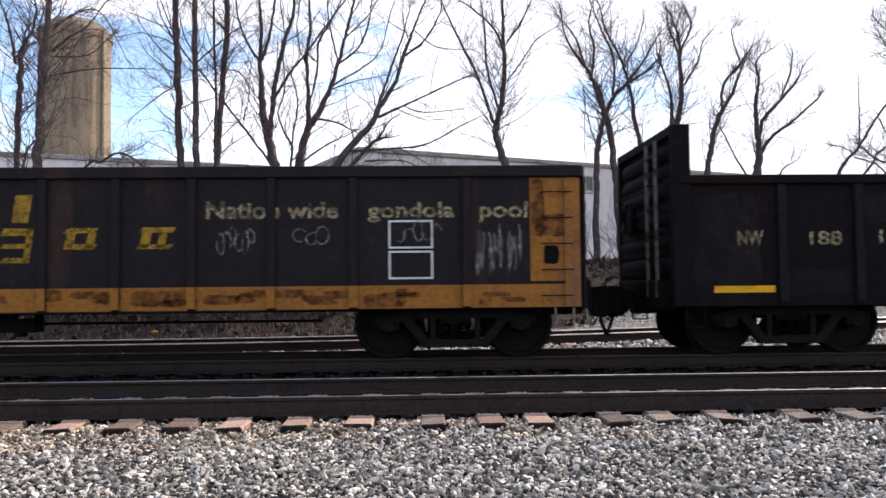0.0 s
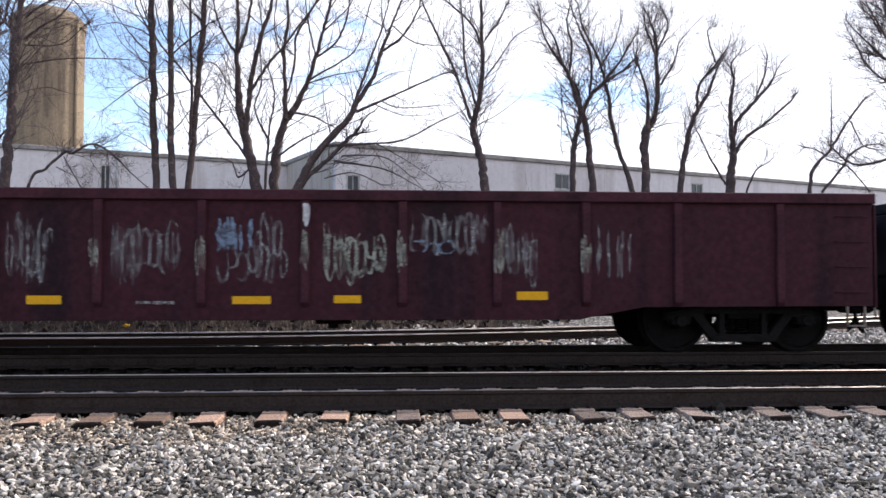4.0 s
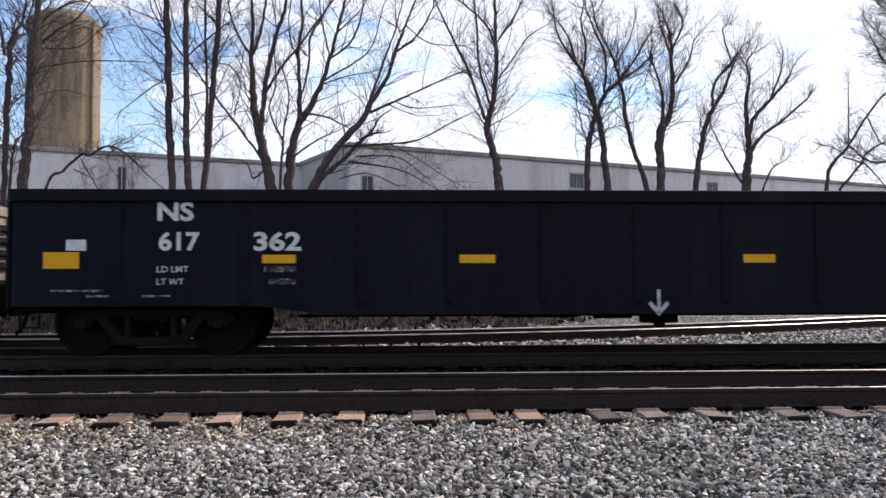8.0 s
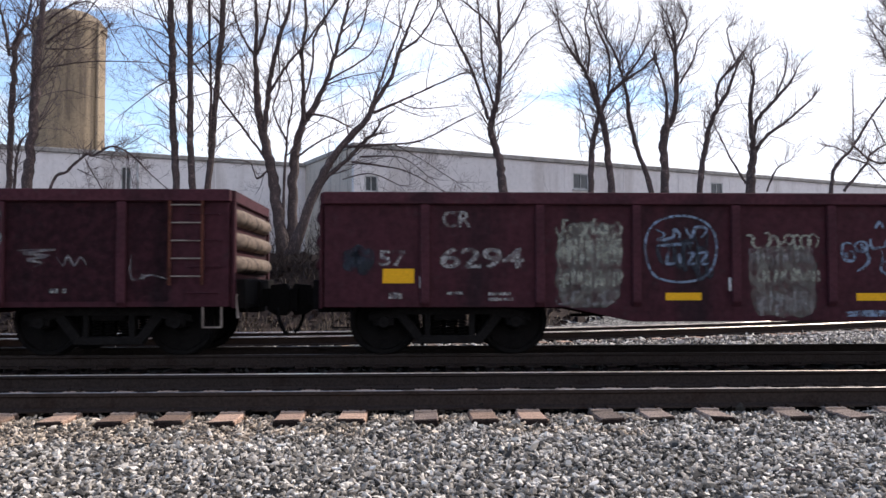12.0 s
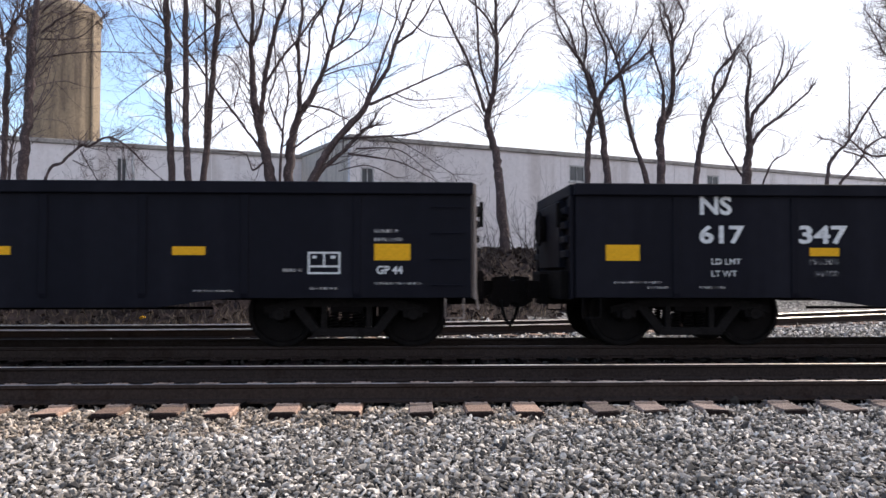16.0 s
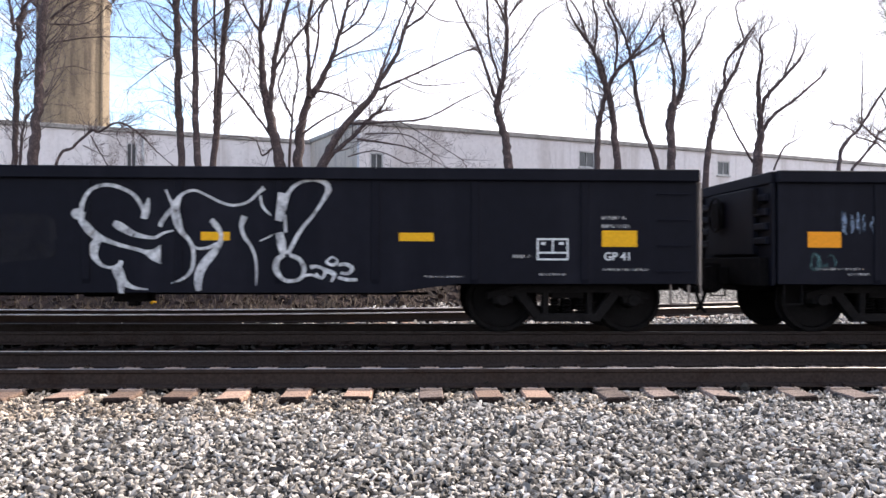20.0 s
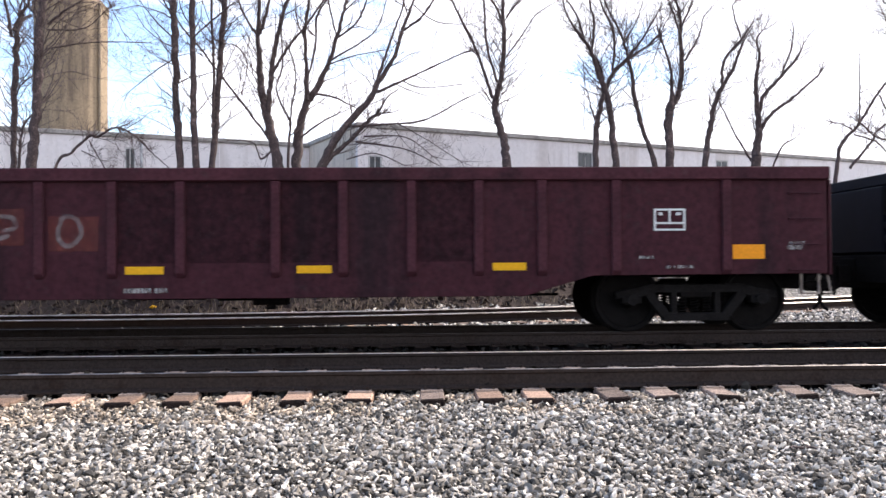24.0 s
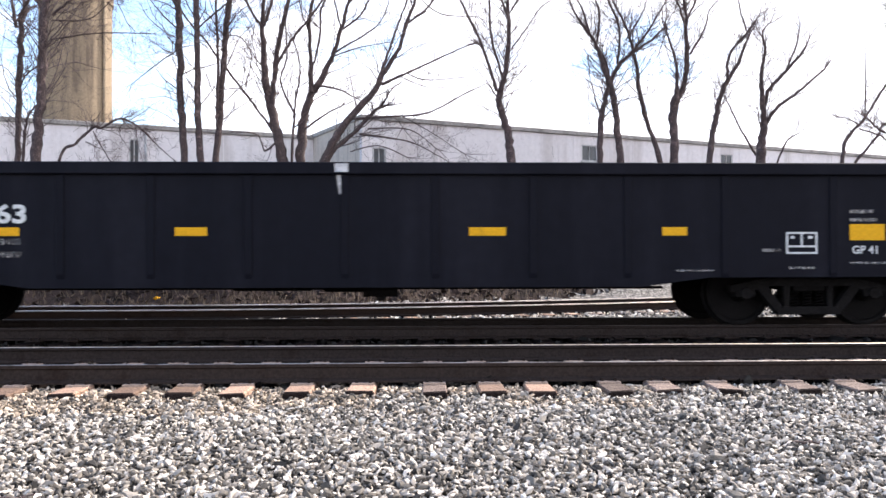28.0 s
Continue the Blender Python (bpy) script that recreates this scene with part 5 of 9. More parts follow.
plate("yellow_post", car_0, 7.78, 7.98, 0.70, 2.38, M_GOLD, "yellow corner post", y=FACE - 0.035)
for x in GOLD_POSTS:
    plate("yellow_foot", car_0, x - 0.055, x + 0.055, 0.72, 1.0, M_GOLD, y=-HALF - 0.068)
random.seed(21)
for i, x in enumerate(GOLD_POSTS):
    for k in range(3):
        a = x + random.uniform(0.1, 0.75)
        z = random.uniform(0.72, 0.86)
        blotch("rust_stain", car_0, a, a + random.uniform(0.15, 0.5), z, z + random.uniform(0.05, 0.14), M_STAIN, 3 * i + k)
# wagon 0
lettering(car_0, 'Nation', 3.11, 4.05, 1.88, 2.11, M_DULLGOLD, 0.025)
lettering(car_0, 'wide', 4.15, 4.82, 1.88, 2.10, M_DULLGOLD, 0.025)
lettering(car_0, 'gondola', 5.20, 6.34, 1.82, 2.09, M_DULLGOLD, 0.025)
lettering(car_0, 'pool', 6.66, 7.30, 1.81, 2.09, M_DULLGOLD, 0.025)
plate('emblem', car_0, 0.63, 0.84, 1.85, 2.21, M_EMBLEM, 'worn yellow emblem shape', skew=0.05)
plate('emblem', car_0, 0.49, 0.85, 1.68, 1.78, M_EMBLEM, 'worn yellow emblem shape', skew=0.05)
plate('emblem', car_0, 0.49, 0.83, 1.52, 1.58, M_EMBLEM, 'worn yellow emblem shape', skew=0.05)
plate('emblem', car_0, 0.49, 0.82, 1.33, 1.40, M_EMBLEM, 'worn yellow emblem shape', skew=0.05)
plate('emblem', car_0, 0.78, 0.86, 1.33, 1.78, M_EMBLEM, 'worn yellow emblem shape', skew=0.05)
plate('emblem', car_0, 1.29, 1.69, 1.71, 1.78, M_EMBLEM, 'worn yellow emblem shape', skew=0.05)
plate('emblem', car_0, 1.29, 1.40, 1.52, 1.71, M_EMBLEM, 'worn yellow emblem shape', skew=0.05)
plate('emblem', car_0, 1.56, 1.66, 1.51, 1.71, M_EMBLEM, 'worn yellow emblem shape', skew=0.05)
plate('emblem', car_0, 1.29, 1.67, 1.50, 1.57, M_EMBLEM, 'worn yellow emblem shape', skew=0.05)
plate('emblem', car_0, 2.25, 2.68, 1.71, 1.78, M_EMBLEM, 'worn yellow emblem shape', skew=0.05)
plate('emblem', car_0, 2.25, 2.37, 1.51, 1.71, M_EMBLEM, 'worn yellow emblem shape', skew=0.05)
plate('emblem', car_0, 2.47, 2.57, 1.51, 1.70, M_EMBLEM, 'worn yellow emblem shape', skew=0.05)
plate('emblem', car_0, 2.21, 2.64, 1.50, 1.56, M_EMBLEM, 'worn yellow emblem shape', skew=0.05)
outline_box(car_0, 5.47, 6.05, 1.48, 1.85, M_WHITE, cross=False)
outline_box(car_0, 5.47, 6.05, 1.08, 1.45, M_WHITE, cross=False)
plate('end_patch', car_0, 7.33, 7.97, 1.04, 2.40, M_GOLD, 'rust-stained yellow end panel')
scrawl(car_0, 3.26, 3.73, 1.44, 1.79, M_SPRAY_PALE, 1, n=6, width=0.02)
scrawl(car_0, 4.24, 4.68, 1.46, 1.78, M_SPRAY_PALE, 2, n=3, width=0.02)
scrawl(car_0, 5.56, 6.16, 1.54, 1.83, M_SPRAY_PALE, 3, n=5, width=0.02)
scrawl(car_0, 6.63, 7.23, 1.10, 1.82, M_SPRAY_PALE, 4, n=10, loops=False, width=0.04)
blotch('hole', car_0, 7.50, 7.71, 1.26, 1.51, M_UNDER, 0, 'dark rusted hole')
blotch('rust_stain', car_0, 7.34, 7.52, 1.62, 2.40, M_STAIN, 0, 'rust stain')
blotch('rust_stain', car_0, 7.38, 7.91, 1.62, 1.92, M_STAIN, 1, 'rust stain')
blotch('rust_stain', car_0, 7.90, 7.96, 1.54, 1.76, M_STAIN, 2, 'rust stain')
blotch('rust_stain', car_0, 2.14, 2.94, 0.75, 0.96, M_STAIN, 3, 'rust stain')
blotch('rust_stain', car_0, 3.59, 4.53, 0.85, 0.96, M_STAIN, 4, 'rust stain')
blotch('rust_stain', car_0, 5.12, 5.70, 0.71, 0.89, M_STAIN, 5, 'rust stain')
blotch('rust_stain', car_0, 0.93, 1.28, 0.83, 0.99, M_STAIN, 6, 'rust stain')
# wagon 1
lettering(car_1, 'NW', -7.29, -6.94, 1.48, 1.68, M_DULLGOLD)
lettering(car_1, '188', -6.32, -5.88, 1.48, 1.67, M_DULLGOLD)
lettering(car_1, '145', -5.38, -4.91, 1.49, 1.68, M_DULLGOLD)
stripe(car_1, -7.62, -6.80, 0.86, 0.95)
stripe(car_1, -4.26, -3.79, 0.74, 0.85)
stripe(car_1, -2.05, -1.88, 0.72, 0.81)
stripe(car_1, 2.34, 2.66, 0.75, 0.85)
stripe(car_1, 4.46, 4.94, 0.79, 0.88)
stripe(car_1, 6.62, 7.56, 0.86, 0.95)
outline_box(car_1, 5.63, 6.13, 1.30, 1.62, M_DIM, cross=False)
small_print(car_1, 5.73, 5.96, 0.88, 0.94)
blotch('rust_stain', car_1, -3.75, -2.03, 1.14, 1.75, M_STAIN_DARK, 10, 'rust-brown stain in the faded paint')
blotch('rust_stain', car_1, -1.96, -1.20, 1.27, 1.78, M_STAIN_DARK, 11, 'rust-brown stain in the faded paint')
blotch('rust_stain', car_1, -4.71, -3.97, 1.00, 1.58, M_STAIN_DARK, 12, 'rust-brown stain in the faded paint')
blotch('dusty_patch', car_1, -7.96, -6.96, 0.89, 2.20, M_DUST, 10, 'pale dusty smear')
blotch('dusty_patch', car_1, -6.85, -5.73, 0.81, 1.16, M_DUST, 11, 'pale dusty smear')
blotch('dusty_patch', car_1, -1.13, 0.10, 1.56, 2.22, M_DUST, 12, 'pale dusty smear')
blotch('dusty_patch', car_1, 0.30, 0.90, 0.73, 0.97, M_DUST, 13, 'pale dusty smear')
blotch('dusty_patch', car_1, -5.58, -4.84, 1.74, 2.26, M_DUST, 14, 'pale dusty smear')
blotch('dusty_patch', car_1, -1.05, -0.84, 0.68, 0.97, M_SPRAY_WASH, 10, 'pale dusty patch')
blotch('dusty_patch', car_1, 0.18, 0.56, 0.67, 0.95, M_SPRAY_WASH, 11, 'pale dusty patch')
# wagon 2
lettering(car_2, 'CR', -6.25, -5.85, 1.69, 1.94, M_CREAM)
lettering(car_2, '57', -7.07, -6.65, 1.42, 1.66, M_DIM)
lettering(car_2, '6074', -6.28, -5.30, 1.39, 1.64, M_DIM)
small_print(car_2, -6.28, -5.93, 1.21, 1.28)
small_print(car_2, -5.72, -5.33, 1.21, 1.28)
small_print(car_2, -6.28, -5.96, 1.05, 1.13)
small_print(car_2, -5.68, -5.31, 1.05, 1.13)
small_print(car_2, -5.53, -5.26, 0.74, 0.81)
small_print(car_2, -1.96, -1.48, 0.70, 0.74)
stripe(car_2, -7.10, -6.69, 1.05, 1.25)
stripe(car_2, -3.32, -2.89, 0.70, 0.81)
stripe(car_2, -0.75, -0.26, 0.70, 0.80)
stripe(car_2, 0.55, 0.90, 0.71, 0.81)
stripe(car_2, 2.94, 3.35, 0.75, 0.86)
scrawl(car_2, -4.84, -4.51, 0.97, 1.87, M_SPRAY_PALE, 11, n=9, loops=False, width=0.02)
scrawl(car_2, -4.26, -3.93, 1.37, 1.73, M_SPRAY_PALE, 12, n=3)
scrawl(car_2, -3.57, -3.11, 0.92, 1.82, M_SPRAY_PALE, 13, n=9, loops=False, width=0.02)
scrawl(car_2, -2.27, -1.90, 0.92, 1.79, M_SPRAY_PALE, 14, n=9, loops=False, width=0.02)
scrawl(car_2, -0.99, -0.46, 1.37, 1.83, M_SPRAY_BLUE, 15, n=8, loops=False, width=0.04)
scrawl(car_2, -0.47, -0.05, 0.97, 1.87, M_SPRAY_PALE, 16, n=5)
scrawl(car_2, 0.40, 0.75, 0.97, 1.76, M_SPRAY_OLIVE, 17, n=9, loops=False, width=0.02)
scrawl(car_2, 0.74, 1.17, 1.05, 1.61, M_SPRAY_OLIVE, 10, n=4)
scrawl(car_2, 1.55, 2.53, 1.45, 1.91, M_SPRAY_PALE, 18, n=9, loops=False, width=0.02)
scrawl(car_2, 1.57, 2.10, 1.28, 1.62, M_SPRAY_BLUE, 9, n=3)
scrawl(car_2, 2.79, 3.23, 1.01, 1.74, M_SPRAY_PALE, 19, n=9, loops=False, width=0.02)
scrawl(car_2, 3.96, 4.45, 1.01, 1.74, M_SPRAY_PALE, 20, n=7, loops=False)
scrawl(car_2, -1.59, -1.40, 1.01, 1.72, M_SPRAY_PALE, 8, n=3, loops=False)
scrawl(car_2, -3.59, -3.00, 0.97, 1.80, M_SPRAY_PALE, 41, n=6)
scrawl(car_2, -2.25, -1.45, 0.97, 1.80, M_SPRAY_PALE, 42, n=7)
scrawl(car_2, -0.94, -0.05, 0.95, 1.50, M_SPRAY_PALE, 43, n=7)
scrawl(car_2, 0.43, 1.22, 1.00, 1.72, M_SPRAY_OLIVE, 44, n=6)
scrawl(car_2, 1.55, 2.57, 1.25, 1.88, M_SPRAY_PALE, 45, n=10, width=0.035)
scrawl(car_2, 2.73, 3.20, 1.00, 1.75, M_SPRAY_PALE, 46, n=6)
scrawl(car_2, -6.54, -6.46, 1.10, 1.62, M_SPRAY_OLIVE, 21, n=4, width=0.016, lift=0.064)
scrawl(car_2, -5.10, -5.00, 1.09, 1.63, M_SPRAY_OLIVE, 22, n=4, width=0.016, lift=0.064)
scrawl(car_2, -3.83, -3.74, 1.08, 1.63, M_SPRAY_OLIVE, 23, n=4, width=0.016, lift=0.064)
scrawl(car_2, -2.53, -2.43, 1.08, 1.64, M_SPRAY_OLIVE, 24, n=4, width=0.016, lift=0.064)
scrawl(car_2, -1.20, -1.09, 1.07, 1.64, M_SPRAY_OLIVE, 25, n=4, width=0.016, lift=0.064)
scrawl(car_2, 0.12, 0.23, 1.06, 1.65, M_SPRAY_OLIVE, 26, n=4, width=0.016, lift=0.064)
scrawl(car_2, 1.38, 1.49, 1.06, 1.65, M_SPRAY_OLIVE, 27, n=4, width=0.016, lift=0.064)
scrawl(car_2, 2.64, 2.76, 1.05, 1.66, M_SPRAY_OLIVE, 28, n=4, width=0.016, lift=0.064)
scrawl(car_2, 3.79, 3.91, 1.04, 1.66, M_SPRAY_OLIVE, 29, n=4, width=0.016, lift=0.064)
sprayed(car_2, [
    ([(-4.49, 1.70), (-4.29, 1.71), (-4.12, 1.71), (-4.06, 1.62), (-4.19, 1.51), (-4.32, 1.47), (-4.48, 1.45)], 0.03, True),
    ([(-4.10, 1.59), (-4.01, 1.47), (-3.95, 1.38)], 0.03, False),
    ([(-4.38, 1.58), (-4.19, 1.66), (-4.10, 1.55)], 0.03, False),
], M_SPRAY_PALE)
sprayed(car_2, [
    ([(0.16, 2.00), (0.19, 1.91), (0.17, 1.76)], 0.05, False),
    ([(0.20, 2.00), (0.21, 1.89), (0.19, 1.70)], 0.05, False),
], M_SPRAY_WHITE, lift=0.064)
# wagon 3
scrawl(car_3, 5.09, 6.41, 1.36, 1.85, M_SPRAY_GREEN, 31, n=7, width=0.05)
scrawl(car_3, 5.17, 6.26, 1.39, 1.79, M_SPRAY_GREEN, 32, n=9, width=0.045, loops=False)
scrawl(car_3, 5.10, 6.34, 1.46, 1.76, M_SPRAY_GREEN, 34, n=5, width=0.035)
sprayed(car_3, [
    ([(0.04, 1.55), (0.22, 1.48), (0.50, 1.52), (0.76, 1.61), (0.91, 1.73), (0.93, 1.46), (1.04, 1.30), (0.86, 1.24)], 0.024, False),
    ([(0.06, 1.54), (0.23, 1.42), (0.31, 1.25), (0.22, 1.12), (0.37, 1.06), (0.46, 1.12)], 0.024, False),
    ([(0.30, 1.06), (0.16, 0.82), (0.22, 0.57), (0.48, 0.44), (0.78, 0.49), (0.98, 0.72), (0.97, 0.98), (0.78, 1.11), (0.52, 1.11)], 0.024, False),
    ([(0.65, 1.06), (0.67, 0.84)], 0.024, False),
], M_SPRAY_PALE)
sprayed(car_3, [
    ([(1.33, 1.56), (1.51, 1.48), (1.80, 1.52), (2.06, 1.62), (2.21, 1.74), (2.23, 1.47), (2.35, 1.30), (2.16, 1.24)], 0.024, False),
    ([(1.35, 1.54), (1.53, 1.42), (1.60, 1.26), (1.51, 1.13), (1.66, 1.07), (1.75, 1.13)], 0.024, False),
    ([(1.59, 1.07), (1.45, 0.83), (1.51, 0.57), (1.77, 0.44), (2.08, 0.49), (2.28, 0.72), (2.27, 0.98), (2.08, 1.11), (1.81, 1.11)], 0.024, False),
    ([(1.95, 1.07), (1.96, 0.84)], 0.024, False),
], M_SPRAY_PALE)
sprayed(car_3, [
    ([(2.57, 1.57), (2.75, 1.49), (3.05, 1.53), (3.31, 1.62), (3.47, 1.75), (3.49, 1.47), (3.60, 1.31), (3.41, 1.25)], 0.024, False),
    ([(2.59, 1.55), (2.77, 1.43), (2.85, 1.27), (2.75, 1.13), (2.91, 1.07), (3.00, 1.13)], 0.024, False),
    ([(2.83, 1.07), (2.69, 0.83), (2.75, 0.57), (3.02, 0.44), (3.33, 0.49), (3.54, 0.72), (3.52, 0.98), (3.33, 1.12), (3.06, 1.12)], 0.024, False),
    ([(3.20, 1.07), (3.21, 0.85)], 0.024, False),
], M_SPRAY_PALE)
blotch('rust_patch', car_3, -3.63, -2.56, 1.09, 1.42, M_STAIN_DARK, 30, 'dark brown patch of worn paint')
blotch('rust_patch', car_3, -2.54, -1.48, 1.08, 1.41, M_STAIN_DARK, 31, 'dark brown patch of worn paint')
blotch('rust_patch', car_3, -1.07, -0.74, 1.15, 1.40, M_STAIN_DARK, 32, 'dark brown patch of worn paint')
blotch('rust_patch', car_3, 0.30, 1.01, 1.09, 1.33, M_RUST, 30, 'dark rust-brown patch of worn paint')
blotch('rust_patch', car_3, 1.57, 2.26, 1.13, 1.35, M_RUST, 31, 'dark rust-brown patch of worn paint')
scrawl(car_3, -0.95, -0.54, 1.17, 1.38, M_SPRAY_OLIVE, 33, n=3, width=0.04)
# wagon 4
plate('paper_label', car_4, -7.34, -7.09, 1.40, 1.54, M_WHITE, 'white paper label')
arrow(car_4, 0.35, 0.53, 0.88, M_SPRAY_WHITE)
blotch('dusty_patch', car_4, 1.42, 1.97, 1.42, 1.82, M_DUST, 40, 'pale dusty smear')
# wagon 5
lettering(car_5, 'CR', -7.35, -6.98, 1.65, 1.91, M_CREAM, 0.025)
lettering(car_5, '578', -7.41, -6.88, 1.25, 1.52, M_CREAM, 0.025)
lettering(car_5, '053', -6.57, -5.97, 1.27, 1.53, M_CREAM, 0.025)
small_print(car_5, -3.44, -2.98, 0.71, 0.79)
small_print(car_5, -3.42, -3.07, 0.57, 0.64)
small_print(car_5, -2.14, -1.67, 0.71, 0.79)
small_print(car_5, -2.09, -1.68, 0.55, 0.63)
small_print(car_5, -7.26, -7.09, 0.84, 0.89)
small_print(car_5, 2.53, 2.87, 0.79, 0.83)
arrow(car_5, 0.47, 0.49, 0.82, M_WHITE)
brushed(car_5, [
    [(0.80, 1.54, 0.055), (0.78, 1.68, 0.063), (0.70, 1.76, 0.063), (0.59, 1.76, 0.055), (0.49, 1.68, 0.055), (0.45, 1.57, 0.048), (0.41, 1.43, 0.048), (0.43, 1.32, 0.048), (0.37, 1.23, 0.041), (0.27, 1.24, 0.026)],
    [(0.42, 1.39, 0.052), (0.26, 1.41, 0.052), (0.12, 1.35, 0.052), (0.03, 1.23, 0.052), (0.00, 1.06, 0.052), (0.05, 0.95, 0.052), (0.20, 0.89, 0.052), (0.42, 0.89, 0.052), (0.56, 0.88, 0.052), (0.78, 0.89, 0.052), (0.92, 0.95, 0.052), (0.95, 1.04, 0.052), (0.92, 1.16, 0.052), (0.81, 1.19, 0.052)],
    [(0.30, 0.94, 0.026), (0.45, 0.99, 0.041), (0.62, 0.97, 0.033)],
    [(0.57, 1.24, 0.026), (0.72, 1.23, 0.033)],
    [(0.58, 1.37, 0.063), (0.67, 1.42, 0.041)],
], M_SPRAY_HAZE, "thin grey outlined graffiti")
brushed(car_5, [
    [(1.58, 1.39, 0.048), (1.49, 1.47, 0.055), (1.41, 1.58, 0.063), (1.39, 1.67, 0.063), (1.46, 1.72, 0.063), (1.57, 1.69, 0.055), (1.68, 1.70, 0.048), (1.83, 1.78, 0.055), (1.98, 1.77, 0.063), (2.05, 1.69, 0.055), (2.09, 1.62, 0.048), (2.05, 1.53, 0.041)],
    [(1.85, 1.40, 0.048), (2.02, 1.43, 0.048), (2.15, 1.40, 0.048), (2.24, 1.29, 0.048), (2.28, 1.18, 0.048), (2.24, 1.07, 0.041), (2.18, 0.97, 0.055), (2.09, 0.90, 0.055), (1.93, 0.90, 0.041)],
    [(1.55, 1.28, 0.048), (1.49, 1.17, 0.048), (1.43, 1.09, 0.055)],
    [(1.38, 0.89, 0.026), (1.67, 0.89, 0.026)],
    [(1.83, 1.17, 0.048), (1.86, 1.06, 0.055)],
    [(1.56, 1.60, 0.055), (1.66, 1.66, 0.041)],
    [(1.69, 1.51, 0.033), (1.80, 1.47, 0.026)],
], M_SPRAY_HAZE, "thin grey outlined graffiti")
brushed(car_5, [
    [(2.70, 1.61, 0.063), (2.68, 1.70, 0.070), (2.79, 1.77, 0.070), (2.97, 1.83, 0.070), (3.16, 1.88, 0.063), (3.31, 1.83, 0.063), (3.39, 1.73, 0.055)],
    [(3.34, 1.68, 0.041), (3.18, 1.61, 0.041), (3.05, 1.55, 0.033), (3.23, 1.55, 0.048), (3.43, 1.57, 0.048), (3.50, 1.44, 0.041), (3.48, 1.29, 0.041), (3.40, 1.18, 0.041), (3.23, 1.14, 0.041), (3.05, 1.16, 0.033), (2.90, 1.24, 0.033), (2.83, 1.30, 0.026)],
    [(2.70, 1.61, 0.063), (2.79, 1.56, 0.070), (2.86, 1.49, 0.055), (2.91, 1.39, 0.041)],
    [(3.09, 1.42, 0.041), (3.18, 1.42, 0.055), (3.30, 1.45, 0.026)],
], M_SPRAY_HAZE, "thin grey outlined graffiti")
brushed(car_5, [
    [(4.01, 1.73, 0.055), (4.10, 1.78, 0.070), (4.20, 1.72, 0.055), (4.31, 1.79, 0.048), (4.46, 1.88, 0.048), (4.61, 1.89, 0.048), (4.70, 1.82, 0.048), (4.72, 1.71, 0.048), (4.67, 1.62, 0.041), (4.60, 1.56, 0.033)],
    [(4.02, 1.72, 0.048), (4.06, 1.55, 0.048), (4.11, 1.41, 0.055), (4.16, 1.30, 0.070), (4.25, 1.24, 0.033)],
    [(4.30, 1.42, 0.026), (4.42, 1.44, 0.041), (4.51, 1.40, 0.033)],
    [(4.52, 1.35, 0.041), (4.62, 1.24, 0.055), (4.65, 1.15, 0.048), (4.52, 1.07, 0.033)],
    [(4.12, 1.20, 0.026), (4.20, 1.10, 0.055), (4.29, 1.05, 0.033)],
    [(4.33, 1.56, 0.070), (4.40, 1.60, 0.100), (4.45, 1.62, 0.055)],
], M_SPRAY_HAZE, "thin grey outlined graffiti")
sprayed(car_5, [
    ([(-0.19, 1.69), (-0.13, 1.63), (-0.18, 1.55), (-0.14, 1.47)], 0.04, False),
    ([(1.10, 1.66), (1.15, 1.58), (1.10, 1.50), (1.14, 1.40)], 0.04, False),
    ([(2.40, 1.72), (2.45, 1.64), (2.40, 1.54), (2.45, 1.38)], 0.04, False),
    ([(3.73, 1.75), (3.77, 1.65), (3.73, 1.52)], 0.04, False),
    ([(5.05, 2.00), (5.10, 1.87), (5.04, 1.71), (5.10, 1.55), (5.05, 1.39), (5.08, 1.23), (5.04, 1.04)], 0.04, False),
], M_SPRAY_HAZE, lift=0.064)
sprayed(car_5, [
    ([(5.30, 1.40), (5.77, 1.41), (5.36, 1.36), (5.69, 1.33), (5.42, 1.28), (5.60, 1.24), (5.50, 1.19)], 0.025, False),
    ([(5.79, 1.31), (5.87, 1.21), (5.93, 1.33), (6.01, 1.21), (6.09, 1.31), (6.17, 1.21)], 0.025, False),
    ([(6.74, 1.34), (6.72, 1.18), (6.76, 1.02), (6.98, 1.08), (7.22, 1.02)], 0.025, False),
    ([(6.87, 1.10), (6.90, 1.02)], 0.025, False),
    ([(3.24, 0.71), (3.34, 0.79), (3.43, 0.71), (3.34, 0.63)], 0.025, True),
], M_SPRAY_PALE)
small_print(car_5, -1.95, -1.54, 0.73, 0.81)
small_print(car_5, -1.91, -1.53, 0.57, 0.65)
small_print(car_5, 2.65, 3.07, 0.74, 0.81)
small_print(car_5, 5.70, 5.92, 0.85, 0.91)
side_ladder(car_5, 7.21,7.66,0.95,2.10, M_LADDER)
# wagon 6
lettering(car_6, 'CR', -6.34, -5.96, 1.70, 1.92, M_DIM)
lettering(car_6, '57', -7.17, -6.82, 1.19, 1.40, M_DIM)
lettering(car_6, '6294', -6.37, -5.27, 1.16, 1.44, M_DIM)
stripe(car_6, -7.12, -6.71, 0.97, 1.16)
stripe(car_6, -3.39, -2.91, 0.74, 0.84)
stripe(car_6, -0.81, -0.33, 0.73, 0.83)
stripe(car_6, 0.47, 0.91, 0.75, 0.85)
stripe(car_6, 2.85, 3.28, 0.80, 0.89)
plate('paper_label', car_6, -6.64, -6.53, 0.91, 1.06, M_WHITE, 'white paper label')
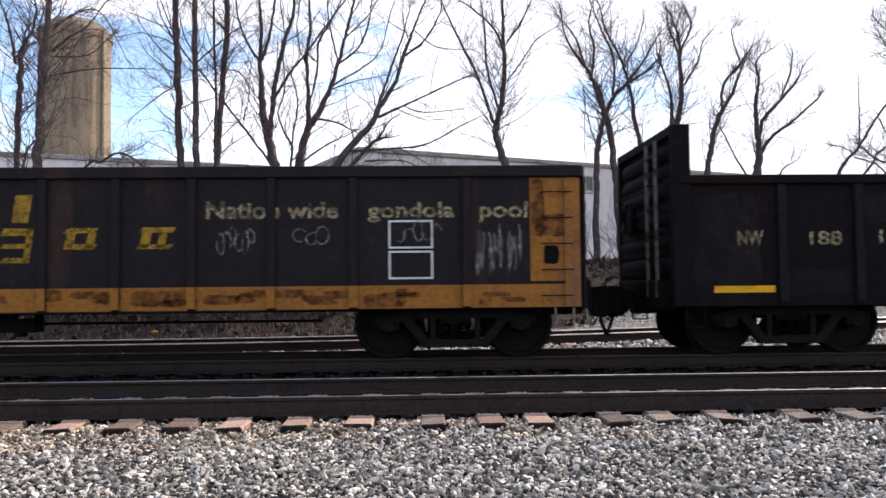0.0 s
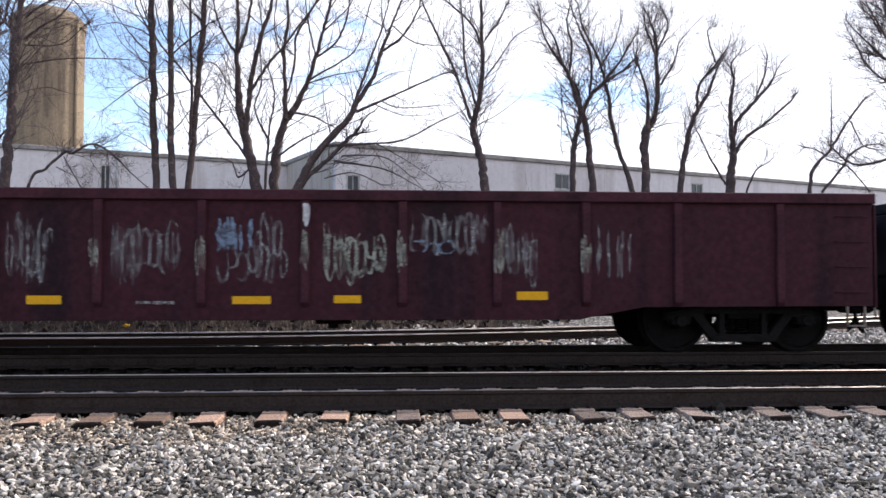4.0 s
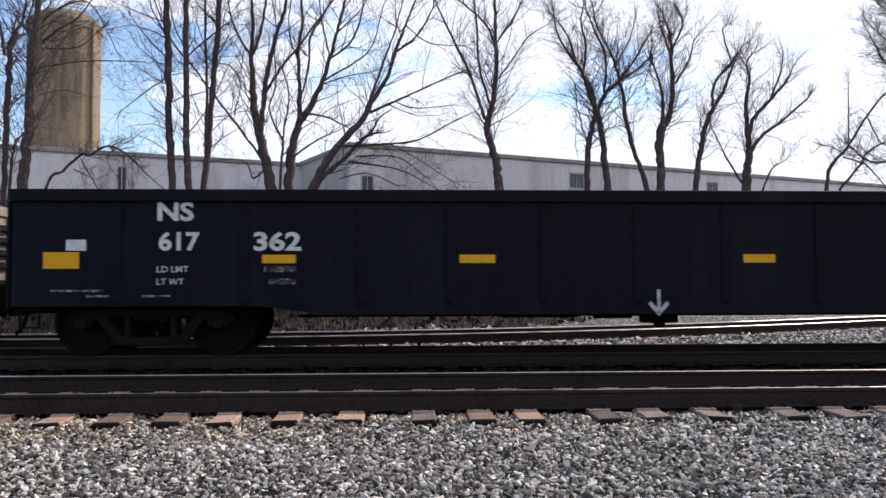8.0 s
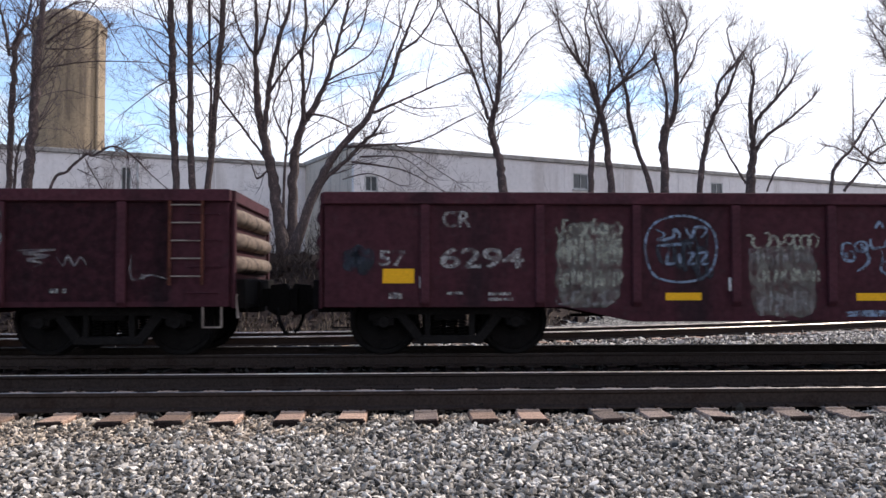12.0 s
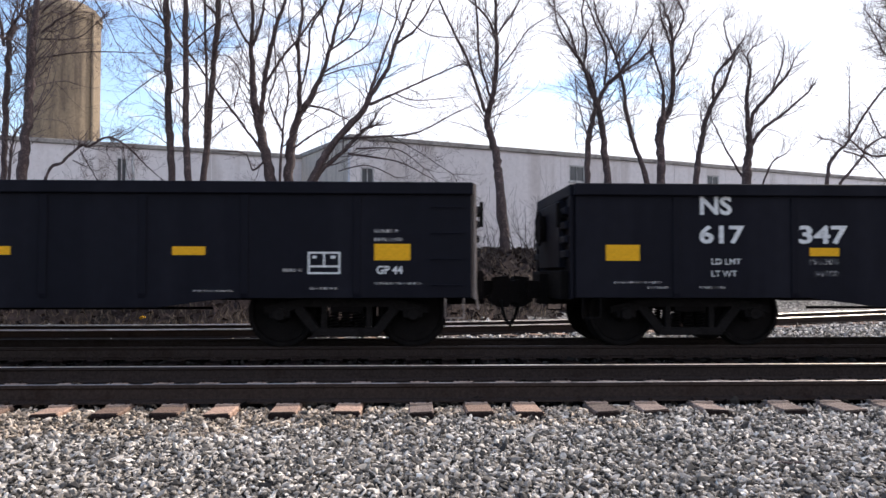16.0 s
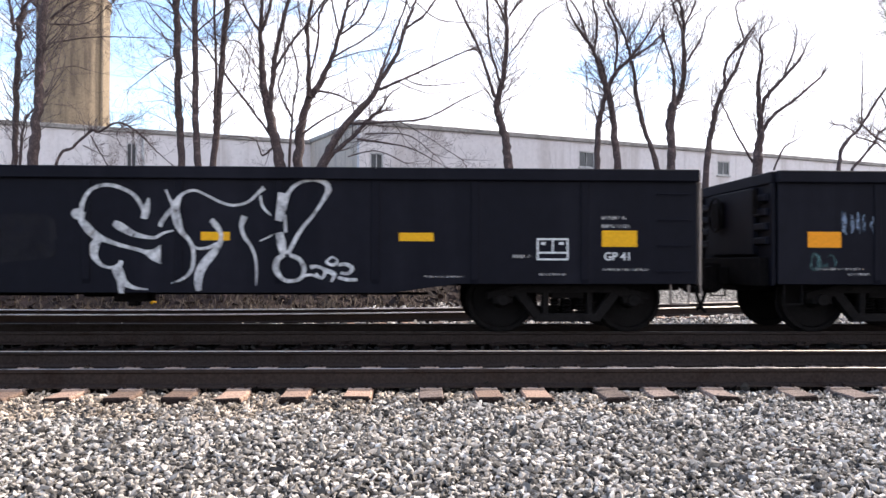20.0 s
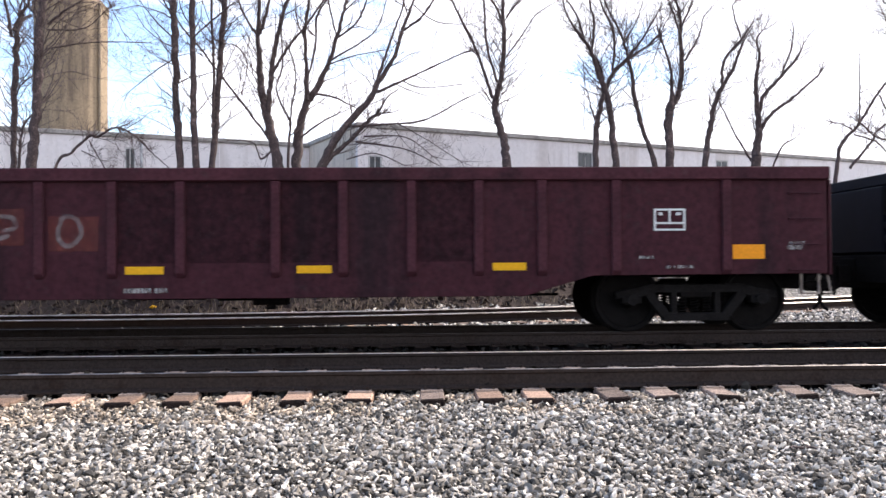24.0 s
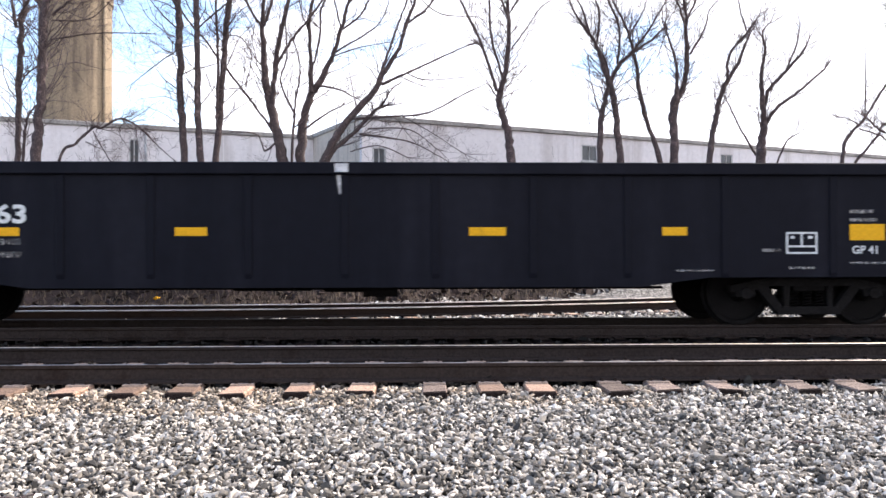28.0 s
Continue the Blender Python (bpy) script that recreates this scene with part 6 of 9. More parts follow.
plate('paper_label', car_6, -2.54, -2.43, 0.86, 1.04, M_WHITE, 'white paper label')
sprayed(car_6, [
    ([(-3.19, 1.86), (-2.90, 1.80), (-2.72, 1.61), (-2.72, 1.28), (-2.87, 1.05), (-3.19, 0.98), (-3.51, 1.05), (-3.63, 1.25), (-3.65, 1.54), (-3.51, 1.77)], 0.032, True),
    ([(-3.51, 1.68), (-3.40, 1.61), (-3.49, 1.54), (-3.29, 1.57), (-3.26, 1.68), (-3.19, 1.61), (-3.22, 1.54)], 0.032, False),
    ([(-3.51, 1.46), (-3.22, 1.48), (-3.01, 1.50)], 0.032, False),
    ([(-3.12, 1.71), (-3.04, 1.57), (-2.97, 1.71), (-2.83, 1.68), (-2.90, 1.57)], 0.032, False),
    ([(-3.35, 1.37), (-3.37, 1.23), (-3.26, 1.23)], 0.032, False),
    ([(-3.21, 1.36), (-3.19, 1.23)], 0.032, False),
    ([(-3.10, 1.36), (-3.01, 1.36), (-3.08, 1.23), (-2.97, 1.23)], 0.032, False),
    ([(-2.94, 1.36), (-2.83, 1.37), (-2.90, 1.23), (-2.81, 1.23)], 0.032, False),
], M_SPRAY_BLUE)
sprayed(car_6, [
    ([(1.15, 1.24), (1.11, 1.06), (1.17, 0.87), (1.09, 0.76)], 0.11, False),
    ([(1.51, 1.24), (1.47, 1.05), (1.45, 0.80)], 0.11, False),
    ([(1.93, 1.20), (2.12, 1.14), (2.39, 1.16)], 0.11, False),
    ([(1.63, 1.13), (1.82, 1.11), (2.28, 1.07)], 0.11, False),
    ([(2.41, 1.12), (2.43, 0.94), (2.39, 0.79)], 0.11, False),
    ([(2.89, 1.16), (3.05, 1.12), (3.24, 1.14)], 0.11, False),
], M_SHADE_AND_SPRAY)
sprayed(car_6, [
    ([(-0.87, 1.49), (-0.95, 1.50), (-1.00, 1.43), (-0.98, 1.30), (-0.91, 1.26), (-0.84, 1.28), (-0.84, 1.38), (-0.91, 1.39)], 0.034, False),
    ([(-0.76, 1.52), (-0.82, 1.47), (-0.79, 1.40), (-0.71, 1.39), (-0.66, 1.45), (-0.69, 1.51), (-0.76, 1.52)], 0.034, False),
    ([(-0.63, 1.47), (-0.66, 1.38), (-0.63, 1.28), (-0.69, 1.19), (-0.80, 1.12)], 0.034, False),
    ([(-0.61, 1.56), (-0.58, 1.43), (-0.41, 1.45)], 0.034, False),
    ([(-0.41, 1.45), (-0.39, 1.52), (-0.32, 1.56), (-0.26, 1.50), (-0.30, 1.45), (-0.37, 1.43)], 0.034, False),
    ([(-0.28, 1.52), (-0.22, 1.65), (-0.26, 1.69)], 0.034, False),
    ([(-0.24, 1.43), (-0.19, 1.37), (-0.14, 1.41), (-0.19, 1.44)], 0.034, False),
    ([(-0.45, 1.40), (-0.45, 1.26), (-0.47, 1.14), (-0.39, 1.08), (-0.33, 1.02), (-0.24, 0.88), (-0.17, 0.99), (-0.07, 1.15), (-0.13, 1.23), (-0.30, 1.25), (-0.43, 1.25)], 0.034, False),
    ([(-0.41, 1.18), (-0.28, 1.17), (-0.11, 1.18)], 0.034, False),
    ([(-0.35, 1.15), (-0.35, 1.08)], 0.034, False),
    ([(-0.26, 1.16), (-0.24, 1.06)], 0.034, False),
    ([(-0.54, 1.69), (-0.48, 1.78), (-0.43, 1.69)], 0.034, False),
    ([(-0.97, 0.57), (-0.56, 0.58), (-0.17, 0.56)], 0.034, False),
    ([(-0.97, 0.53), (-0.56, 0.54), (-0.17, 0.52)], 0.034, False),
    ([(-0.96, 1.38), (-0.92, 1.30)], 0.034, False),
    ([(-0.74, 1.49), (-0.71, 1.42)], 0.034, False),
], M_SPRAY_BLUE)
sprayed(car_6, [
    ([(0.62, 1.56), (0.65, 1.47), (0.72, 1.44), (0.81, 1.48), (0.83, 1.57)], 0.032, False),
    ([(0.71, 1.57), (0.73, 1.53)], 0.032, False),
    ([(0.51, 0.95), (0.38, 0.88), (0.27, 0.93), (0.24, 1.10), (0.38, 1.11), (0.49, 1.28), (0.68, 1.38), (0.83, 1.33), (0.90, 1.17), (0.90, 0.91)], 0.032, False),
    ([(0.51, 0.93), (0.50, 1.09), (0.56, 1.21), (0.66, 1.20), (0.67, 1.06), (0.66, 0.93)], 0.032, False),
    ([(0.70, 1.06), (0.70, 0.93)], 0.032, False),
    ([(0.70, 0.99), (0.75, 1.01), (0.77, 0.93)], 0.032, False),
    ([(0.87, 1.35), (0.92, 1.36), (1.00, 1.28), (1.24, 1.31)], 0.032, False),
    ([(1.04, 1.20), (1.13, 1.24)], 0.032, False),
    ([(1.02, 1.07), (1.15, 1.09), (1.17, 1.02), (1.04, 0.91)], 0.032, False),
    ([(0.49, 0.76), (0.60, 0.54), (0.75, 0.74)], 0.032, False),
    ([(0.81, 0.80), (0.94, 0.56), (1.05, 0.80), (1.13, 0.65)], 0.032, False),
    ([(1.30, 1.30), (1.36, 1.33), (1.45, 1.33), (1.42, 1.20), (1.36, 1.02)], 0.032, False),
    ([(1.30, 0.67), (1.36, 0.76), (1.40, 0.91)], 0.032, False),
    ([(1.45, 1.31), (1.55, 1.35), (1.74, 1.33), (1.85, 1.29), (1.91, 1.16), (1.74, 1.05), (1.55, 1.04)], 0.032, False),
    ([(1.55, 0.94), (1.66, 0.87), (1.64, 0.72), (1.49, 0.55)], 0.032, False),
    ([(1.66, 0.63), (1.82, 0.65), (1.91, 0.87)], 0.032, False),
    ([(1.95, 1.29), (2.07, 1.33), (2.32, 1.29), (2.43, 1.31)], 0.032, False),
    ([(2.01, 0.87), (2.03, 0.57)], 0.032, False),
    ([(2.16, 0.88), (2.22, 0.57)], 0.032, False),
    ([(1.97, 0.98), (2.28, 1.00)], 0.032, False),
    ([(2.51, 0.98), (2.47, 1.12), (2.51, 1.27), (2.68, 1.32), (2.76, 1.23), (2.76, 1.09), (2.68, 0.96), (2.59, 0.90)], 0.032, False),
    ([(2.82, 1.12), (2.89, 1.23), (3.13, 1.33), (3.26, 1.31)], 0.032, False),
    ([(2.64, 0.64), (2.68, 0.75), (2.86, 0.79)], 0.032, False),
    ([(1.63, 1.20), (1.76, 1.19)], 0.032, False),
    ([(3.15, 1.08), (3.19, 0.96)], 0.032, False),
], M_SPRAY_PALE)
sprayed(car_6, [
    ([(2.53, 1.09), (2.57, 0.92)], 0.07, False),
], M_SPRAY_PALE)
blotch('graffiti_wash', car_6, -4.86, -3.95, 0.63, 1.77, M_SPRAY_WASH, 60, 'thin grey-green paint under the graffiti')
blotch('graffiti_wash', car_6, -2.27, -1.34, 0.51, 1.48, M_SPRAY_WASH, 61, 'thin grey-green paint under the graffiti')
scrawl(car_6, -4.84, -3.98, 1.58, 1.80, M_SPRAY_OLIVE, 73, n=9, width=0.035)
scrawl(car_6, -4.84, -3.96, 1.18, 1.65, M_SPRAY_OLIVE, 74, n=24, width=0.032, loops=False)
scrawl(car_6, -4.86, -3.95, 0.89, 1.16, M_SPRAY_OLIVE, 75, n=22, width=0.026, loops=False)
scrawl(car_6, -4.83, -4.00, 0.64, 0.86, M_SPRAY_PALE, 76, n=8, width=0.03)
scrawl(car_6, -2.31, -1.34, 1.41, 1.64, M_SPRAY_OLIVE, 77, n=9, width=0.03)
scrawl(car_6, -2.27, -1.38, 1.20, 1.44, M_SPRAY_PALE, 78, n=22, width=0.026, loops=False)
scrawl(car_6, -2.14, -1.32, 0.96, 1.17, M_SPRAY_OLIVE, 79, n=18, width=0.03, loops=False)
scrawl(car_6, -2.16, -1.43, 0.51, 0.90, M_SPRAY_PALE, 83, n=14, width=0.04, loops=False)
scrawl(car_6, -3.46, -2.74, 1.00, 1.66, M_SPRAY_DARK, 84, n=7, width=0.05)
scrawl(car_6, -7.60, -7.28, 1.10, 1.42, M_SPRAY_DARK, 80, n=5, width=0.10)
small_print(car_6, -6.28, -6.08, 0.82, 0.86)
small_print(car_6, -5.74, -5.44, 0.81, 0.85)
small_print(car_6, -5.74, -5.41, 0.74, 0.78)
small_print(car_6, -7.04, -6.87, 0.77, 0.85)
# wagon 7
sprayed(car_7, [
    ([(-3.57, 1.67), (-3.43, 1.48), (-3.47, 1.24)], 0.05, False),
    ([(-3.59, 1.64), (-3.34, 1.53), (-3.11, 1.57)], 0.05, False),
    ([(-3.52, 1.43), (-3.27, 1.46), (-3.04, 1.53)], 0.05, False),
    ([(-3.44, 1.24), (-3.08, 1.16), (-2.81, 0.97)], 0.05, False),
    ([(-3.48, 1.33), (-3.25, 1.40), (-3.09, 1.37)], 0.05, False),
    ([(-3.30, 1.22), (-3.33, 1.00)], 0.05, False),
    ([(-3.41, 1.66), (-3.19, 1.44), (-3.23, 1.22)], 0.05, False),
], M_SPRAY_HAZE)
sprayed(car_7, [
    ([(-0.82, 1.33), (-0.64, 1.44), (-0.40, 1.39)], 0.045, False),
    ([(-0.77, 1.44), (-0.46, 1.53)], 0.045, False),
    ([(-0.71, 1.26), (-0.38, 1.31)], 0.045, False),
    ([(-0.60, 1.52), (-0.66, 1.22)], 0.045, False),
], M_SPRAY_HAZE)
brushed(car_7, [
    [(-2.41, 0.76, 0.018), (-2.18, 0.75, 0.033), (-1.89, 0.73, 0.041), (-1.60, 0.72, 0.041)],
    [(-1.99, 0.70, 0.041), (-1.99, 0.48, 0.041)],
    [(-1.86, 0.70, 0.041), (-1.86, 0.48, 0.041)],
    [(0.14, 0.74, 0.041), (0.29, 0.74, 0.055), (0.44, 0.72, 0.033)],
    [(0.44, 0.72, 0.018), (0.47, 0.57, 0.018)],
    [(-0.86, 1.28, 0.070), (-0.75, 1.36, 0.100), (-0.77, 1.40, 0.055)],
    [(-0.69, 1.47, 0.055), (-0.53, 1.45, 0.114), (-0.48, 1.36, 0.070), (-0.36, 1.28, 0.063)],
    [(-0.58, 1.52, 0.041), (-0.48, 1.53, 0.048)],
], M_SPRAY_PALE, "faded white marks")
arrow(car_7, -0.70, 0.51, 0.73, M_SPRAY_WHITE)
# wagon 9
brushed(car_9, [
    [(0.86, 1.78, 0.026), (0.83, 1.62, 0.092), (0.80, 1.51, 0.078)],
    [(0.81, 1.61, 0.055), (0.67, 1.82, 0.048), (0.44, 1.93, 0.048), (0.26, 1.94, 0.048), (0.12, 1.87, 0.048), (0.03, 1.71, 0.055), (0.01, 1.52, 0.070), (0.07, 1.42, 0.107), (0.18, 1.30, 0.107), (0.33, 1.23, 0.063), (0.50, 1.17, 0.048), (0.70, 1.12, 0.048), (0.83, 1.08, 0.063), (0.93, 1.05, 0.159), (1.02, 1.05, 0.247)],
    [(0.06, 1.55, 0.070), (-0.04, 1.57, 0.144), (-0.11, 1.60, 0.070)],
    [(0.42, 1.46, 0.070), (0.50, 1.41, 0.107), (0.66, 1.32, 0.078), (0.81, 1.28, 0.048), (0.95, 1.27, 0.041), (1.06, 1.33, 0.033), (1.19, 1.36, 0.018)],
], M_SPRAY_WHITE, "large white graffiti lettering")
brushed(car_9, [
    [(0.22, 1.24, 0.100), (0.17, 1.13, 0.122), (0.18, 1.02, 0.085), (0.26, 0.92, 0.048), (0.38, 0.88, 0.033), (0.49, 0.91, 0.063), (0.52, 0.97, 0.055)],
    [(0.46, 0.88, 0.129), (0.51, 0.76, 0.129), (0.57, 0.68, 0.085), (0.69, 0.62, 0.041), (0.86, 0.60, 0.018)],
    [(0.50, 0.80, 0.085), (0.52, 0.65, 0.085), (0.52, 0.55, 0.055)],
    [(1.08, 1.89, 0.018), (1.13, 1.77, 0.033), (1.19, 1.64, 0.055)],
    [(1.01, 1.41, 0.055), (1.04, 1.49, 0.055), (1.13, 1.61, 0.055), (1.20, 1.68, 0.033)],
    [(1.26, 1.80, 0.055), (1.21, 1.64, 0.100), (1.24, 1.46, 0.107), (1.30, 1.33, 0.063), (1.38, 1.24, 0.048), (1.43, 1.13, 0.048), (1.44, 0.98, 0.048), (1.41, 0.84, 0.048), (1.31, 0.74, 0.033), (1.16, 0.68, 0.018)],
], M_SPRAY_WHITE, "large white graffiti lettering")
brushed(car_9, [
    [(1.19, 1.71, 0.055), (1.31, 1.84, 0.041), (1.45, 1.88, 0.033), (1.60, 1.82, 0.033), (1.78, 1.73, 0.033), (1.96, 1.69, 0.033), (2.14, 1.74, 0.033), (2.25, 1.84, 0.041), (2.34, 1.92, 0.063)],
    [(2.29, 1.82, 0.026), (2.32, 1.68, 0.033), (2.43, 1.56, 0.018)],
    [(1.66, 1.50, 0.070), (1.74, 1.41, 0.070), (1.79, 1.31, 0.048), (1.77, 1.19, 0.070), (1.69, 1.07, 0.100), (1.59, 0.95, 0.114), (1.52, 0.82, 0.114), (1.50, 0.69, 0.100), (1.51, 0.58, 0.063)],
    [(1.39, 1.20, 0.041), (1.49, 1.13, 0.033), (1.62, 1.14, 0.041), (1.75, 1.20, 0.041)],
    [(2.09, 1.55, 0.085), (2.05, 1.42, 0.055), (2.09, 1.28, 0.048), (2.17, 1.17, 0.041), (2.23, 1.02, 0.033), (2.25, 0.80, 0.026), (2.24, 0.65, 0.011)],
], M_SPRAY_WHITE, "large white graffiti lettering")
brushed(car_9, [
    [(2.29, 1.23, 0.018), (2.40, 1.28, 0.018), (2.46, 1.32, 0.011)],
    [(2.60, 1.85, 0.151), (2.57, 1.68, 0.129), (2.53, 1.49, 0.100)],
    [(2.61, 1.57, 0.033), (2.62, 1.34, 0.041)],
    [(2.54, 1.34, 0.100), (2.57, 1.19, 0.114), (2.60, 1.05, 0.070)],
    [(2.61, 1.78, 0.055), (2.72, 1.94, 0.048), (2.90, 2.02, 0.041), (3.09, 2.01, 0.063), (3.17, 1.91, 0.078), (3.09, 1.74, 0.048), (2.96, 1.55, 0.041), (2.83, 1.39, 0.048), (2.74, 1.24, 0.055), (2.65, 1.06, 0.055)],
    [(2.67, 1.05, 0.048), (2.79, 1.00, 0.055), (2.86, 0.88, 0.055), (2.82, 0.75, 0.048), (2.68, 0.71, 0.048), (2.57, 0.75, 0.055), (2.50, 0.87, 0.078), (2.52, 0.99, 0.070), (2.61, 1.05, 0.055)],
], M_SPRAY_WHITE, "large white graffiti lettering")
brushed(car_9, [
    [(2.84, 0.78, 0.041), (2.96, 0.79, 0.033), (3.06, 0.75, 0.026)],
    [(2.94, 0.89, 0.055), (3.03, 0.90, 0.041), (3.13, 0.85, 0.048), (3.09, 0.75, 0.041), (3.01, 0.81, 0.033)],
    [(3.22, 1.03, 0.026), (3.15, 0.96, 0.033), (3.24, 0.92, 0.041), (3.29, 0.98, 0.026), (3.22, 1.03, 0.026)],
    [(3.11, 0.86, 0.063), (3.25, 0.80, 0.055), (3.21, 0.70, 0.026)],
    [(3.30, 0.92, 0.041), (3.40, 0.93, 0.048), (3.48, 0.88, 0.055), (3.43, 0.81, 0.041), (3.33, 0.82, 0.041)],
    [(3.30, 0.76, 0.041), (3.42, 0.73, 0.048), (3.55, 0.73, 0.041)],
], M_SPRAY_WHITE, "large white graffiti lettering")
scrawl(car_9, -3.68, -3.05, 1.31, 1.75, M_SPRAY_PALE, 91, n=5, width=0.03)
scrawl(car_9, -2.51, -2.11, 1.56, 1.66, M_SPRAY_PALE, 92, n=2, width=0.03)
blotch('dusty_patch', car_9, -1.19, -0.30, 0.95, 1.60, M_DUST, 93, 'pale dusty smear')
# wagon 10
brushed(car_10, [
    [(-3.28, 1.80, 0.030), (-3.40, 1.85, 0.030), (-3.53, 1.84, 0.030), (-3.63, 1.77, 0.030), (-3.68, 1.62, 0.030), (-3.67, 1.49, 0.030), (-3.61, 1.39, 0.030), (-3.52, 1.36, 0.030), (-3.59, 1.31, 0.030), (-3.59, 1.25, 0.030), (-3.49, 1.18, 0.030), (-3.39, 1.17, 0.030), (-3.30, 1.25, 0.030), (-3.27, 1.40, 0.030), (-3.28, 1.53, 0.030), (-3.35, 1.64, 0.030), (-3.46, 1.67, 0.030), (-3.56, 1.61, 0.030), (-3.61, 1.49, 0.030)],
], M_SPRAY_BLUE, "pale blue graffiti letters")
brushed(car_10, [
    [(-3.36, 1.65, 0.030), (-3.39, 1.75, 0.030), (-3.28, 1.82, 0.030), (-3.10, 1.84, 0.030), (-2.97, 1.79, 0.030), (-2.90, 1.69, 0.030), (-2.93, 1.60, 0.030), (-3.06, 1.53, 0.030), (-3.15, 1.49, 0.030), (-3.06, 1.44, 0.030), (-3.01, 1.34, 0.030), (-3.03, 1.22, 0.030), (-3.12, 1.18, 0.030), (-3.22, 1.20, 0.030)],
    [(-3.13, 1.18, 0.030), (-3.04, 1.11, 0.030), (-3.03, 1.00, 0.030), (-3.08, 0.89, 0.030), (-3.19, 0.81, 0.030), (-3.32, 0.85, 0.030), (-3.50, 0.83, 0.030)],
    [(-3.21, 1.71, 0.041), (-3.22, 1.56, 0.055), (-3.22, 1.31, 0.033)],
    [(-3.37, 1.07, 0.048), (-3.36, 0.95, 0.055), (-3.34, 0.86, 0.041)],
    [(-3.59, 1.26, 0.018), (-3.65, 1.11, 0.018), (-3.62, 0.94, 0.018), (-3.52, 0.83, 0.018)],
], M_SPRAY_BLUE, "pale blue graffiti letters")
brushed(car_10, [
    [(-0.89, 1.37, 0.033), (-0.95, 1.49, 0.033), (-0.90, 1.66, 0.033), (-0.76, 1.75, 0.033), (-0.57, 1.76, 0.033), (-0.39, 1.71, 0.033), (-0.27, 1.61, 0.033), (-0.22, 1.52, 0.033), (-0.29, 1.44, 0.033), (-0.41, 1.41, 0.033), (-0.55, 1.41, 0.033), (-0.66, 1.33, 0.033)],
    [(-0.88, 1.40, 0.033), (-0.85, 1.59, 0.048), (-0.78, 1.72, 0.033)],
    [(-0.83, 1.34, 0.048), (-0.77, 1.53, 0.070), (-0.71, 1.68, 0.055)],
    [(-0.73, 1.38, 0.026), (-0.66, 1.59, 0.033), (-0.63, 1.70, 0.026)],
    [(-0.63, 1.44, 0.048), (-0.54, 1.64, 0.055)],
    [(-0.49, 1.47, 0.041), (-0.39, 1.64, 0.048)],
    [(-0.38, 1.47, 0.033), (-0.30, 1.57, 0.033)],
], M_SPRAY_BLUE, "pale blue graffiti letters")
brushed(car_10, [
    [(-0.63, 1.26, 0.030), (-0.57, 1.36, 0.030), (-0.43, 1.41, 0.030), (-0.30, 1.34, 0.030), (-0.26, 1.23, 0.030), (-0.32, 1.11, 0.030), (-0.44, 1.07, 0.030), (-0.57, 1.11, 0.030), (-0.63, 1.25, 0.030)],
    [(-0.54, 1.20, 0.041), (-0.48, 1.29, 0.048), (-0.41, 1.27, 0.033), (-0.45, 1.20, 0.033)],
    [(0.23, 1.71, 0.026), (0.58, 1.72, 0.033)],
    [(0.28, 1.68, 0.030), (0.35, 1.57, 0.030), (0.34, 1.45, 0.030), (0.26, 1.30, 0.030), (0.23, 1.11, 0.030), (0.25, 0.93, 0.030), (0.35, 0.80, 0.030), (0.51, 0.78, 0.030), (0.61, 0.88, 0.030), (0.65, 1.07, 0.030), (0.69, 1.26, 0.030), (0.73, 1.52, 0.030)],
], M_SPRAY_BLUE, "pale blue graffiti letters")
brushed(car_10, [
    [(0.54, 1.54, 0.033), (0.42, 1.47, 0.033), (0.36, 1.33, 0.033), (0.41, 1.17, 0.033), (0.54, 1.12, 0.033), (0.66, 1.21, 0.033), (0.70, 1.35, 0.033), (0.64, 1.49, 0.033), (0.54, 1.54, 0.033)],
    [(0.54, 1.44, 0.033), (0.45, 1.36, 0.033), (0.49, 1.25, 0.033), (0.59, 1.25, 0.033), (0.62, 1.35, 0.033), (0.56, 1.43, 0.033)],
    [(0.77, 1.75, 0.041), (0.76, 1.37, 0.055), (0.76, 1.07, 0.055), (0.73, 0.83, 0.041)],
    [(0.79, 1.74, 0.026), (0.92, 1.77, 0.026), (1.06, 1.71, 0.026), (1.13, 1.54, 0.026), (1.12, 1.36, 0.026), (1.06, 1.19, 0.026), (0.93, 1.12, 0.026), (0.81, 1.18, 0.026)],
], M_SPRAY_BLUE, "pale blue graffiti letters")
brushed(car_10, [
    [(0.80, 1.37, 0.026), (0.86, 1.51, 0.026), (0.98, 1.52, 0.026), (1.04, 1.41, 0.026), (0.99, 1.29, 0.026), (0.88, 1.27, 0.026), (0.84, 1.34, 0.026), (0.92, 1.39, 0.026)],
    [(2.74, 1.64, 0.027), (2.71, 1.76, 0.027), (2.79, 1.84, 0.027), (2.91, 1.84, 0.027), (2.97, 1.75, 0.027), (2.87, 1.67, 0.027), (2.74, 1.64, 0.027), (2.70, 1.47, 0.027), (2.76, 1.34, 0.027), (2.87, 1.29, 0.027), (2.78, 1.20, 0.027), (2.73, 1.02, 0.027), (2.76, 0.83, 0.027), (2.85, 0.72, 0.027), (2.95, 0.75, 0.027), (3.02, 0.90, 0.027), (2.97, 1.01, 0.027)],
], M_SPRAY_BLUE, "pale blue graffiti letters")
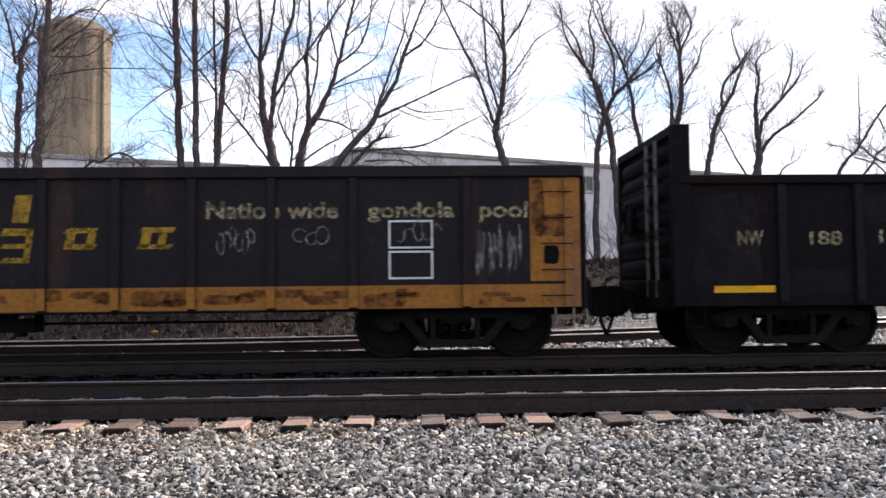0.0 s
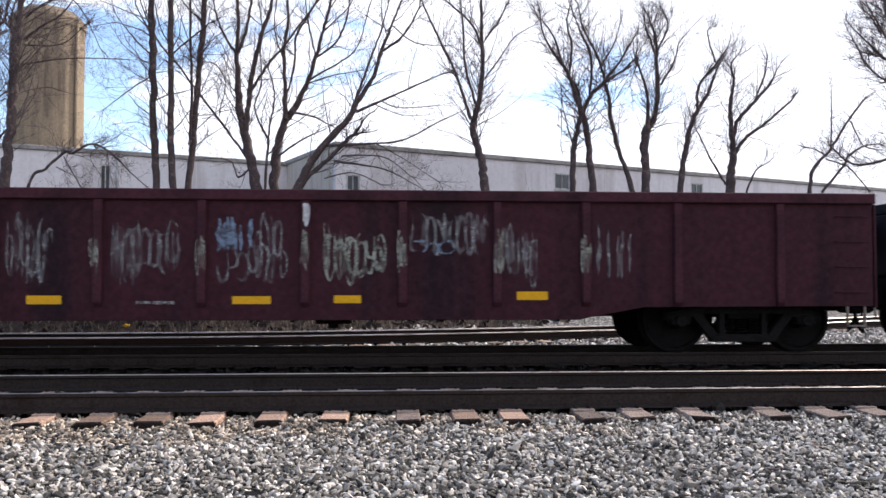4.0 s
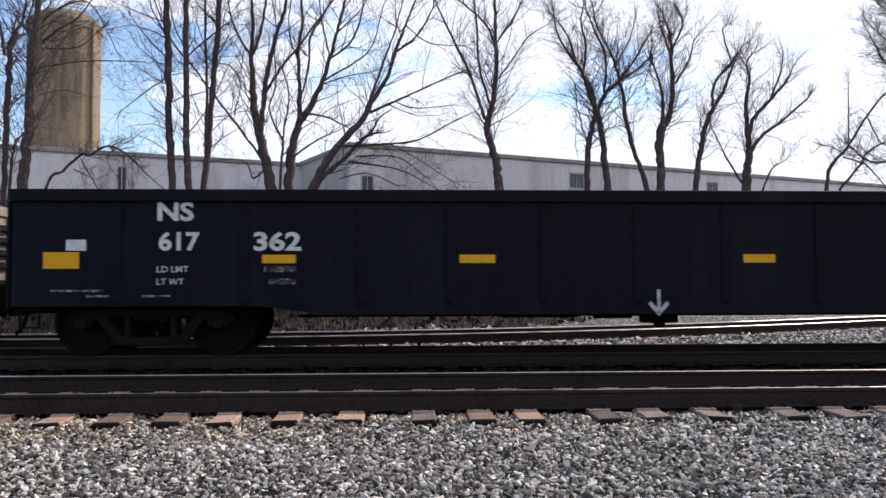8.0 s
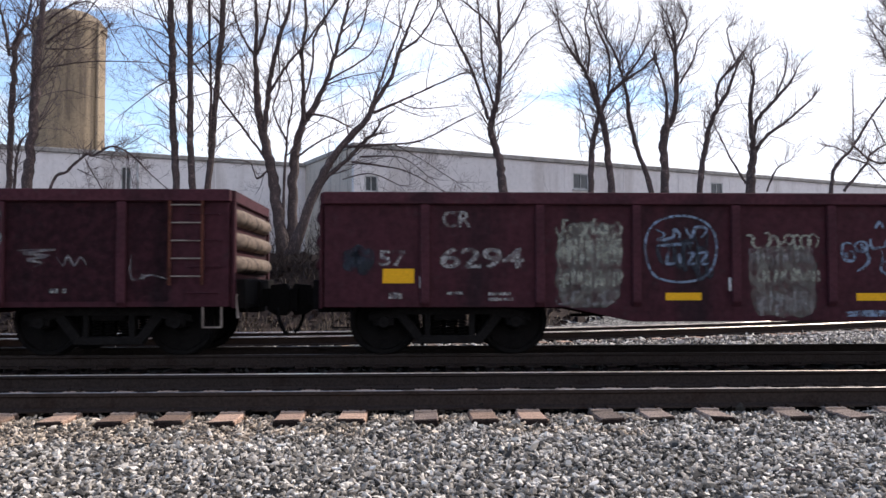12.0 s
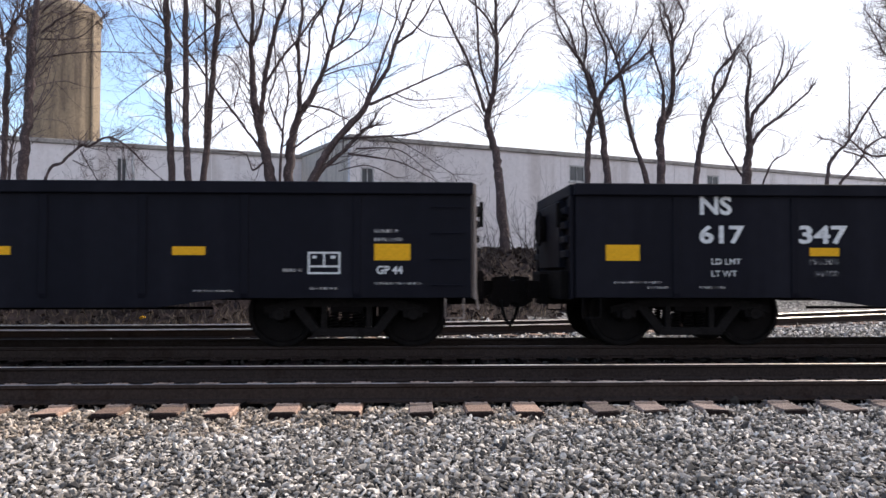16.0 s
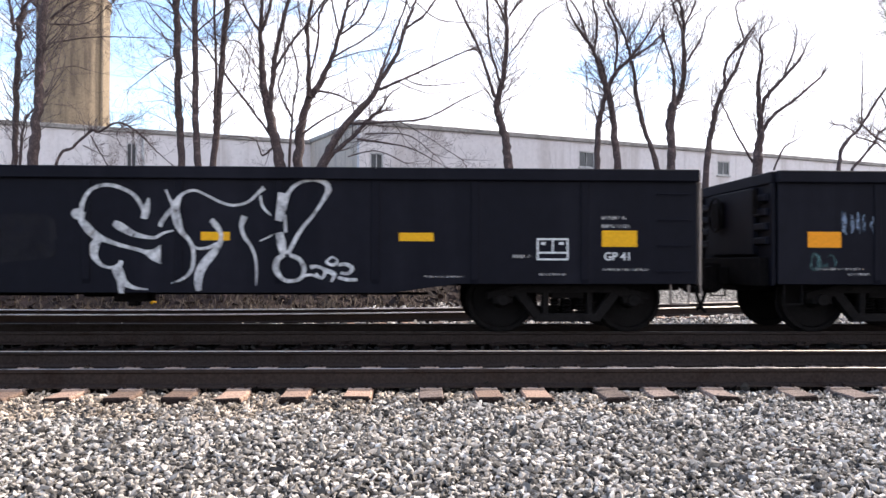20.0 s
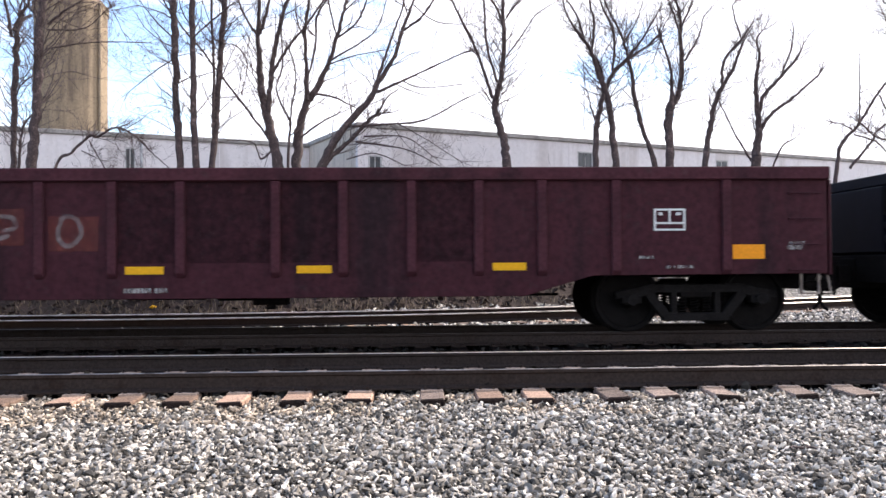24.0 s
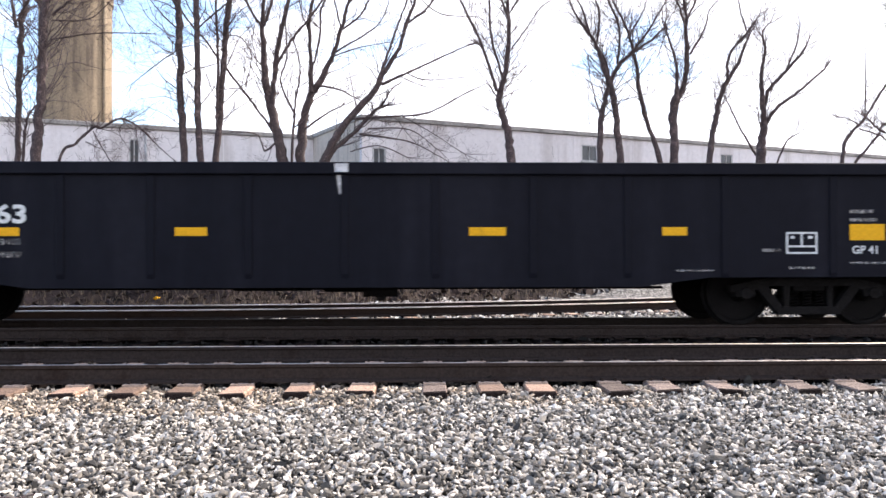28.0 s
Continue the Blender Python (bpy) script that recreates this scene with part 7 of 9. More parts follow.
brushed(car_10, [
    [(2.97, 1.72, 0.027), (3.07, 1.83, 0.027), (3.29, 1.86, 0.027), (3.45, 1.81, 0.027), (3.52, 1.70, 0.027), (3.47, 1.59, 0.027), (3.36, 1.53, 0.027), (3.24, 1.47, 0.027), (3.32, 1.35, 0.027), (3.35, 1.23, 0.027), (3.28, 1.14, 0.027), (3.15, 1.12, 0.027)],
    [(3.19, 1.66, 0.044), (3.17, 1.50, 0.044), (3.16, 1.33, 0.044)],
    [(3.06, 1.66, 0.027), (3.08, 1.46, 0.027), (3.04, 1.27, 0.027), (3.01, 1.16, 0.027), (2.85, 1.13, 0.027)],
    [(3.22, 1.11, 0.027), (3.28, 0.97, 0.027), (3.25, 0.79, 0.027), (3.18, 0.66, 0.027), (3.06, 0.64, 0.027), (2.96, 0.72, 0.027)],
], M_SPRAY_BLUE, "pale blue graffiti letters")
brushed(car_10, [
    [(3.97, 1.63, 0.027), (3.94, 1.75, 0.027), (4.02, 1.84, 0.027), (4.14, 1.84, 0.027), (4.20, 1.74, 0.027), (4.11, 1.66, 0.027), (3.98, 1.63, 0.027), (3.93, 1.46, 0.027), (3.99, 1.33, 0.027), (4.10, 1.28, 0.027), (4.02, 1.19, 0.027), (3.96, 1.00, 0.027), (3.99, 0.82, 0.027), (4.09, 0.70, 0.027), (4.18, 0.74, 0.027), (4.25, 0.89, 0.027), (4.20, 1.00, 0.027)],
    [(4.20, 1.72, 0.027), (4.31, 1.82, 0.027), (4.52, 1.85, 0.027), (4.69, 1.80, 0.027), (4.76, 1.69, 0.027), (4.71, 1.58, 0.027), (4.59, 1.52, 0.027), (4.48, 1.46, 0.027), (4.55, 1.34, 0.027), (4.58, 1.22, 0.027), (4.51, 1.13, 0.027), (4.39, 1.11, 0.027)],
    [(4.43, 1.65, 0.044), (4.41, 1.49, 0.044), (4.39, 1.32, 0.044)],
], M_SPRAY_BLUE, "pale blue graffiti letters")
brushed(car_10, [
    [(4.29, 1.65, 0.027), (4.31, 1.45, 0.027), (4.27, 1.26, 0.027), (4.24, 1.15, 0.027), (4.08, 1.12, 0.027)],
    [(4.45, 1.10, 0.027), (4.52, 0.96, 0.027), (4.48, 0.77, 0.027), (4.41, 0.65, 0.027), (4.29, 0.63, 0.027), (4.19, 0.71, 0.027)],
], M_SPRAY_BLUE, "pale blue graffiti letters")
brushed(car_10, [
    [(-2.42, 1.70, 0.018), (-2.19, 1.72, 0.018)],
    [(-2.42, 1.67, 0.018), (-2.41, 1.47, 0.018), (-2.30, 1.39, 0.018), (-2.14, 1.42, 0.018)],
    [(-2.01, 1.77, 0.022), (-1.74, 1.79, 0.022)],
    [(-2.11, 1.67, 0.018), (-1.86, 1.64, 0.018), (-1.75, 1.68, 0.018)],
    [(-2.04, 1.57, 0.022), (-1.66, 1.58, 0.022)],
    [(-2.08, 1.48, 0.033), (-1.90, 1.51, 0.033), (-1.77, 1.46, 0.033), (-1.86, 1.37, 0.033), (-2.04, 1.41, 0.033)],
    [(-2.43, 1.17, 0.018), (-2.08, 1.16, 0.018), (-1.76, 1.18, 0.018)],
    [(-2.50, 1.05, 0.022), (-2.14, 1.02, 0.022)],
    [(-2.43, 0.84, 0.018), (-2.33, 0.97, 0.018), (-2.38, 0.81, 0.018)],
    [(-2.20, 0.94, 0.022), (-2.14, 0.86, 0.022), (-1.93, 0.86, 0.022)],
], M_SPRAY_TEAL, "thin teal graffiti")
brushed(car_10, [
    [(-2.00, 1.05, 0.018), (-1.87, 1.09, 0.018), (-1.73, 1.02, 0.018), (-1.71, 0.90, 0.018)],
    [(-1.97, 0.88, 0.018), (-1.98, 1.02, 0.018)],
    [(-1.70, 1.26, 0.041), (-1.61, 1.21, 0.055), (-1.53, 1.24, 0.026)],
    [(-1.79, 1.61, 0.015), (-1.57, 1.60, 0.015)],
    [(1.51, 1.45, 0.018), (1.92, 1.50, 0.018), (2.27, 1.53, 0.018)],
    [(1.92, 1.67, 0.026), (2.00, 1.34, 0.026)],
    [(1.79, 1.55, 0.026), (2.16, 1.42, 0.026)],
    [(2.09, 1.63, 0.026), (1.95, 1.39, 0.026)],
    [(1.41, 1.38, 0.018), (1.42, 1.18, 0.041)],
    [(1.60, 1.13, 0.033), (1.88, 1.15, 0.033), (2.16, 1.13, 0.033)],
    [(1.59, 1.02, 0.026), (1.80, 1.05, 0.026), (2.01, 1.01, 0.026)],
    [(2.02, 1.06, 0.033), (2.19, 1.07, 0.033)],
    [(1.39, 1.38, 0.018), (1.62, 1.35, 0.018)],
], M_SPRAY_TEAL, "thin teal graffiti")
small_print(car_10, -2.15, -1.53, 0.70, 0.74)
scrawl(car_10, -7.21, -6.75, 1.34, 1.66, M_SPRAY_BLUE, 110, n=7, width=0.03, loops=False)
scrawl(car_10, -7.59, -7.25, 0.83, 1.07, M_SPRAY_TEAL, 111, n=3, width=0.04)
scrawl(car_10, 5.40, 6.44, 0.92, 1.68, M_SPRAY_TEAL, 112, n=8)
arrow(car_10, -0.59, 0.49, 1.04, M_WHITE)
# wagon 11
lettering(car_11, 'CR', -6.12, -5.72, 1.74, 1.99, M_CREAM, 0.025)
lettering(car_11, '56', -6.97, -6.51, 1.39, 1.63, M_CREAM, 0.025)
lettering(car_11, '5059', -6.15, -5.15, 1.38, 1.64, M_CREAM, 0.025)
stripe(car_11, -6.90, -6.49, 1.02, 1.21)
stripe(car_11, -3.97, -3.49, 0.85, 0.95)
stripe(car_11, -1.27, -0.78, 0.85, 0.95)
stripe(car_11, 0.93, 1.38, 0.85, 0.95)
stripe(car_11, 3.48, 3.92, 0.87, 0.97)
small_print(car_11, -6.14, -5.80, 1.25, 1.32)
small_print(car_11, -5.56, -5.17, 1.24, 1.31)
small_print(car_11, -6.14, -5.87, 1.09, 1.14)
small_print(car_11, -5.54, -5.17, 1.08, 1.14)
small_print(car_11, -6.01, -5.51, 0.91, 0.95)
small_print(car_11, -1.29, -0.73, 0.61, 0.67)
plate('paint_patch', car_11, -4.03, -3.60, 1.23, 1.63, M_SPRAY_RED, 'red sprayed patch')
plate('paint_patch', car_11, -3.07, -2.55, 1.23, 1.70, M_SPRAY_RED, 'red sprayed patch')
plate('paint_patch', car_11, -2.24, -1.61, 1.15, 1.60, M_SPRAY_RED, 'red sprayed patch')
sprayed(car_11, [
    ([(-4.74, 1.54), (-4.40, 1.54)], 0.06, False),
    ([(-4.55, 1.54), (-4.56, 1.31), (-4.68, 1.22), (-4.75, 1.27)], 0.07, False),
    ([(-3.90, 1.60), (-3.88, 1.39), (-3.77, 1.36), (-3.70, 1.41)], 0.06, False),
    ([(-3.70, 1.61), (-3.70, 1.23)], 0.06, False),
    ([(-2.93, 1.70), (-2.92, 1.30)], 0.06, False),
    ([(-2.93, 1.61), (-2.71, 1.59), (-2.66, 1.46), (-2.90, 1.41)], 0.05, False),
    ([(-2.92, 1.30), (-2.72, 1.37)], 0.05, False),
    ([(-2.05, 1.59), (-1.87, 1.55), (-1.83, 1.36), (-1.98, 1.22), (-2.11, 1.33)], 0.06, True),
], M_SPRAY_PALE)
outline_box(car_11, 5.62, 6.04, 1.38, 1.67, M_WHITE)
stripe(car_11, 6.67, 7.10, 1.00, 1.19, M_ORANGE)
plate('paint_patch', car_11, 7.40, 7.61, 1.12, 1.23, M_DIM, 'pale scuffed patch', skew=0.04)
small_print(car_11, 5.78, 6.14, 0.88, 0.92)
small_print(car_11, 5.42, 5.62, 1.01, 1.05)
# shade of the recessed bays, painted between the posts from chord to sill
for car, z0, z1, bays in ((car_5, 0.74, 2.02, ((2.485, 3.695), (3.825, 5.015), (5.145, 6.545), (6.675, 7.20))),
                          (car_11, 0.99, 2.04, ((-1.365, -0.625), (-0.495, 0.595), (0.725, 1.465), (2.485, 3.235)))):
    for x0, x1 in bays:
        plate("bay_shade", car, x0, x1, z0, z1, M_SHADE_AND_SPRAY, "shade of the recessed panel, painted dark")
# wagon 12
sprayed(car_12, [
    ([(-7.41, 1.69), (-7.38, 1.83), (-7.24, 1.91), (-7.12, 1.88), (-7.24, 1.81), (-7.31, 1.69)], 0.03, False),
    ([(-7.21, 1.83), (-7.07, 1.85)], 0.03, False),
    ([(-7.14, 1.83), (-7.18, 1.64)], 0.03, False),
    ([(-7.09, 1.78), (-7.05, 1.66), (-6.97, 1.74), (-7.02, 1.83), (-7.09, 1.78)], 0.03, False),
    ([(-6.95, 1.86), (-6.94, 1.64), (-6.85, 1.78), (-6.83, 1.64), (-6.75, 1.85)], 0.03, False),
    ([(-6.73, 1.61), (-6.64, 1.81), (-6.56, 1.90), (-6.66, 1.49)], 0.03, False),
    ([(-6.73, 1.81), (-6.75, 1.61)], 0.03, False),
    ([(-7.17, 1.52), (-7.05, 1.62), (-6.85, 1.59), (-6.64, 1.48)], 0.03, False),
    ([(-5.50, 1.29), (-5.31, 1.18), (-5.12, 1.07)], 0.03, False),
    ([(-5.21, 1.41), (-5.30, 1.19), (-5.41, 0.95)], 0.03, False),
    ([(-3.54, 1.85), (-3.40, 1.71), (-3.33, 1.59), (-3.30, 1.47)], 0.03, False),
], M_SPRAY_WHITE)
sprayed(car_12, [
    ([(-3.45, 1.83), (-3.23, 1.78), (-3.16, 1.71), (-3.28, 1.64)], 0.03, False),
    ([(-3.33, 1.47), (-3.28, 1.60), (-3.16, 1.61)], 0.03, False),
    ([(-3.23, 1.64), (-3.21, 1.47), (-3.14, 1.49)], 0.03, False),
    ([(-3.08, 1.71), (-3.06, 1.47)], 0.03, False),
    ([(-3.09, 1.66), (-2.99, 1.69), (-2.97, 1.47)], 0.03, False),
    ([(-2.91, 1.69), (-2.92, 1.49)], 0.03, False),
    ([(-2.84, 1.69), (-2.83, 1.49)], 0.03, False),
    ([(-2.81, 1.66), (-2.72, 1.68), (-2.68, 1.46), (-2.58, 1.34)], 0.03, False),
], M_SPRAY_WHITE)
blotch('dusty_patch', car_12, -2.34, -1.42, 1.46, 1.70, M_DUST, 120, 'pale dusty smear')
blotch('dusty_patch', car_12, -2.31, -1.37, 0.63, 1.13, M_DUST, 121, 'pale dusty smear')
blotch('dusty_patch', car_12, -1.14, -0.21, 0.62, 1.12, M_DUST, 122, 'pale dusty smear')
blotch('dusty_patch', car_12, 0.13, 1.17, 1.57, 1.73, M_DUST, 123, 'pale dusty smear')
blotch('dusty_patch', car_12, 0.12, 1.18, 0.60, 1.15, M_DUST, 124, 'pale dusty smear')
blotch('dusty_patch', car_12, 1.41, 2.44, 1.68, 1.80, M_DUST, 125, 'pale dusty smear')
blotch('dusty_patch', car_12, 1.40, 2.47, 0.59, 1.10, M_DUST, 126, 'pale dusty smear')
blotch('rust_patch', car_12, -2.20, -1.45, 1.11, 1.57, M_RUST, 120, 'dark rust-red patch where paint has gone')
blotch('rust_patch', car_12, -1.14, -0.24, 1.07, 1.62, M_RUST, 121, 'dark rust-red patch where paint has gone')
blotch('rust_patch', car_12, 0.14, 1.15, 1.07, 1.64, M_RUST, 122, 'dark rust-red patch where paint has gone')
blotch('rust_patch', car_12, 1.37, 2.48, 1.06, 1.68, M_RUST, 123, 'dark rust-red patch where paint has gone')
small_print(car_12, -2.11, -1.74, 1.21, 1.28)
small_print(car_12, 1.74, 1.96, 1.24, 1.31)
sprayed(car_12, [
    ([(-1.10, 1.70), (-1.03, 1.77), (-0.96, 1.68), (-1.07, 1.63)], 0.03, False),
    ([(-0.96, 1.67), (-0.90, 1.63)], 0.03, False),
    ([(-0.86, 1.96), (-0.82, 1.66), (-0.73, 1.68), (-0.77, 1.77)], 0.03, False),
    ([(-0.73, 1.75), (-0.61, 1.70), (-0.66, 1.63)], 0.03, False),
    ([(-0.54, 1.75), (-0.45, 1.68), (-0.33, 1.77), (-0.24, 1.75)], 0.03, False),
], M_SPRAY_WHITE)
sprayed(car_12, [
    ([(-0.89, 1.42), (-0.82, 1.61), (-0.68, 1.66), (-0.64, 1.56), (-0.78, 1.49)], 0.03, False),
    ([(-0.66, 1.40), (-0.50, 1.35), (-0.38, 1.47), (-0.40, 1.63)], 0.03, False),
    ([(-0.81, 1.52), (-0.78, 1.28)], 0.03, False),
], M_SPRAY_PALE)
small_print(car_12, -2.20, -1.59, 0.71, 0.77)
plate('paper_label', car_12, -1.02, -0.83, 0.61, 0.79, M_CREAM, 'pale label')


# ---- beyond the tracks: a warehouse, a silo, bare trees and brush
def warehouse(name, label, x, y, turn, length, depth, top, base, windows, panel=1.2):
    """A long metal-sided building; its near wall runs along its own x axis from the origin."""
    b = thing(name, pose(x, y, base, 0, 0, turn), label, "warehouse")
    hgt = top - base
    # near wall built round its window openings
    def wall(*span):
        bm = bmesh.new()
        box(bm, *span)
        part("wall", bm, M_WALL, b, "pale grey wall panels with stains")
    edges = [0.0]
    for wx, ww, wz, wh in windows:
        edges += [wx, wx + ww]
    edges.append(length)
    for i in range(0, len(edges) - 1):
        x0, x1 = edges[i], edges[i + 1]
        if i % 2 == 0:
            wall(x0, x1, 0, 0.25, 0, hgt)
        else:
            wx, ww, wz, wh = windows[i // 2]
            wall(x0, x1, 0, 0.25, 0, wz)
            wall(x0, x1, 0, 0.25, wz + wh, hgt)
    bm = bmesh.new()
    box(bm, 0, 0.25, 0.25, depth - 0.25, 0, hgt)
    part("end_wall", bm, M_WALL_END, b, "weathered beige end wall")
    bm = bmesh.new()
    box(bm, length - 0.25, length, 0.25, depth - 0.25, 0, hgt)
    box(bm, 0, length, depth - 0.25, depth, 0, hgt)
    part("back_wall", bm, M_WALL, b)
    bm = bmesh.new()
    box(bm, 0.25, length - 0.25, 0.25, depth - 0.25, hgt - 0.5, hgt - 0.25)
    part("roof", bm, M_COPING, b)
    bm = bmesh.new()
    box(bm, -0.08, length + 0.08, -0.10, 0.30, hgt, hgt + 0.20)
    box(bm, -0.08, 0.30, 0.30, depth - 0.3, hgt, hgt + 0.20)
    part("coping", bm, M_COPING, b, "grey metal coping", bevel=0.02)
    seam = bmesh.new()
    box(seam, -0.02, 0.02, -0.012, 0.0, 0, hgt)
    me = to_mesh("panel_seam", seam, M_WALL)
    k = 1
    while k * panel * 3 < length:
        child("panel_seam", me, b, pose(k * panel * 3, -0.001, 0))
        k += 1
    for wx, ww, wz, wh in windows:
        w = part_window(b, wx, ww, wz, wh)
    return b


def part_window(b, wx, ww, wz, wh):
    bm = bmesh.new()
    f = 0.06
    box(bm, wx, wx + ww, 0.02, 0.12, wz, wz + f)
    box(bm, wx, wx + ww, 0.02, 0.12, wz + wh - f, wz + wh)
    box(bm, wx, wx + f, 0.02, 0.12, wz + f, wz + wh - f)
    box(bm, wx + ww - f, wx + ww, 0.02, 0.12, wz + f, wz + wh - f)
    box(bm, wx + ww / 2 - 0.02, wx + ww / 2 + 0.02, 0.03, 0.11, wz + f, wz + wh - f)
    w = part("window", bm, M_TRIM, b, "small dark window in a grey surround")
    bm = bmesh.new()
    box(bm, wx + f, wx + ww - f, 0.06, 0.075, wz + f, wz + wh - f)
    part("pane", bm, M_GLASS, w)
    bm = bmesh.new()
    box(bm, wx - 0.05, wx + ww + 0.05, -0.07, 0.02, wz - 0.07, wz)
    part("sill", bm, M_TRIM, w)
    return w


warehouse("warehouse", "long pale grey metal-sided warehouse with a few small windows", -2.2, 35.7, 24.8, 62.0, 30.0, 6.9, 1.7,
          [(0.50, 0.60, 3.35, 0.70), (11.30, 0.92, 4.00, 0.78), (20.25, 0.86, 4.05, 0.75)])
wing = warehouse("warehouse", "pale grey wing of the warehouse set back behind trees", -32.0, 29.8, 23.5, 34.0, 22.0, 6.84, 1.7, [(14.6, 0.4, 3.1, 2.0), (21.05, 0.45, 2.6, 2.1)])
bm = bmesh.new()
bar(bm, (21.75, -0.10, 0.2), (21.75, -0.10, 5.1), 0.06, 8)
part("downpipe", bm, M_TRIM, wing, "pale grey rain pipe", smooth=True)


def silo(x, y, radius, height):
    s = thing("silo", pose(x, y, 0), "tall weathered concrete stave silo behind the warehouse", "silo")
    bm = bmesh.new()
    bmesh.ops.create_cone(bm, cap_ends=True, segments=72, radius1=radius, radius2=radius, depth=height)
    bmesh.ops.translate(bm, vec=(0, 0, height / 2), verts=bm.verts)
    part("barrel", bm, M_SILO, s, smooth=False)
    for i in range(26):
        z = 1.2 + i * (height - 2.0) / 25
        bm = bmesh.new()
        lathe(bm, [(radius + 0.001, -0.03), (radius + 0.008, -0.03), (radius + 0.008, 0.03), (radius + 0.001, 0.03)], 72)
        bmesh.ops.rotate(bm, matrix=Matrix.Rotation(math.pi / 2, 3, "X"), verts=bm.verts)
        bmesh.ops.translate(bm, vec=(0, 0, z), verts=bm.verts)
        part("hoop", bm, M_SILO, s)
    bm = bmesh.new()
    bmesh.ops.create_cone(bm, cap_ends=True, segments=72, radius1=radius + 0.09, radius2=radius + 0.09, depth=0.5)
    bmesh.ops.translate(bm, vec=(0, 0, height - 0.1), verts=bm.verts)
    part("crown_ring", bm, M_SILO, s)
    bm = bmesh.new()
    lathe(bm, [(0.02, -1.05), (radius * 0.35, -0.98), (radius * 0.65, -0.78), (radius * 0.88, -0.42), (radius + 0.02, 0.0)], 48)
    bmesh.ops.rotate(bm, matrix=Matrix.Rotation(math.pi / 2, 3, "X"), verts=bm.verts)
    for v in bm.verts:
        v.co.z = abs(v.co.z) + height + 0.15
    part("dome", bm, M_SILO, s, "stained concrete dome")
    bm = bmesh.new()
    a = radians(68)
    bar(bm, ((radius + 0.12) * math.sin(a), -(radius + 0.12) * math.cos(a), 0.5), ((radius + 0.12) * math.sin(a), -(radius + 0.12) * math.cos(a), height), 0.13, 10)
    part("chute", bm, M_SILO, s, "vertical unloading chute", smooth=True)
    return s


silo(-23.62, 60.0, 2.38, 19.1)


# ---- trees
def tube(vs, fs, pts, radii, sides):
    """A tapered limb along pts, added to the lists of vertices and faces."""
    start = len(vs)
    k = len(pts)
    for i in range(k):
        d = pts[min(i + 1, k - 1)] - pts[max(i - 1, 0)]
        d = d / (np.linalg.norm(d) + 1e-9)
        u = np.cross(d, (0.31, 0.95, 0.07))
        u /= np.linalg.norm(u) + 1e-9
        w = np.cross(d, u)
        for j in range(sides):
            a = 2 * math.pi * j / sides
            vs.append(tuple(pts[i] + radii[i] * (math.cos(a) * u + math.sin(a) * w)))
    for i in range(k - 1):
        for j in range(sides):
            a, b = start + i * sides + j, start + i * sides + (j + 1) % sides
            fs.append((a, b, b + sides, a + sides))


def grow(rng, vs, fs, origin, way, length, radius, level, spread, droop):
    """A side branch and, from it, smaller ones."""
    n = 6 if level > 1 else 4 if level else 3
    pts, radii = [np.array(origin)], [radius]
    d = np.array(way)
    for i in range(n):
        d = d + rng.normal(0, 0.17, 3) + np.array((0, 0, 0.06 - droop))
        d /= np.linalg.norm(d)
        pts.append(pts[-1] + d * length / n)
        radii.append(max(0.0027, radius * (1 - 0.8 * (i + 1) / n)))
    tube(vs, fs, pts, radii, 4 if level > 1 else 3)
    if level <= 0:
        return
    kids = rng.integers(3, 6) if level > 1 else rng.integers(2, 5)
    for _ in range(kids):
        i = int(rng.integers(1, n))
        side = rng.normal(0, 1, 3)
        side -= side.dot(d) * d
        side[1] *= 0.7
        side /= np.linalg.norm(side) + 1e-9
        base = pts[i + 1] - pts[i]
        base /= np.linalg.norm(base)
        grow(rng, vs, fs, pts[i], base * (1 - spread) + side * spread + np.array((0, 0, 0.12)), length * rng.uniform(0.38, 0.65), radii[i] * 0.6, level - 1, spread, droop)


def list_mesh(name, vs, fs, mat):
    me = bpy.data.meshes.new(name)
    me.from_pydata(vs, [], fs)
    me.materials.append(mat)
    me.shade_smooth()
    return me


TREES = [0]


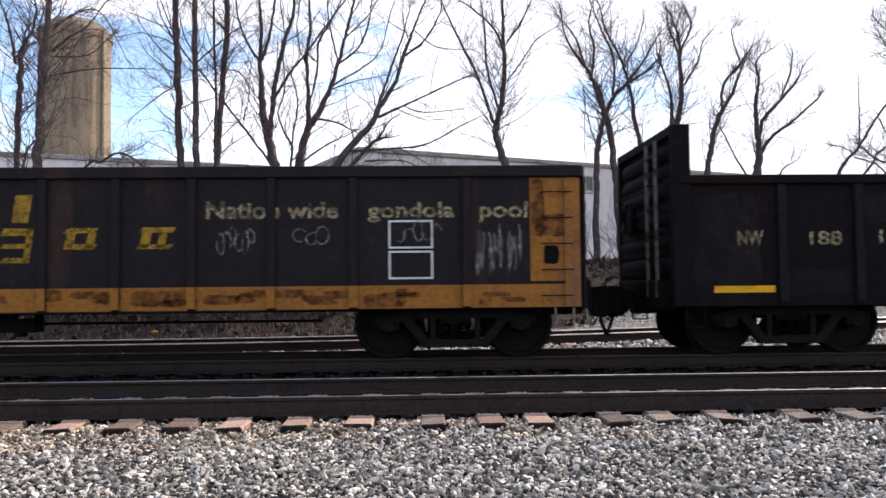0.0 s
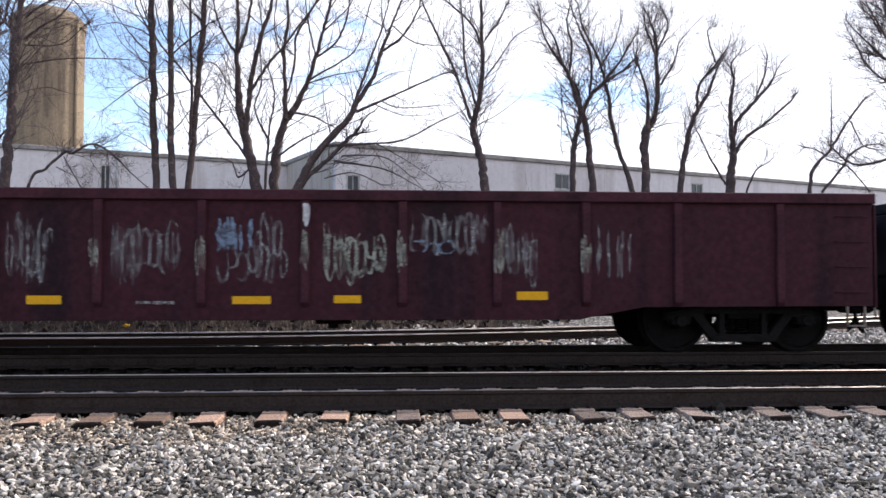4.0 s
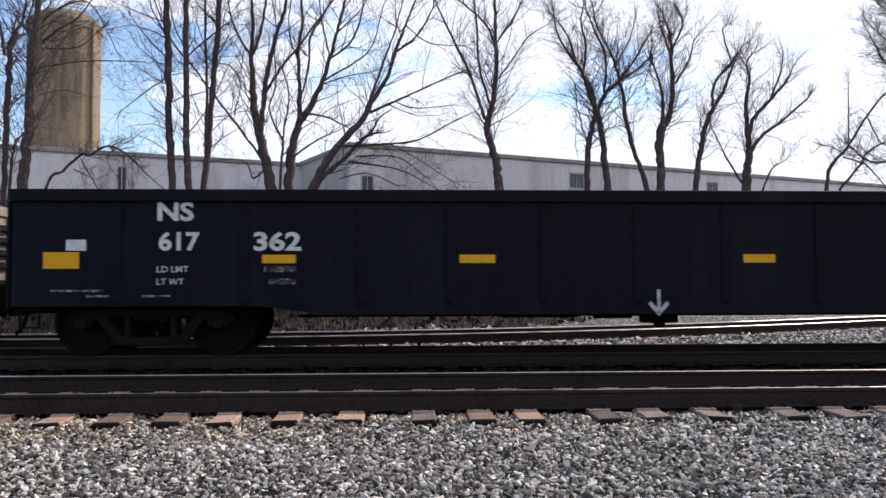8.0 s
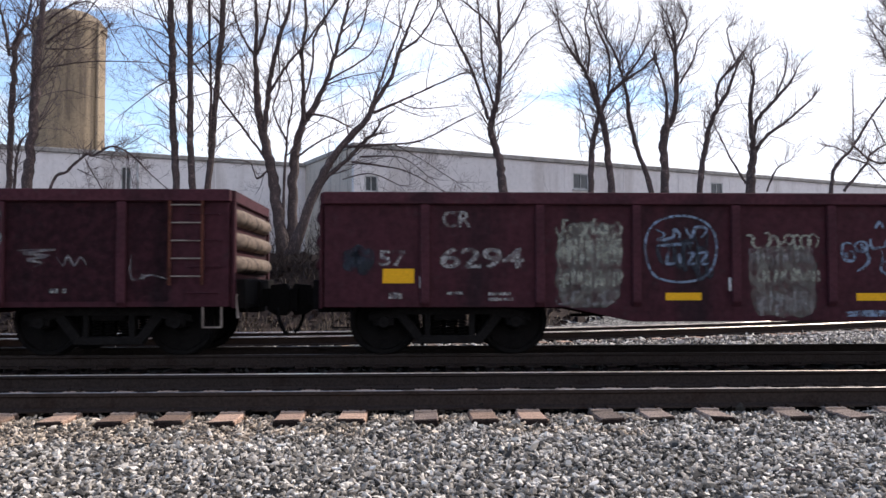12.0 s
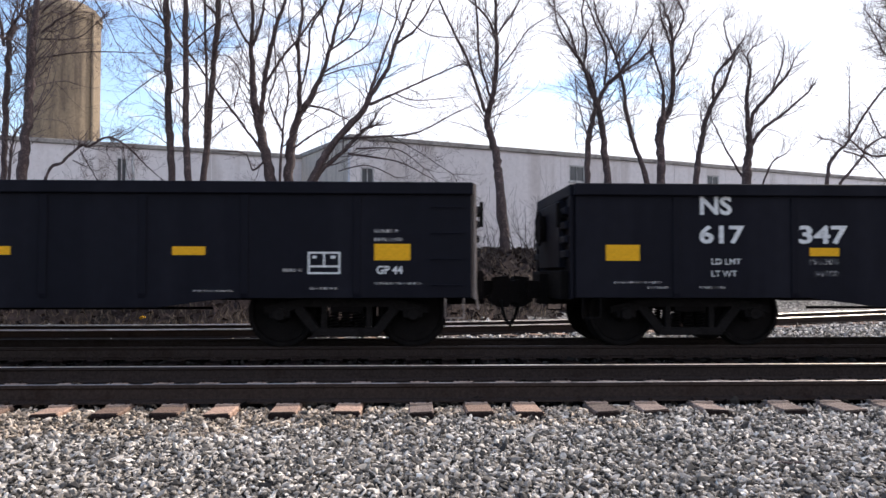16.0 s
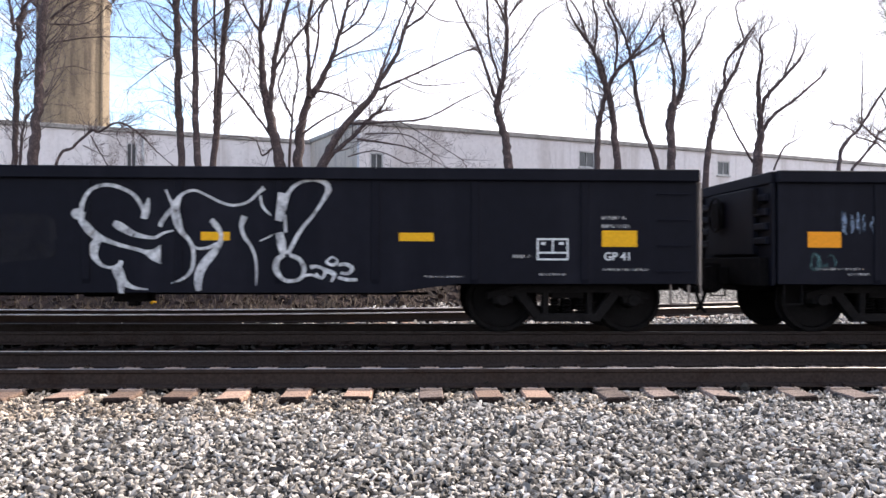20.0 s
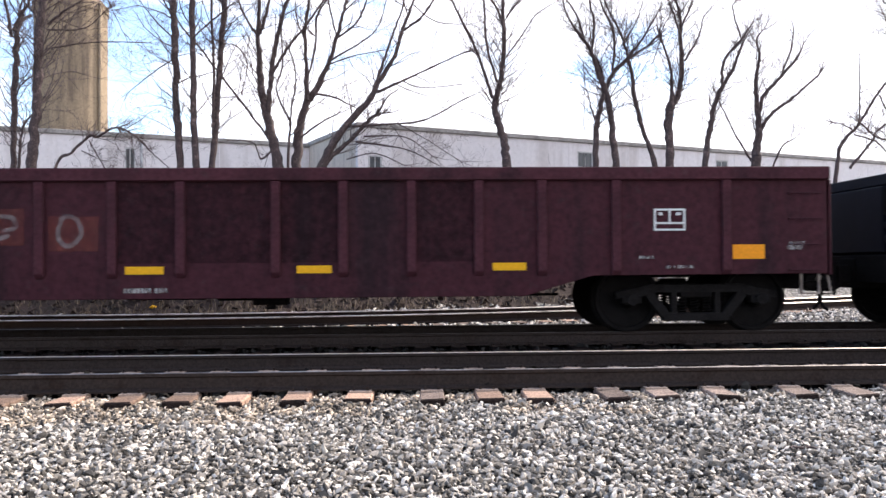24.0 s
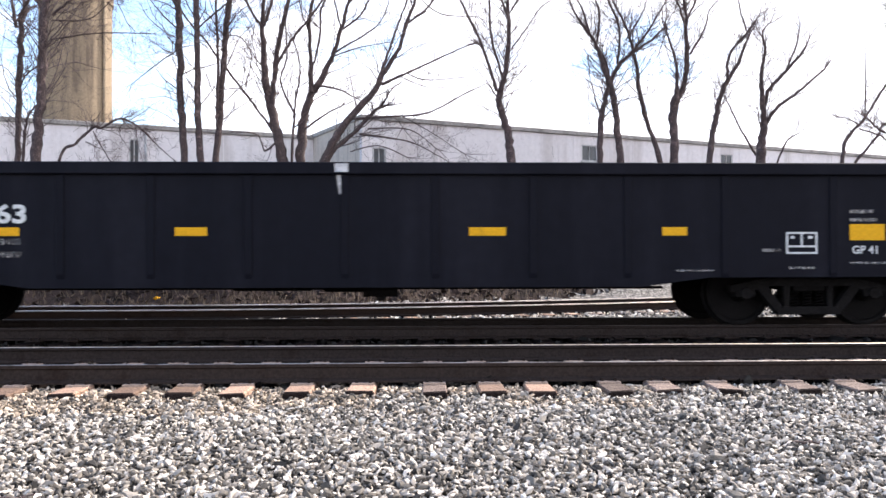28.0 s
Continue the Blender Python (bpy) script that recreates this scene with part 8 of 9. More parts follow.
def bare_tree(x, y, stems, twigs=1.0, reach=1.0, spread=0.52, label="leafless grey-brown tree on the bank", droop=0.0, lowest=3.6):
    """stems: limbs as (offset, height, radius) rows; the first ones stand on the ground, twigs grow by chance.
    twigs: how many; reach: how long; droop: how far they hang."""
    TREES[0] += 1
    rng = np.random.default_rng(100 + TREES[0])
    z0 = ground_z(x, y)
    tree = thing("tree", pose(x, y, 0), label, "tree", "bare trees on the bank")
    vs, fs, tv, tf = [], [], [], []
    for number, rows in enumerate(stems):
        rows = list(rows)
        low = number == 0 or (rows[0][1] < 4.3 and rows[0][2] > 0.03)
        if low:
            a, b = rows[0], rows[1]
            run = (a[0] - b[0]) / max(0.3, b[1] - a[1]) * (a[1] - z0) * 0.7
            rows = [(a[0] + max(-1.1, min(1.1, run)), z0 - 0.3, a[2] * 1.3)] + rows
        lean = rng.uniform(-0.05, 0.05)
        ctrl = [(a, (h - rows[0][1]) * lean, h, r) for a, h, r in rows]
        line = spline(ctrl, False, 7)
        knots = 0.10 if rows[0][2] > 0.06 else 0.16
        pts = [p[:3] + np.append(rng.normal(0, 0.006 + 0.10 * p[3], 2) * (1, 1), 0) for p in line]
        radii = [max(0.006, p[3] * (1 + rng.uniform(-knots, knots))) for p in line]
        tube(vs, fs, pts, radii, 9 if rows[0][2] > 0.06 else 6)
        # thinner shoots from the limb
        total = sum(np.linalg.norm(b - a) for a, b in zip(pts, pts[1:]))
        k = len(pts)
        count = int(total * 4.2 * twigs) + 3
        for c in range(count):
            u = rng.uniform(0.30 if low else 0.10, 1.0)
            i = min(k - 2, int(u * (k - 1)))
            if pts[i][2] < lowest:
                continue
            d = pts[i + 1] - pts[i]
            d /= np.linalg.norm(d)
            side = rng.normal(0, 1, 3) * np.array((1, 0.7, 1))
            side -= side.dot(d) * d
            side /= np.linalg.norm(side)
            way = d * (1 - spread) + side * spread + np.array((0, 0, 0.12 - 3 * droop))
            way /= np.linalg.norm(way)
            size = rng.uniform(0.35, 1.9) ** 1.2 * (0.6 + 0.5 * min(1.3, radii[i] / 0.08)) * reach
            grow(rng, tv, tf, pts[i], way, size, min(0.008 + 0.005 * size, radii[i] * 0.4), 2 if rng.random() < 0.75 else 1, spread, droop)
        end = pts[-1] - pts[-2]
        end /= np.linalg.norm(end)
        for c in range(3):
            grow(rng, tv, tf, pts[-1], end + rng.normal(0, 0.25, 3), rng.uniform(0.5, 1.5) * reach, radii[-1] * 0.8, 2, spread, droop)
    child("trunk", list_mesh("trunk", vs, fs, M_BARK), tree)
    crown = child("crown", list_mesh("crown", tv, tf, M_TWIG), tree)
    tagged(crown, "fine bare twigs", kind="stuff")
    return tree


bare_tree(-10.2, 22.0, [
    [(0.02, 3.52, 0.075), (-0.00, 5.40, 0.075), (0.02, 6.57, 0.075), (0.02, 7.24, 0.067)],
    [(0.01, 7.01, 0.045), (-0.06, 7.59, 0.038), (-0.19, 8.18, 0.031)],
    [(0.06, 7.16, 0.053), (0.25, 7.57, 0.045), (0.47, 7.92, 0.038), (0.56, 8.48, 0.031)],
    [(0.07, 5.33, 0.023), (0.27, 5.76, 0.023), (0.59, 6.04, 0.016)],
    [(0.18, 3.52, 0.038), (0.29, 4.65, 0.031), (0.53, 5.03, 0.016)],
], twigs=1.1)
bare_tree(-9.4, 21.5, [
    [(-0.02, 3.47, 0.130), (0.10, 4.70, 0.116), (0.20, 5.90, 0.109), (0.24, 7.11, 0.095), (0.34, 7.72, 0.080), (0.39, 8.61, 0.066)],
    [(0.35, 7.20, 0.037), (0.77, 7.54, 0.030), (1.24, 7.85, 0.023), (1.69, 8.43, 0.016)],
    [(0.30, 6.57, 0.023), (1.20, 6.72, 0.016), (1.91, 6.76, 0.016), (2.85, 6.74, 0.009)],
    [(0.32, 7.06, 0.023), (1.25, 7.10, 0.016), (1.78, 7.55, 0.009)],
    [(0.36, 7.75, 0.030), (0.97, 8.19, 0.023), (1.60, 8.16, 0.016), (2.20, 7.02, 0.009)],
    [(0.24, 6.89, 0.030), (0.00, 7.60, 0.023), (0.13, 8.32, 0.016)],
], twigs=1.5, droop=0.03)
bare_tree(-8.7, 21.0, [
    [(0.01, 3.42, 0.036), (0.43, 3.89, 0.036), (0.91, 4.31, 0.036), (1.07, 4.28, 0.029), (1.53, 4.51, 0.029), (2.00, 4.29, 0.022), (2.47, 3.82, 0.015), (2.87, 3.46, 0.008)],
    [(0.84, 4.21, 0.015), (1.21, 3.57, 0.015), (1.37, 3.42, 0.008)],
    [(0.68, 3.95, 0.015), (1.08, 3.75, 0.008)],
    [(1.87, 4.33, 0.015), (1.92, 3.98, 0.008), (2.01, 3.59, 0.008)],
    [(1.68, 4.48, 0.015), (1.48, 4.19, 0.008), (1.83, 3.63, 0.008)],
], twigs=1.3, reach=0.6, lowest=3.0)
bare_tree(-6.5, 24.0, [
    [(0.04, 3.76, 0.106), (-0.06, 5.11, 0.106), (-0.10, 5.81, 0.098), (-0.15, 7.52, 0.098), (-0.23, 8.72, 0.090), (-0.26, 9.70, 0.082)],
    [(-0.17, 7.56, 0.026), (-0.68, 8.07, 0.018), (-1.16, 8.71, 0.010)],
    [(-0.13, 6.95, 0.018), (-0.72, 6.54, 0.018), (-1.43, 5.98, 0.010)],
    [(-0.19, 8.24, 0.026), (-0.56, 8.88, 0.018), (-0.70, 9.53, 0.010)],
], twigs=1.1, droop=0.05)
bare_tree(-6.0, 24.0, [
    [(0.02, 3.76, 0.098), (-0.09, 5.15, 0.090), (-0.09, 6.49, 0.082), (-0.12, 7.86, 0.082), (-0.15, 9.22, 0.074), (-0.16, 9.71, 0.074)],
    [(-0.12, 7.52, 0.026), (0.48, 8.06, 0.026), (0.99, 8.49, 0.018)],
    [(-0.12, 7.76, 0.018), (-0.43, 8.41, 0.018), (-0.59, 9.13, 0.010)],
], twigs=0.9)
bare_tree(-5.7, 24.5, [
    [(-0.02, 3.81, 0.100), (0.09, 5.23, 0.091), (0.22, 7.30, 0.083), (0.30, 8.71, 0.083), (0.30, 9.90, 0.075)],
    [(0.03, 5.09, 0.051), (0.08, 6.61, 0.042), (0.02, 8.01, 0.042), (-0.02, 9.89, 0.034)],
    [(0.25, 7.58, 0.026), (0.60, 8.08, 0.018), (1.00, 8.42, 0.010)],
    [(0.30, 8.74, 0.026), (-0.08, 9.06, 0.018), (-0.42, 9.59, 0.018)],
], twigs=0.9)
bare_tree(-3.9, 25.0, [
    [(0.05, 3.88, 0.160), (-0.16, 4.91, 0.143), (-0.38, 5.80, 0.127), (-0.48, 6.47, 0.110), (-0.56, 7.86, 0.068), (-0.54, 8.96, 0.052), (-0.61, 9.92, 0.035)],
    [(-0.56, 7.86, 0.043), (-0.95, 8.48, 0.035), (-1.19, 9.19, 0.027), (-1.26, 9.91, 0.027)],
    [(-0.51, 7.90, 0.060), (-0.38, 8.27, 0.052), (-0.19, 9.12, 0.043), (-0.13, 9.93, 0.035)],
    [(-0.26, 5.63, 0.085), (-0.19, 6.47, 0.077), (-0.09, 7.33, 0.068), (0.19, 8.58, 0.060), (0.42, 9.21, 0.052), (0.45, 9.94, 0.035)],
    [(-0.11, 6.81, 0.052), (0.35, 7.57, 0.043), (0.81, 8.11, 0.035), (1.19, 8.66, 0.035), (2.00, 9.76, 0.027)],
    [(0.19, 8.58, 0.027), (0.11, 9.12, 0.018), (0.00, 9.93, 0.018)],
] + [
    [(-0.32, 4.94, 0.043), (-0.62, 5.34, 0.035), (-1.16, 6.07, 0.035), (-2.12, 7.36, 0.027), (-2.89, 8.34, 0.027), (-3.43, 9.68, 0.018)],
    [(-1.04, 6.11, 0.018), (-0.87, 7.00, 0.018), (-1.17, 7.55, 0.018), (-1.63, 7.61, 0.010)],
    [(0.31, 3.88, 0.043), (0.41, 5.53, 0.035), (0.56, 6.63, 0.027), (0.40, 7.40, 0.018)],
    [(0.37, 5.38, 0.035), (-0.02, 6.24, 0.027), (0.17, 7.01, 0.027), (0.12, 7.80, 0.018)],
    [(-0.12, 4.54, 0.035), (-0.48, 4.24, 0.027), (-0.70, 4.71, 0.018), (-1.36, 4.79, 0.010)],
], twigs=0.75)
bare_tree(-3.4, 25.2, [
    [(0.02, 3.90, 0.145), (0.07, 4.95, 0.136), (0.30, 5.89, 0.111), (0.50, 6.20, 0.103), (0.91, 7.00, 0.069), (1.23, 7.94, 0.060), (1.46, 8.90, 0.044), (1.71, 9.87, 0.035)],
    [(0.33, 6.01, 0.077), (0.33, 7.06, 0.060), (0.29, 8.09, 0.052), (0.40, 8.89, 0.044), (0.36, 10.02, 0.035)],
    [(0.38, 6.76, 0.035), (0.61, 7.63, 0.035), (0.64, 8.48, 0.035), (1.05, 9.21, 0.027), (1.35, 9.86, 0.018)],
    [(1.18, 7.82, 0.035), (1.85, 8.34, 0.035), (2.15, 9.07, 0.027), (2.27, 9.88, 0.018)],
    [(1.03, 7.19, 0.035), (1.92, 7.71, 0.027), (2.47, 8.20, 0.018), (2.78, 9.23, 0.018), (2.98, 9.89, 0.010)],
    [(0.91, 7.04, 0.027), (1.68, 7.32, 0.018), (2.48, 7.48, 0.010)],
] + [
    [(1.46, 8.66, 0.027), (2.17, 9.36, 0.018), (2.50, 9.97, 0.018)],
    [(1.23, 7.98, 0.027), (1.02, 8.83, 0.027), (0.92, 9.69, 0.018)],
    [(0.29, 7.80, 0.027), (0.02, 8.64, 0.018), (0.08, 9.67, 0.018)],
    [(0.58, 6.20, 0.035), (1.15, 6.09, 0.027), (1.77, 5.79, 0.018)],
    [(0.17, 4.91, 0.035), (0.76, 5.34, 0.027), (1.26, 5.60, 0.018)],
], twigs=0.75)
bare_tree(-2.6, 24.5, [
    [(-0.03, 3.83, 0.124), (0.57, 4.93, 0.108), (1.39, 5.84, 0.091), (1.70, 6.39, 0.067), (2.16, 7.16, 0.059), (2.46, 8.10, 0.051), (2.77, 8.87, 0.034), (3.08, 9.66, 0.026)],
    [(1.51, 6.06, 0.059), (1.78, 6.81, 0.042), (2.00, 7.47, 0.034), (2.37, 8.45, 0.026), (2.59, 9.32, 0.018)],
    [(2.34, 7.84, 0.042), (2.98, 8.34, 0.034), (3.45, 9.11, 0.026), (3.53, 9.67, 0.018)],
    [(1.66, 6.11, 0.051), (2.46, 6.47, 0.034), (3.45, 6.94, 0.026), (4.26, 7.30, 0.018)],
    [(0.79, 5.11, 0.042), (1.85, 5.17, 0.034), (2.99, 5.29, 0.026), (3.99, 5.80, 0.018), (4.78, 6.19, 0.010)],
    [(0.12, 3.96, 0.075), (0.52, 4.41, 0.067), (0.94, 4.79, 0.059), (1.51, 5.40, 0.051)],
] + [
    [(1.02, 4.67, 0.034), (1.86, 4.56, 0.026), (2.61, 4.40, 0.018), (3.45, 3.96, 0.010)],
    [(1.25, 4.82, 0.026), (2.46, 4.80, 0.018), (3.22, 4.26, 0.010)],
    [(2.23, 5.19, 0.018), (3.05, 4.75, 0.010), (4.04, 4.10, 0.010)],
    [(2.39, 6.43, 0.018), (2.97, 6.24, 0.018), (4.04, 6.33, 0.010)],
    [(0.77, 4.16, 0.018), (1.58, 4.33, 0.018), (2.40, 4.00, 0.010)],
    [(2.72, 8.65, 0.018), (3.38, 8.16, 0.018), (4.37, 8.09, 0.010)],
], twigs=0.7)
bare_tree(3.1, 27.0, [
    [(0.03, 4.13, 0.146), (-0.11, 5.21, 0.128), (-0.35, 5.99, 0.110), (-0.31, 6.52, 0.101), (-0.11, 7.24, 0.083), (-0.05, 8.42, 0.074), (-0.06, 9.59, 0.056), (-0.06, 10.76, 0.047)],
    [(-0.44, 6.43, 0.065), (-0.73, 7.31, 0.047), (-0.98, 8.00, 0.047), (-1.40, 8.90, 0.038), (-1.82, 9.76, 0.029), (-2.11, 10.50, 0.020)],
    [(-0.27, 6.87, 0.047), (-0.62, 8.10, 0.038), (-0.72, 9.58, 0.029), (-0.85, 10.56, 0.020)],
    [(-0.03, 8.50, 0.047), (-0.34, 9.43, 0.038), (-1.03, 10.13, 0.029), (-1.51, 10.44, 0.020)],
    [(0.01, 9.01, 0.038), (0.53, 9.76, 0.029), (0.88, 10.55, 0.020)],
    [(0.01, 7.76, 0.029), (0.60, 8.58, 0.020), (0.99, 9.14, 0.020), (1.62, 9.54, 0.011)],
], twigs=1.5, reach=0.95, lowest=4.6)
bare_tree(6.4, 29.0, [
    [(-0.03, 4.36, 0.108), (0.00, 5.70, 0.099), (0.13, 6.38, 0.089), (0.25, 7.03, 0.070), (0.16, 7.83, 0.041), (-0.27, 8.56, 0.021)],
    [(-0.38, 8.08, 0.021), (-0.36, 7.13, 0.012), (-0.41, 6.04, 0.012)],
    [(0.03, 5.94, 0.031), (-0.21, 6.83, 0.021), (-0.36, 7.52, 0.012)],
], twigs=1.5, reach=0.85, lowest=4.6)
bare_tree(7.1, 29.0, [
    [(-0.01, 4.37, 0.128), (-0.12, 5.55, 0.118), (-0.16, 6.04, 0.108), (-0.37, 6.97, 0.108), (-0.70, 7.88, 0.079), (-0.93, 8.48, 0.060), (-1.37, 9.07, 0.041), (-1.78, 9.82, 0.031), (-1.91, 10.70, 0.021)],
    [(-0.83, 8.32, 0.050), (-0.69, 9.42, 0.041), (-0.84, 10.25, 0.031), (-0.67, 11.20, 0.021)],
    [(-0.95, 8.52, 0.041), (-1.36, 9.75, 0.031), (-1.85, 10.42, 0.021)],
    [(-0.37, 6.97, 0.079), (-0.02, 7.73, 0.070), (0.42, 8.15, 0.060), (1.01, 8.92, 0.041), (1.56, 9.83, 0.021)],
    [(0.42, 8.15, 0.050), (1.10, 8.60, 0.041), (1.65, 9.07, 0.031), (1.38, 8.14, 0.012)],
    [(-0.06, 7.77, 0.050), (-0.01, 9.01, 0.041), (-0.42, 10.02, 0.031), (-0.68, 10.72, 0.021)],
], twigs=2.0, reach=0.95, lowest=5.0)
bare_tree(8.7, 30.0, [
    [(0.05, 4.55, 0.102), (-0.35, 5.69, 0.082), (-0.69, 6.92, 0.082), (-0.84, 7.96, 0.062), (-1.18, 9.18, 0.042), (-1.71, 10.22, 0.032), (-1.95, 11.17, 0.022)],
    [(-1.10, 8.89, 0.032), (-0.58, 9.72, 0.022), (-0.26, 10.66, 0.012)],
], twigs=1.6, reach=0.95, lowest=5.4)
bare_tree(9.3, 30.0, [
    [(0.05, 4.49, 0.162), (0.02, 5.92, 0.152), (0.09, 6.70, 0.162), (0.39, 7.20, 0.102), (0.52, 7.90, 0.092), (0.50, 9.24, 0.072), (0.47, 10.16, 0.052), (0.21, 10.96, 0.022)],
    [(0.07, 6.70, 0.092), (0.13, 7.71, 0.062), (-0.05, 8.62, 0.042), (-0.33, 9.34, 0.032)],
    [(0.59, 8.36, 0.042), (1.10, 9.25, 0.032), (1.28, 9.90, 0.022), (1.57, 10.28, 0.012)],
    [(0.50, 9.64, 0.042), (0.85, 10.43, 0.032), (0.85, 10.83, 0.022)],
    [(0.46, 9.26, 0.042), (0.12, 10.32, 0.032), (0.02, 10.75, 0.022)],
], twigs=2.0, reach=0.9, lowest=5.4)
bare_tree(11.0, 31.0, [
    [(-0.04, 4.61, 0.116), (0.11, 5.81, 0.105), (0.36, 6.94, 0.095), (0.74, 7.78, 0.074), (1.09, 8.34, 0.064), (1.43, 9.22, 0.033)],
    [(0.61, 7.63, 0.064), (0.71, 8.61, 0.054), (1.32, 9.37, 0.043), (1.74, 9.95, 0.023)],
    [(1.35, 9.48, 0.033), (1.06, 10.57, 0.023), (1.28, 10.94, 0.012)],
    [(1.43, 9.48, 0.023), (1.87, 9.66, 0.012), (2.09, 10.22, 0.012)],
], twigs=1.5, reach=0.85, lowest=5.6)
bare_tree(13.2, 32.0, [
    [(0.04, 4.68, 0.194), (0.05, 5.32, 0.162), (0.15, 6.09, 0.130), (0.08, 7.03, 0.098), (0.03, 8.00, 0.077), (0.16, 8.95, 0.055), (0.06, 9.64, 0.034), (0.33, 9.98, 0.023)],
    [(0.16, 6.44, 0.087), (0.38, 7.43, 0.077), (0.97, 8.10, 0.066), (1.75, 8.97, 0.045), (1.98, 9.42, 0.023)],
    [(0.22, 6.09, 0.077), (0.75, 6.86, 0.066), (1.43, 7.33, 0.055), (2.57, 8.29, 0.034)],
    [(1.04, 8.14, 0.045), (1.46, 9.17, 0.034), (1.61, 9.88, 0.023)],
    [(-0.11, 4.99, 0.055), (-0.63, 5.88, 0.034), (-1.19, 7.02, 0.023), (-1.29, 7.46, 0.013)],
    [(0.71, 4.68, 0.034), (1.10, 5.52, 0.034), (1.65, 5.88, 0.013)],
], twigs=1.4, reach=0.8, lowest=5.4)
bare_tree(17.0, 33.0, [
    [(-0.00, 4.81, 0.079), (0.22, 5.76, 0.068), (1.01, 6.66, 0.057), (1.73, 7.76, 0.046), (2.45, 8.66, 0.035)],
    [(0.89, 6.59, 0.035), (0.93, 8.26, 0.024), (0.93, 9.29, 0.013)],
    [(0.46, 4.81, 0.057), (1.39, 5.86, 0.046), (1.61, 6.27, 0.046), (2.29, 6.71, 0.035), (2.95, 6.81, 0.024)],
    [(0.67, 6.15, 0.035), (1.30, 5.97, 0.035), (1.69, 5.77, 0.035), (2.37, 5.00, 0.024)],
    [(1.73, 7.71, 0.035), (2.22, 6.76, 0.024), (2.71, 6.60, 0.024)],
    [(0.75, 6.27, 0.035), (0.19, 6.56, 0.024), (-0.18, 6.63, 0.024)],
], twigs=1.3, reach=0.5, spread=0.62)
bare_tree(17.5, 27, [
    [(0.00, 4.16, 0.144), (-0.11, 6.98, 0.117), (-0.42, 9.63, 0.090), (-0.75, 11.72, 0.054)],
    [(-0.05, 5.85, 0.063), (-0.93, 5.28, 0.045), (-2.08, 5.09, 0.036), (-2.82, 5.61, 0.027)],
    [(-0.26, 8.49, 0.054), (-1.09, 9.62, 0.036), (-1.56, 10.37, 0.018)],
    [(-0.23, 8.11, 0.054), (-1.02, 8.67, 0.036), (-1.69, 8.85, 0.018)],
    [(-0.34, 9.06, 0.054), (-0.78, 10.58, 0.036)],
    [(-0.30, 7.60, 0.050), (-0.94, 7.90, 0.036), (-1.54, 8.40, 0.027), (-1.96, 9.16, 0.018)],
    [(-0.95, 8.65, 0.036), (-1.45, 9.10, 0.027), (-2.10, 9.75, 0.016)],
    [(-1.05, 9.40, 0.030), (-1.35, 9.95, 0.022), (-1.75, 10.40, 0.014)],
], twigs=4.2, reach=0.72)



# ---- brush, leaves and dry grass on the bank
def brush():
    rng = np.random.default_rng(77)
    for i in range(58):
        x = -14 + 34 * (i + rng.uniform(0, 0.8)) / 58
        y = yard_y(x) + rng.uniform(4.2, 8.5)
        near_trunks = -6.0 < x < -1.0
        if near_trunks:
            y = rng.uniform(22.0, 24.4)
        vs, fs = [], []
        for k in range(rng.integers(12, 18) if near_trunks else rng.integers(7, 13)):
            a = rng.uniform(0, 6.28)
            way = np.array((math.cos(a) * 0.7, math.sin(a) * 0.4, 1.0))
            grow(rng, vs, fs, (rng.normal(0, 0.25), rng.normal(0, 0.2), -0.05), way / np.linalg.norm(way), rng.uniform(0.8, 2.1), rng.uniform(0.008, 0.02), 2 if k % 2 else 1, 0.5, 0.05)
        ob = new("bush", list_mesh("bush", vs, fs, M_BRAMBLE))
        ob.matrix_basis = pose(x, y, ground_z(x, y))
        tagged(ob, "leafless tangled brown bush on the bank", "bush", "bushes on the bank")


brush()


def litter():
    rng = np.random.default_rng(31)
    n = 9000
    x = rng.uniform(-14, 20, n)
    off = rng.uniform(0, 6.8, n)
    vs, fs = [], []
    for i in range(n):
        px, py = x[i], yard_y(x[i]) + bank_edge(x[i]) - 0.2 + off[i]
        p = np.array((px, py, ground_z(px, py) + 0.02))
        a = rng.normal(0, 1, (2, 3)) * 0.055
        k = len(vs)
        vs += [tuple(p + a[0]), tuple(p + a[1]), tuple(p - a[0]), tuple(p - a[1])]
        fs.append((k, k + 1, k + 2, k + 3))
    tagged(new("leaf_litter", list_mesh("leaf_litter", vs, fs, M_LEAF)), "dead brown leaves strewn over the bank", "leaves", kind="stuff")
    vs, fs = [], []
    for i in range(5000):
        px = rng.uniform(-14, 20)
        py = yard_y(px) + bank_edge(px) + rng.uniform(-0.1, 2.2) + (2.5 if rng.random() < 0.3 else 0)
        hgt = rng.uniform(0.08, 0.28)
        p = np.array((px, py, ground_z(px, py) - 0.02))
        tip = p + np.array((rng.normal(0, 0.14), rng.normal(0, 0.1), hgt))
        mid = (p + tip) / 2 + np.array((0, 0, 0.06))
        w = np.array((0.008, 0.003, 0))
        k = len(vs)
        vs += [tuple(p - w), tuple(p + w), tuple(mid + w), tuple(mid - w), tuple(tip)]
        fs += [(k, k + 1, k + 2, k + 3), (k + 3, k + 2, k + 4)]
    tagged(new("dry_grass", list_mesh("dry_grass", vs, fs, M_STRAW)), "dry straw-coloured grass along the yard track", "grass", kind="stuff")


litter()


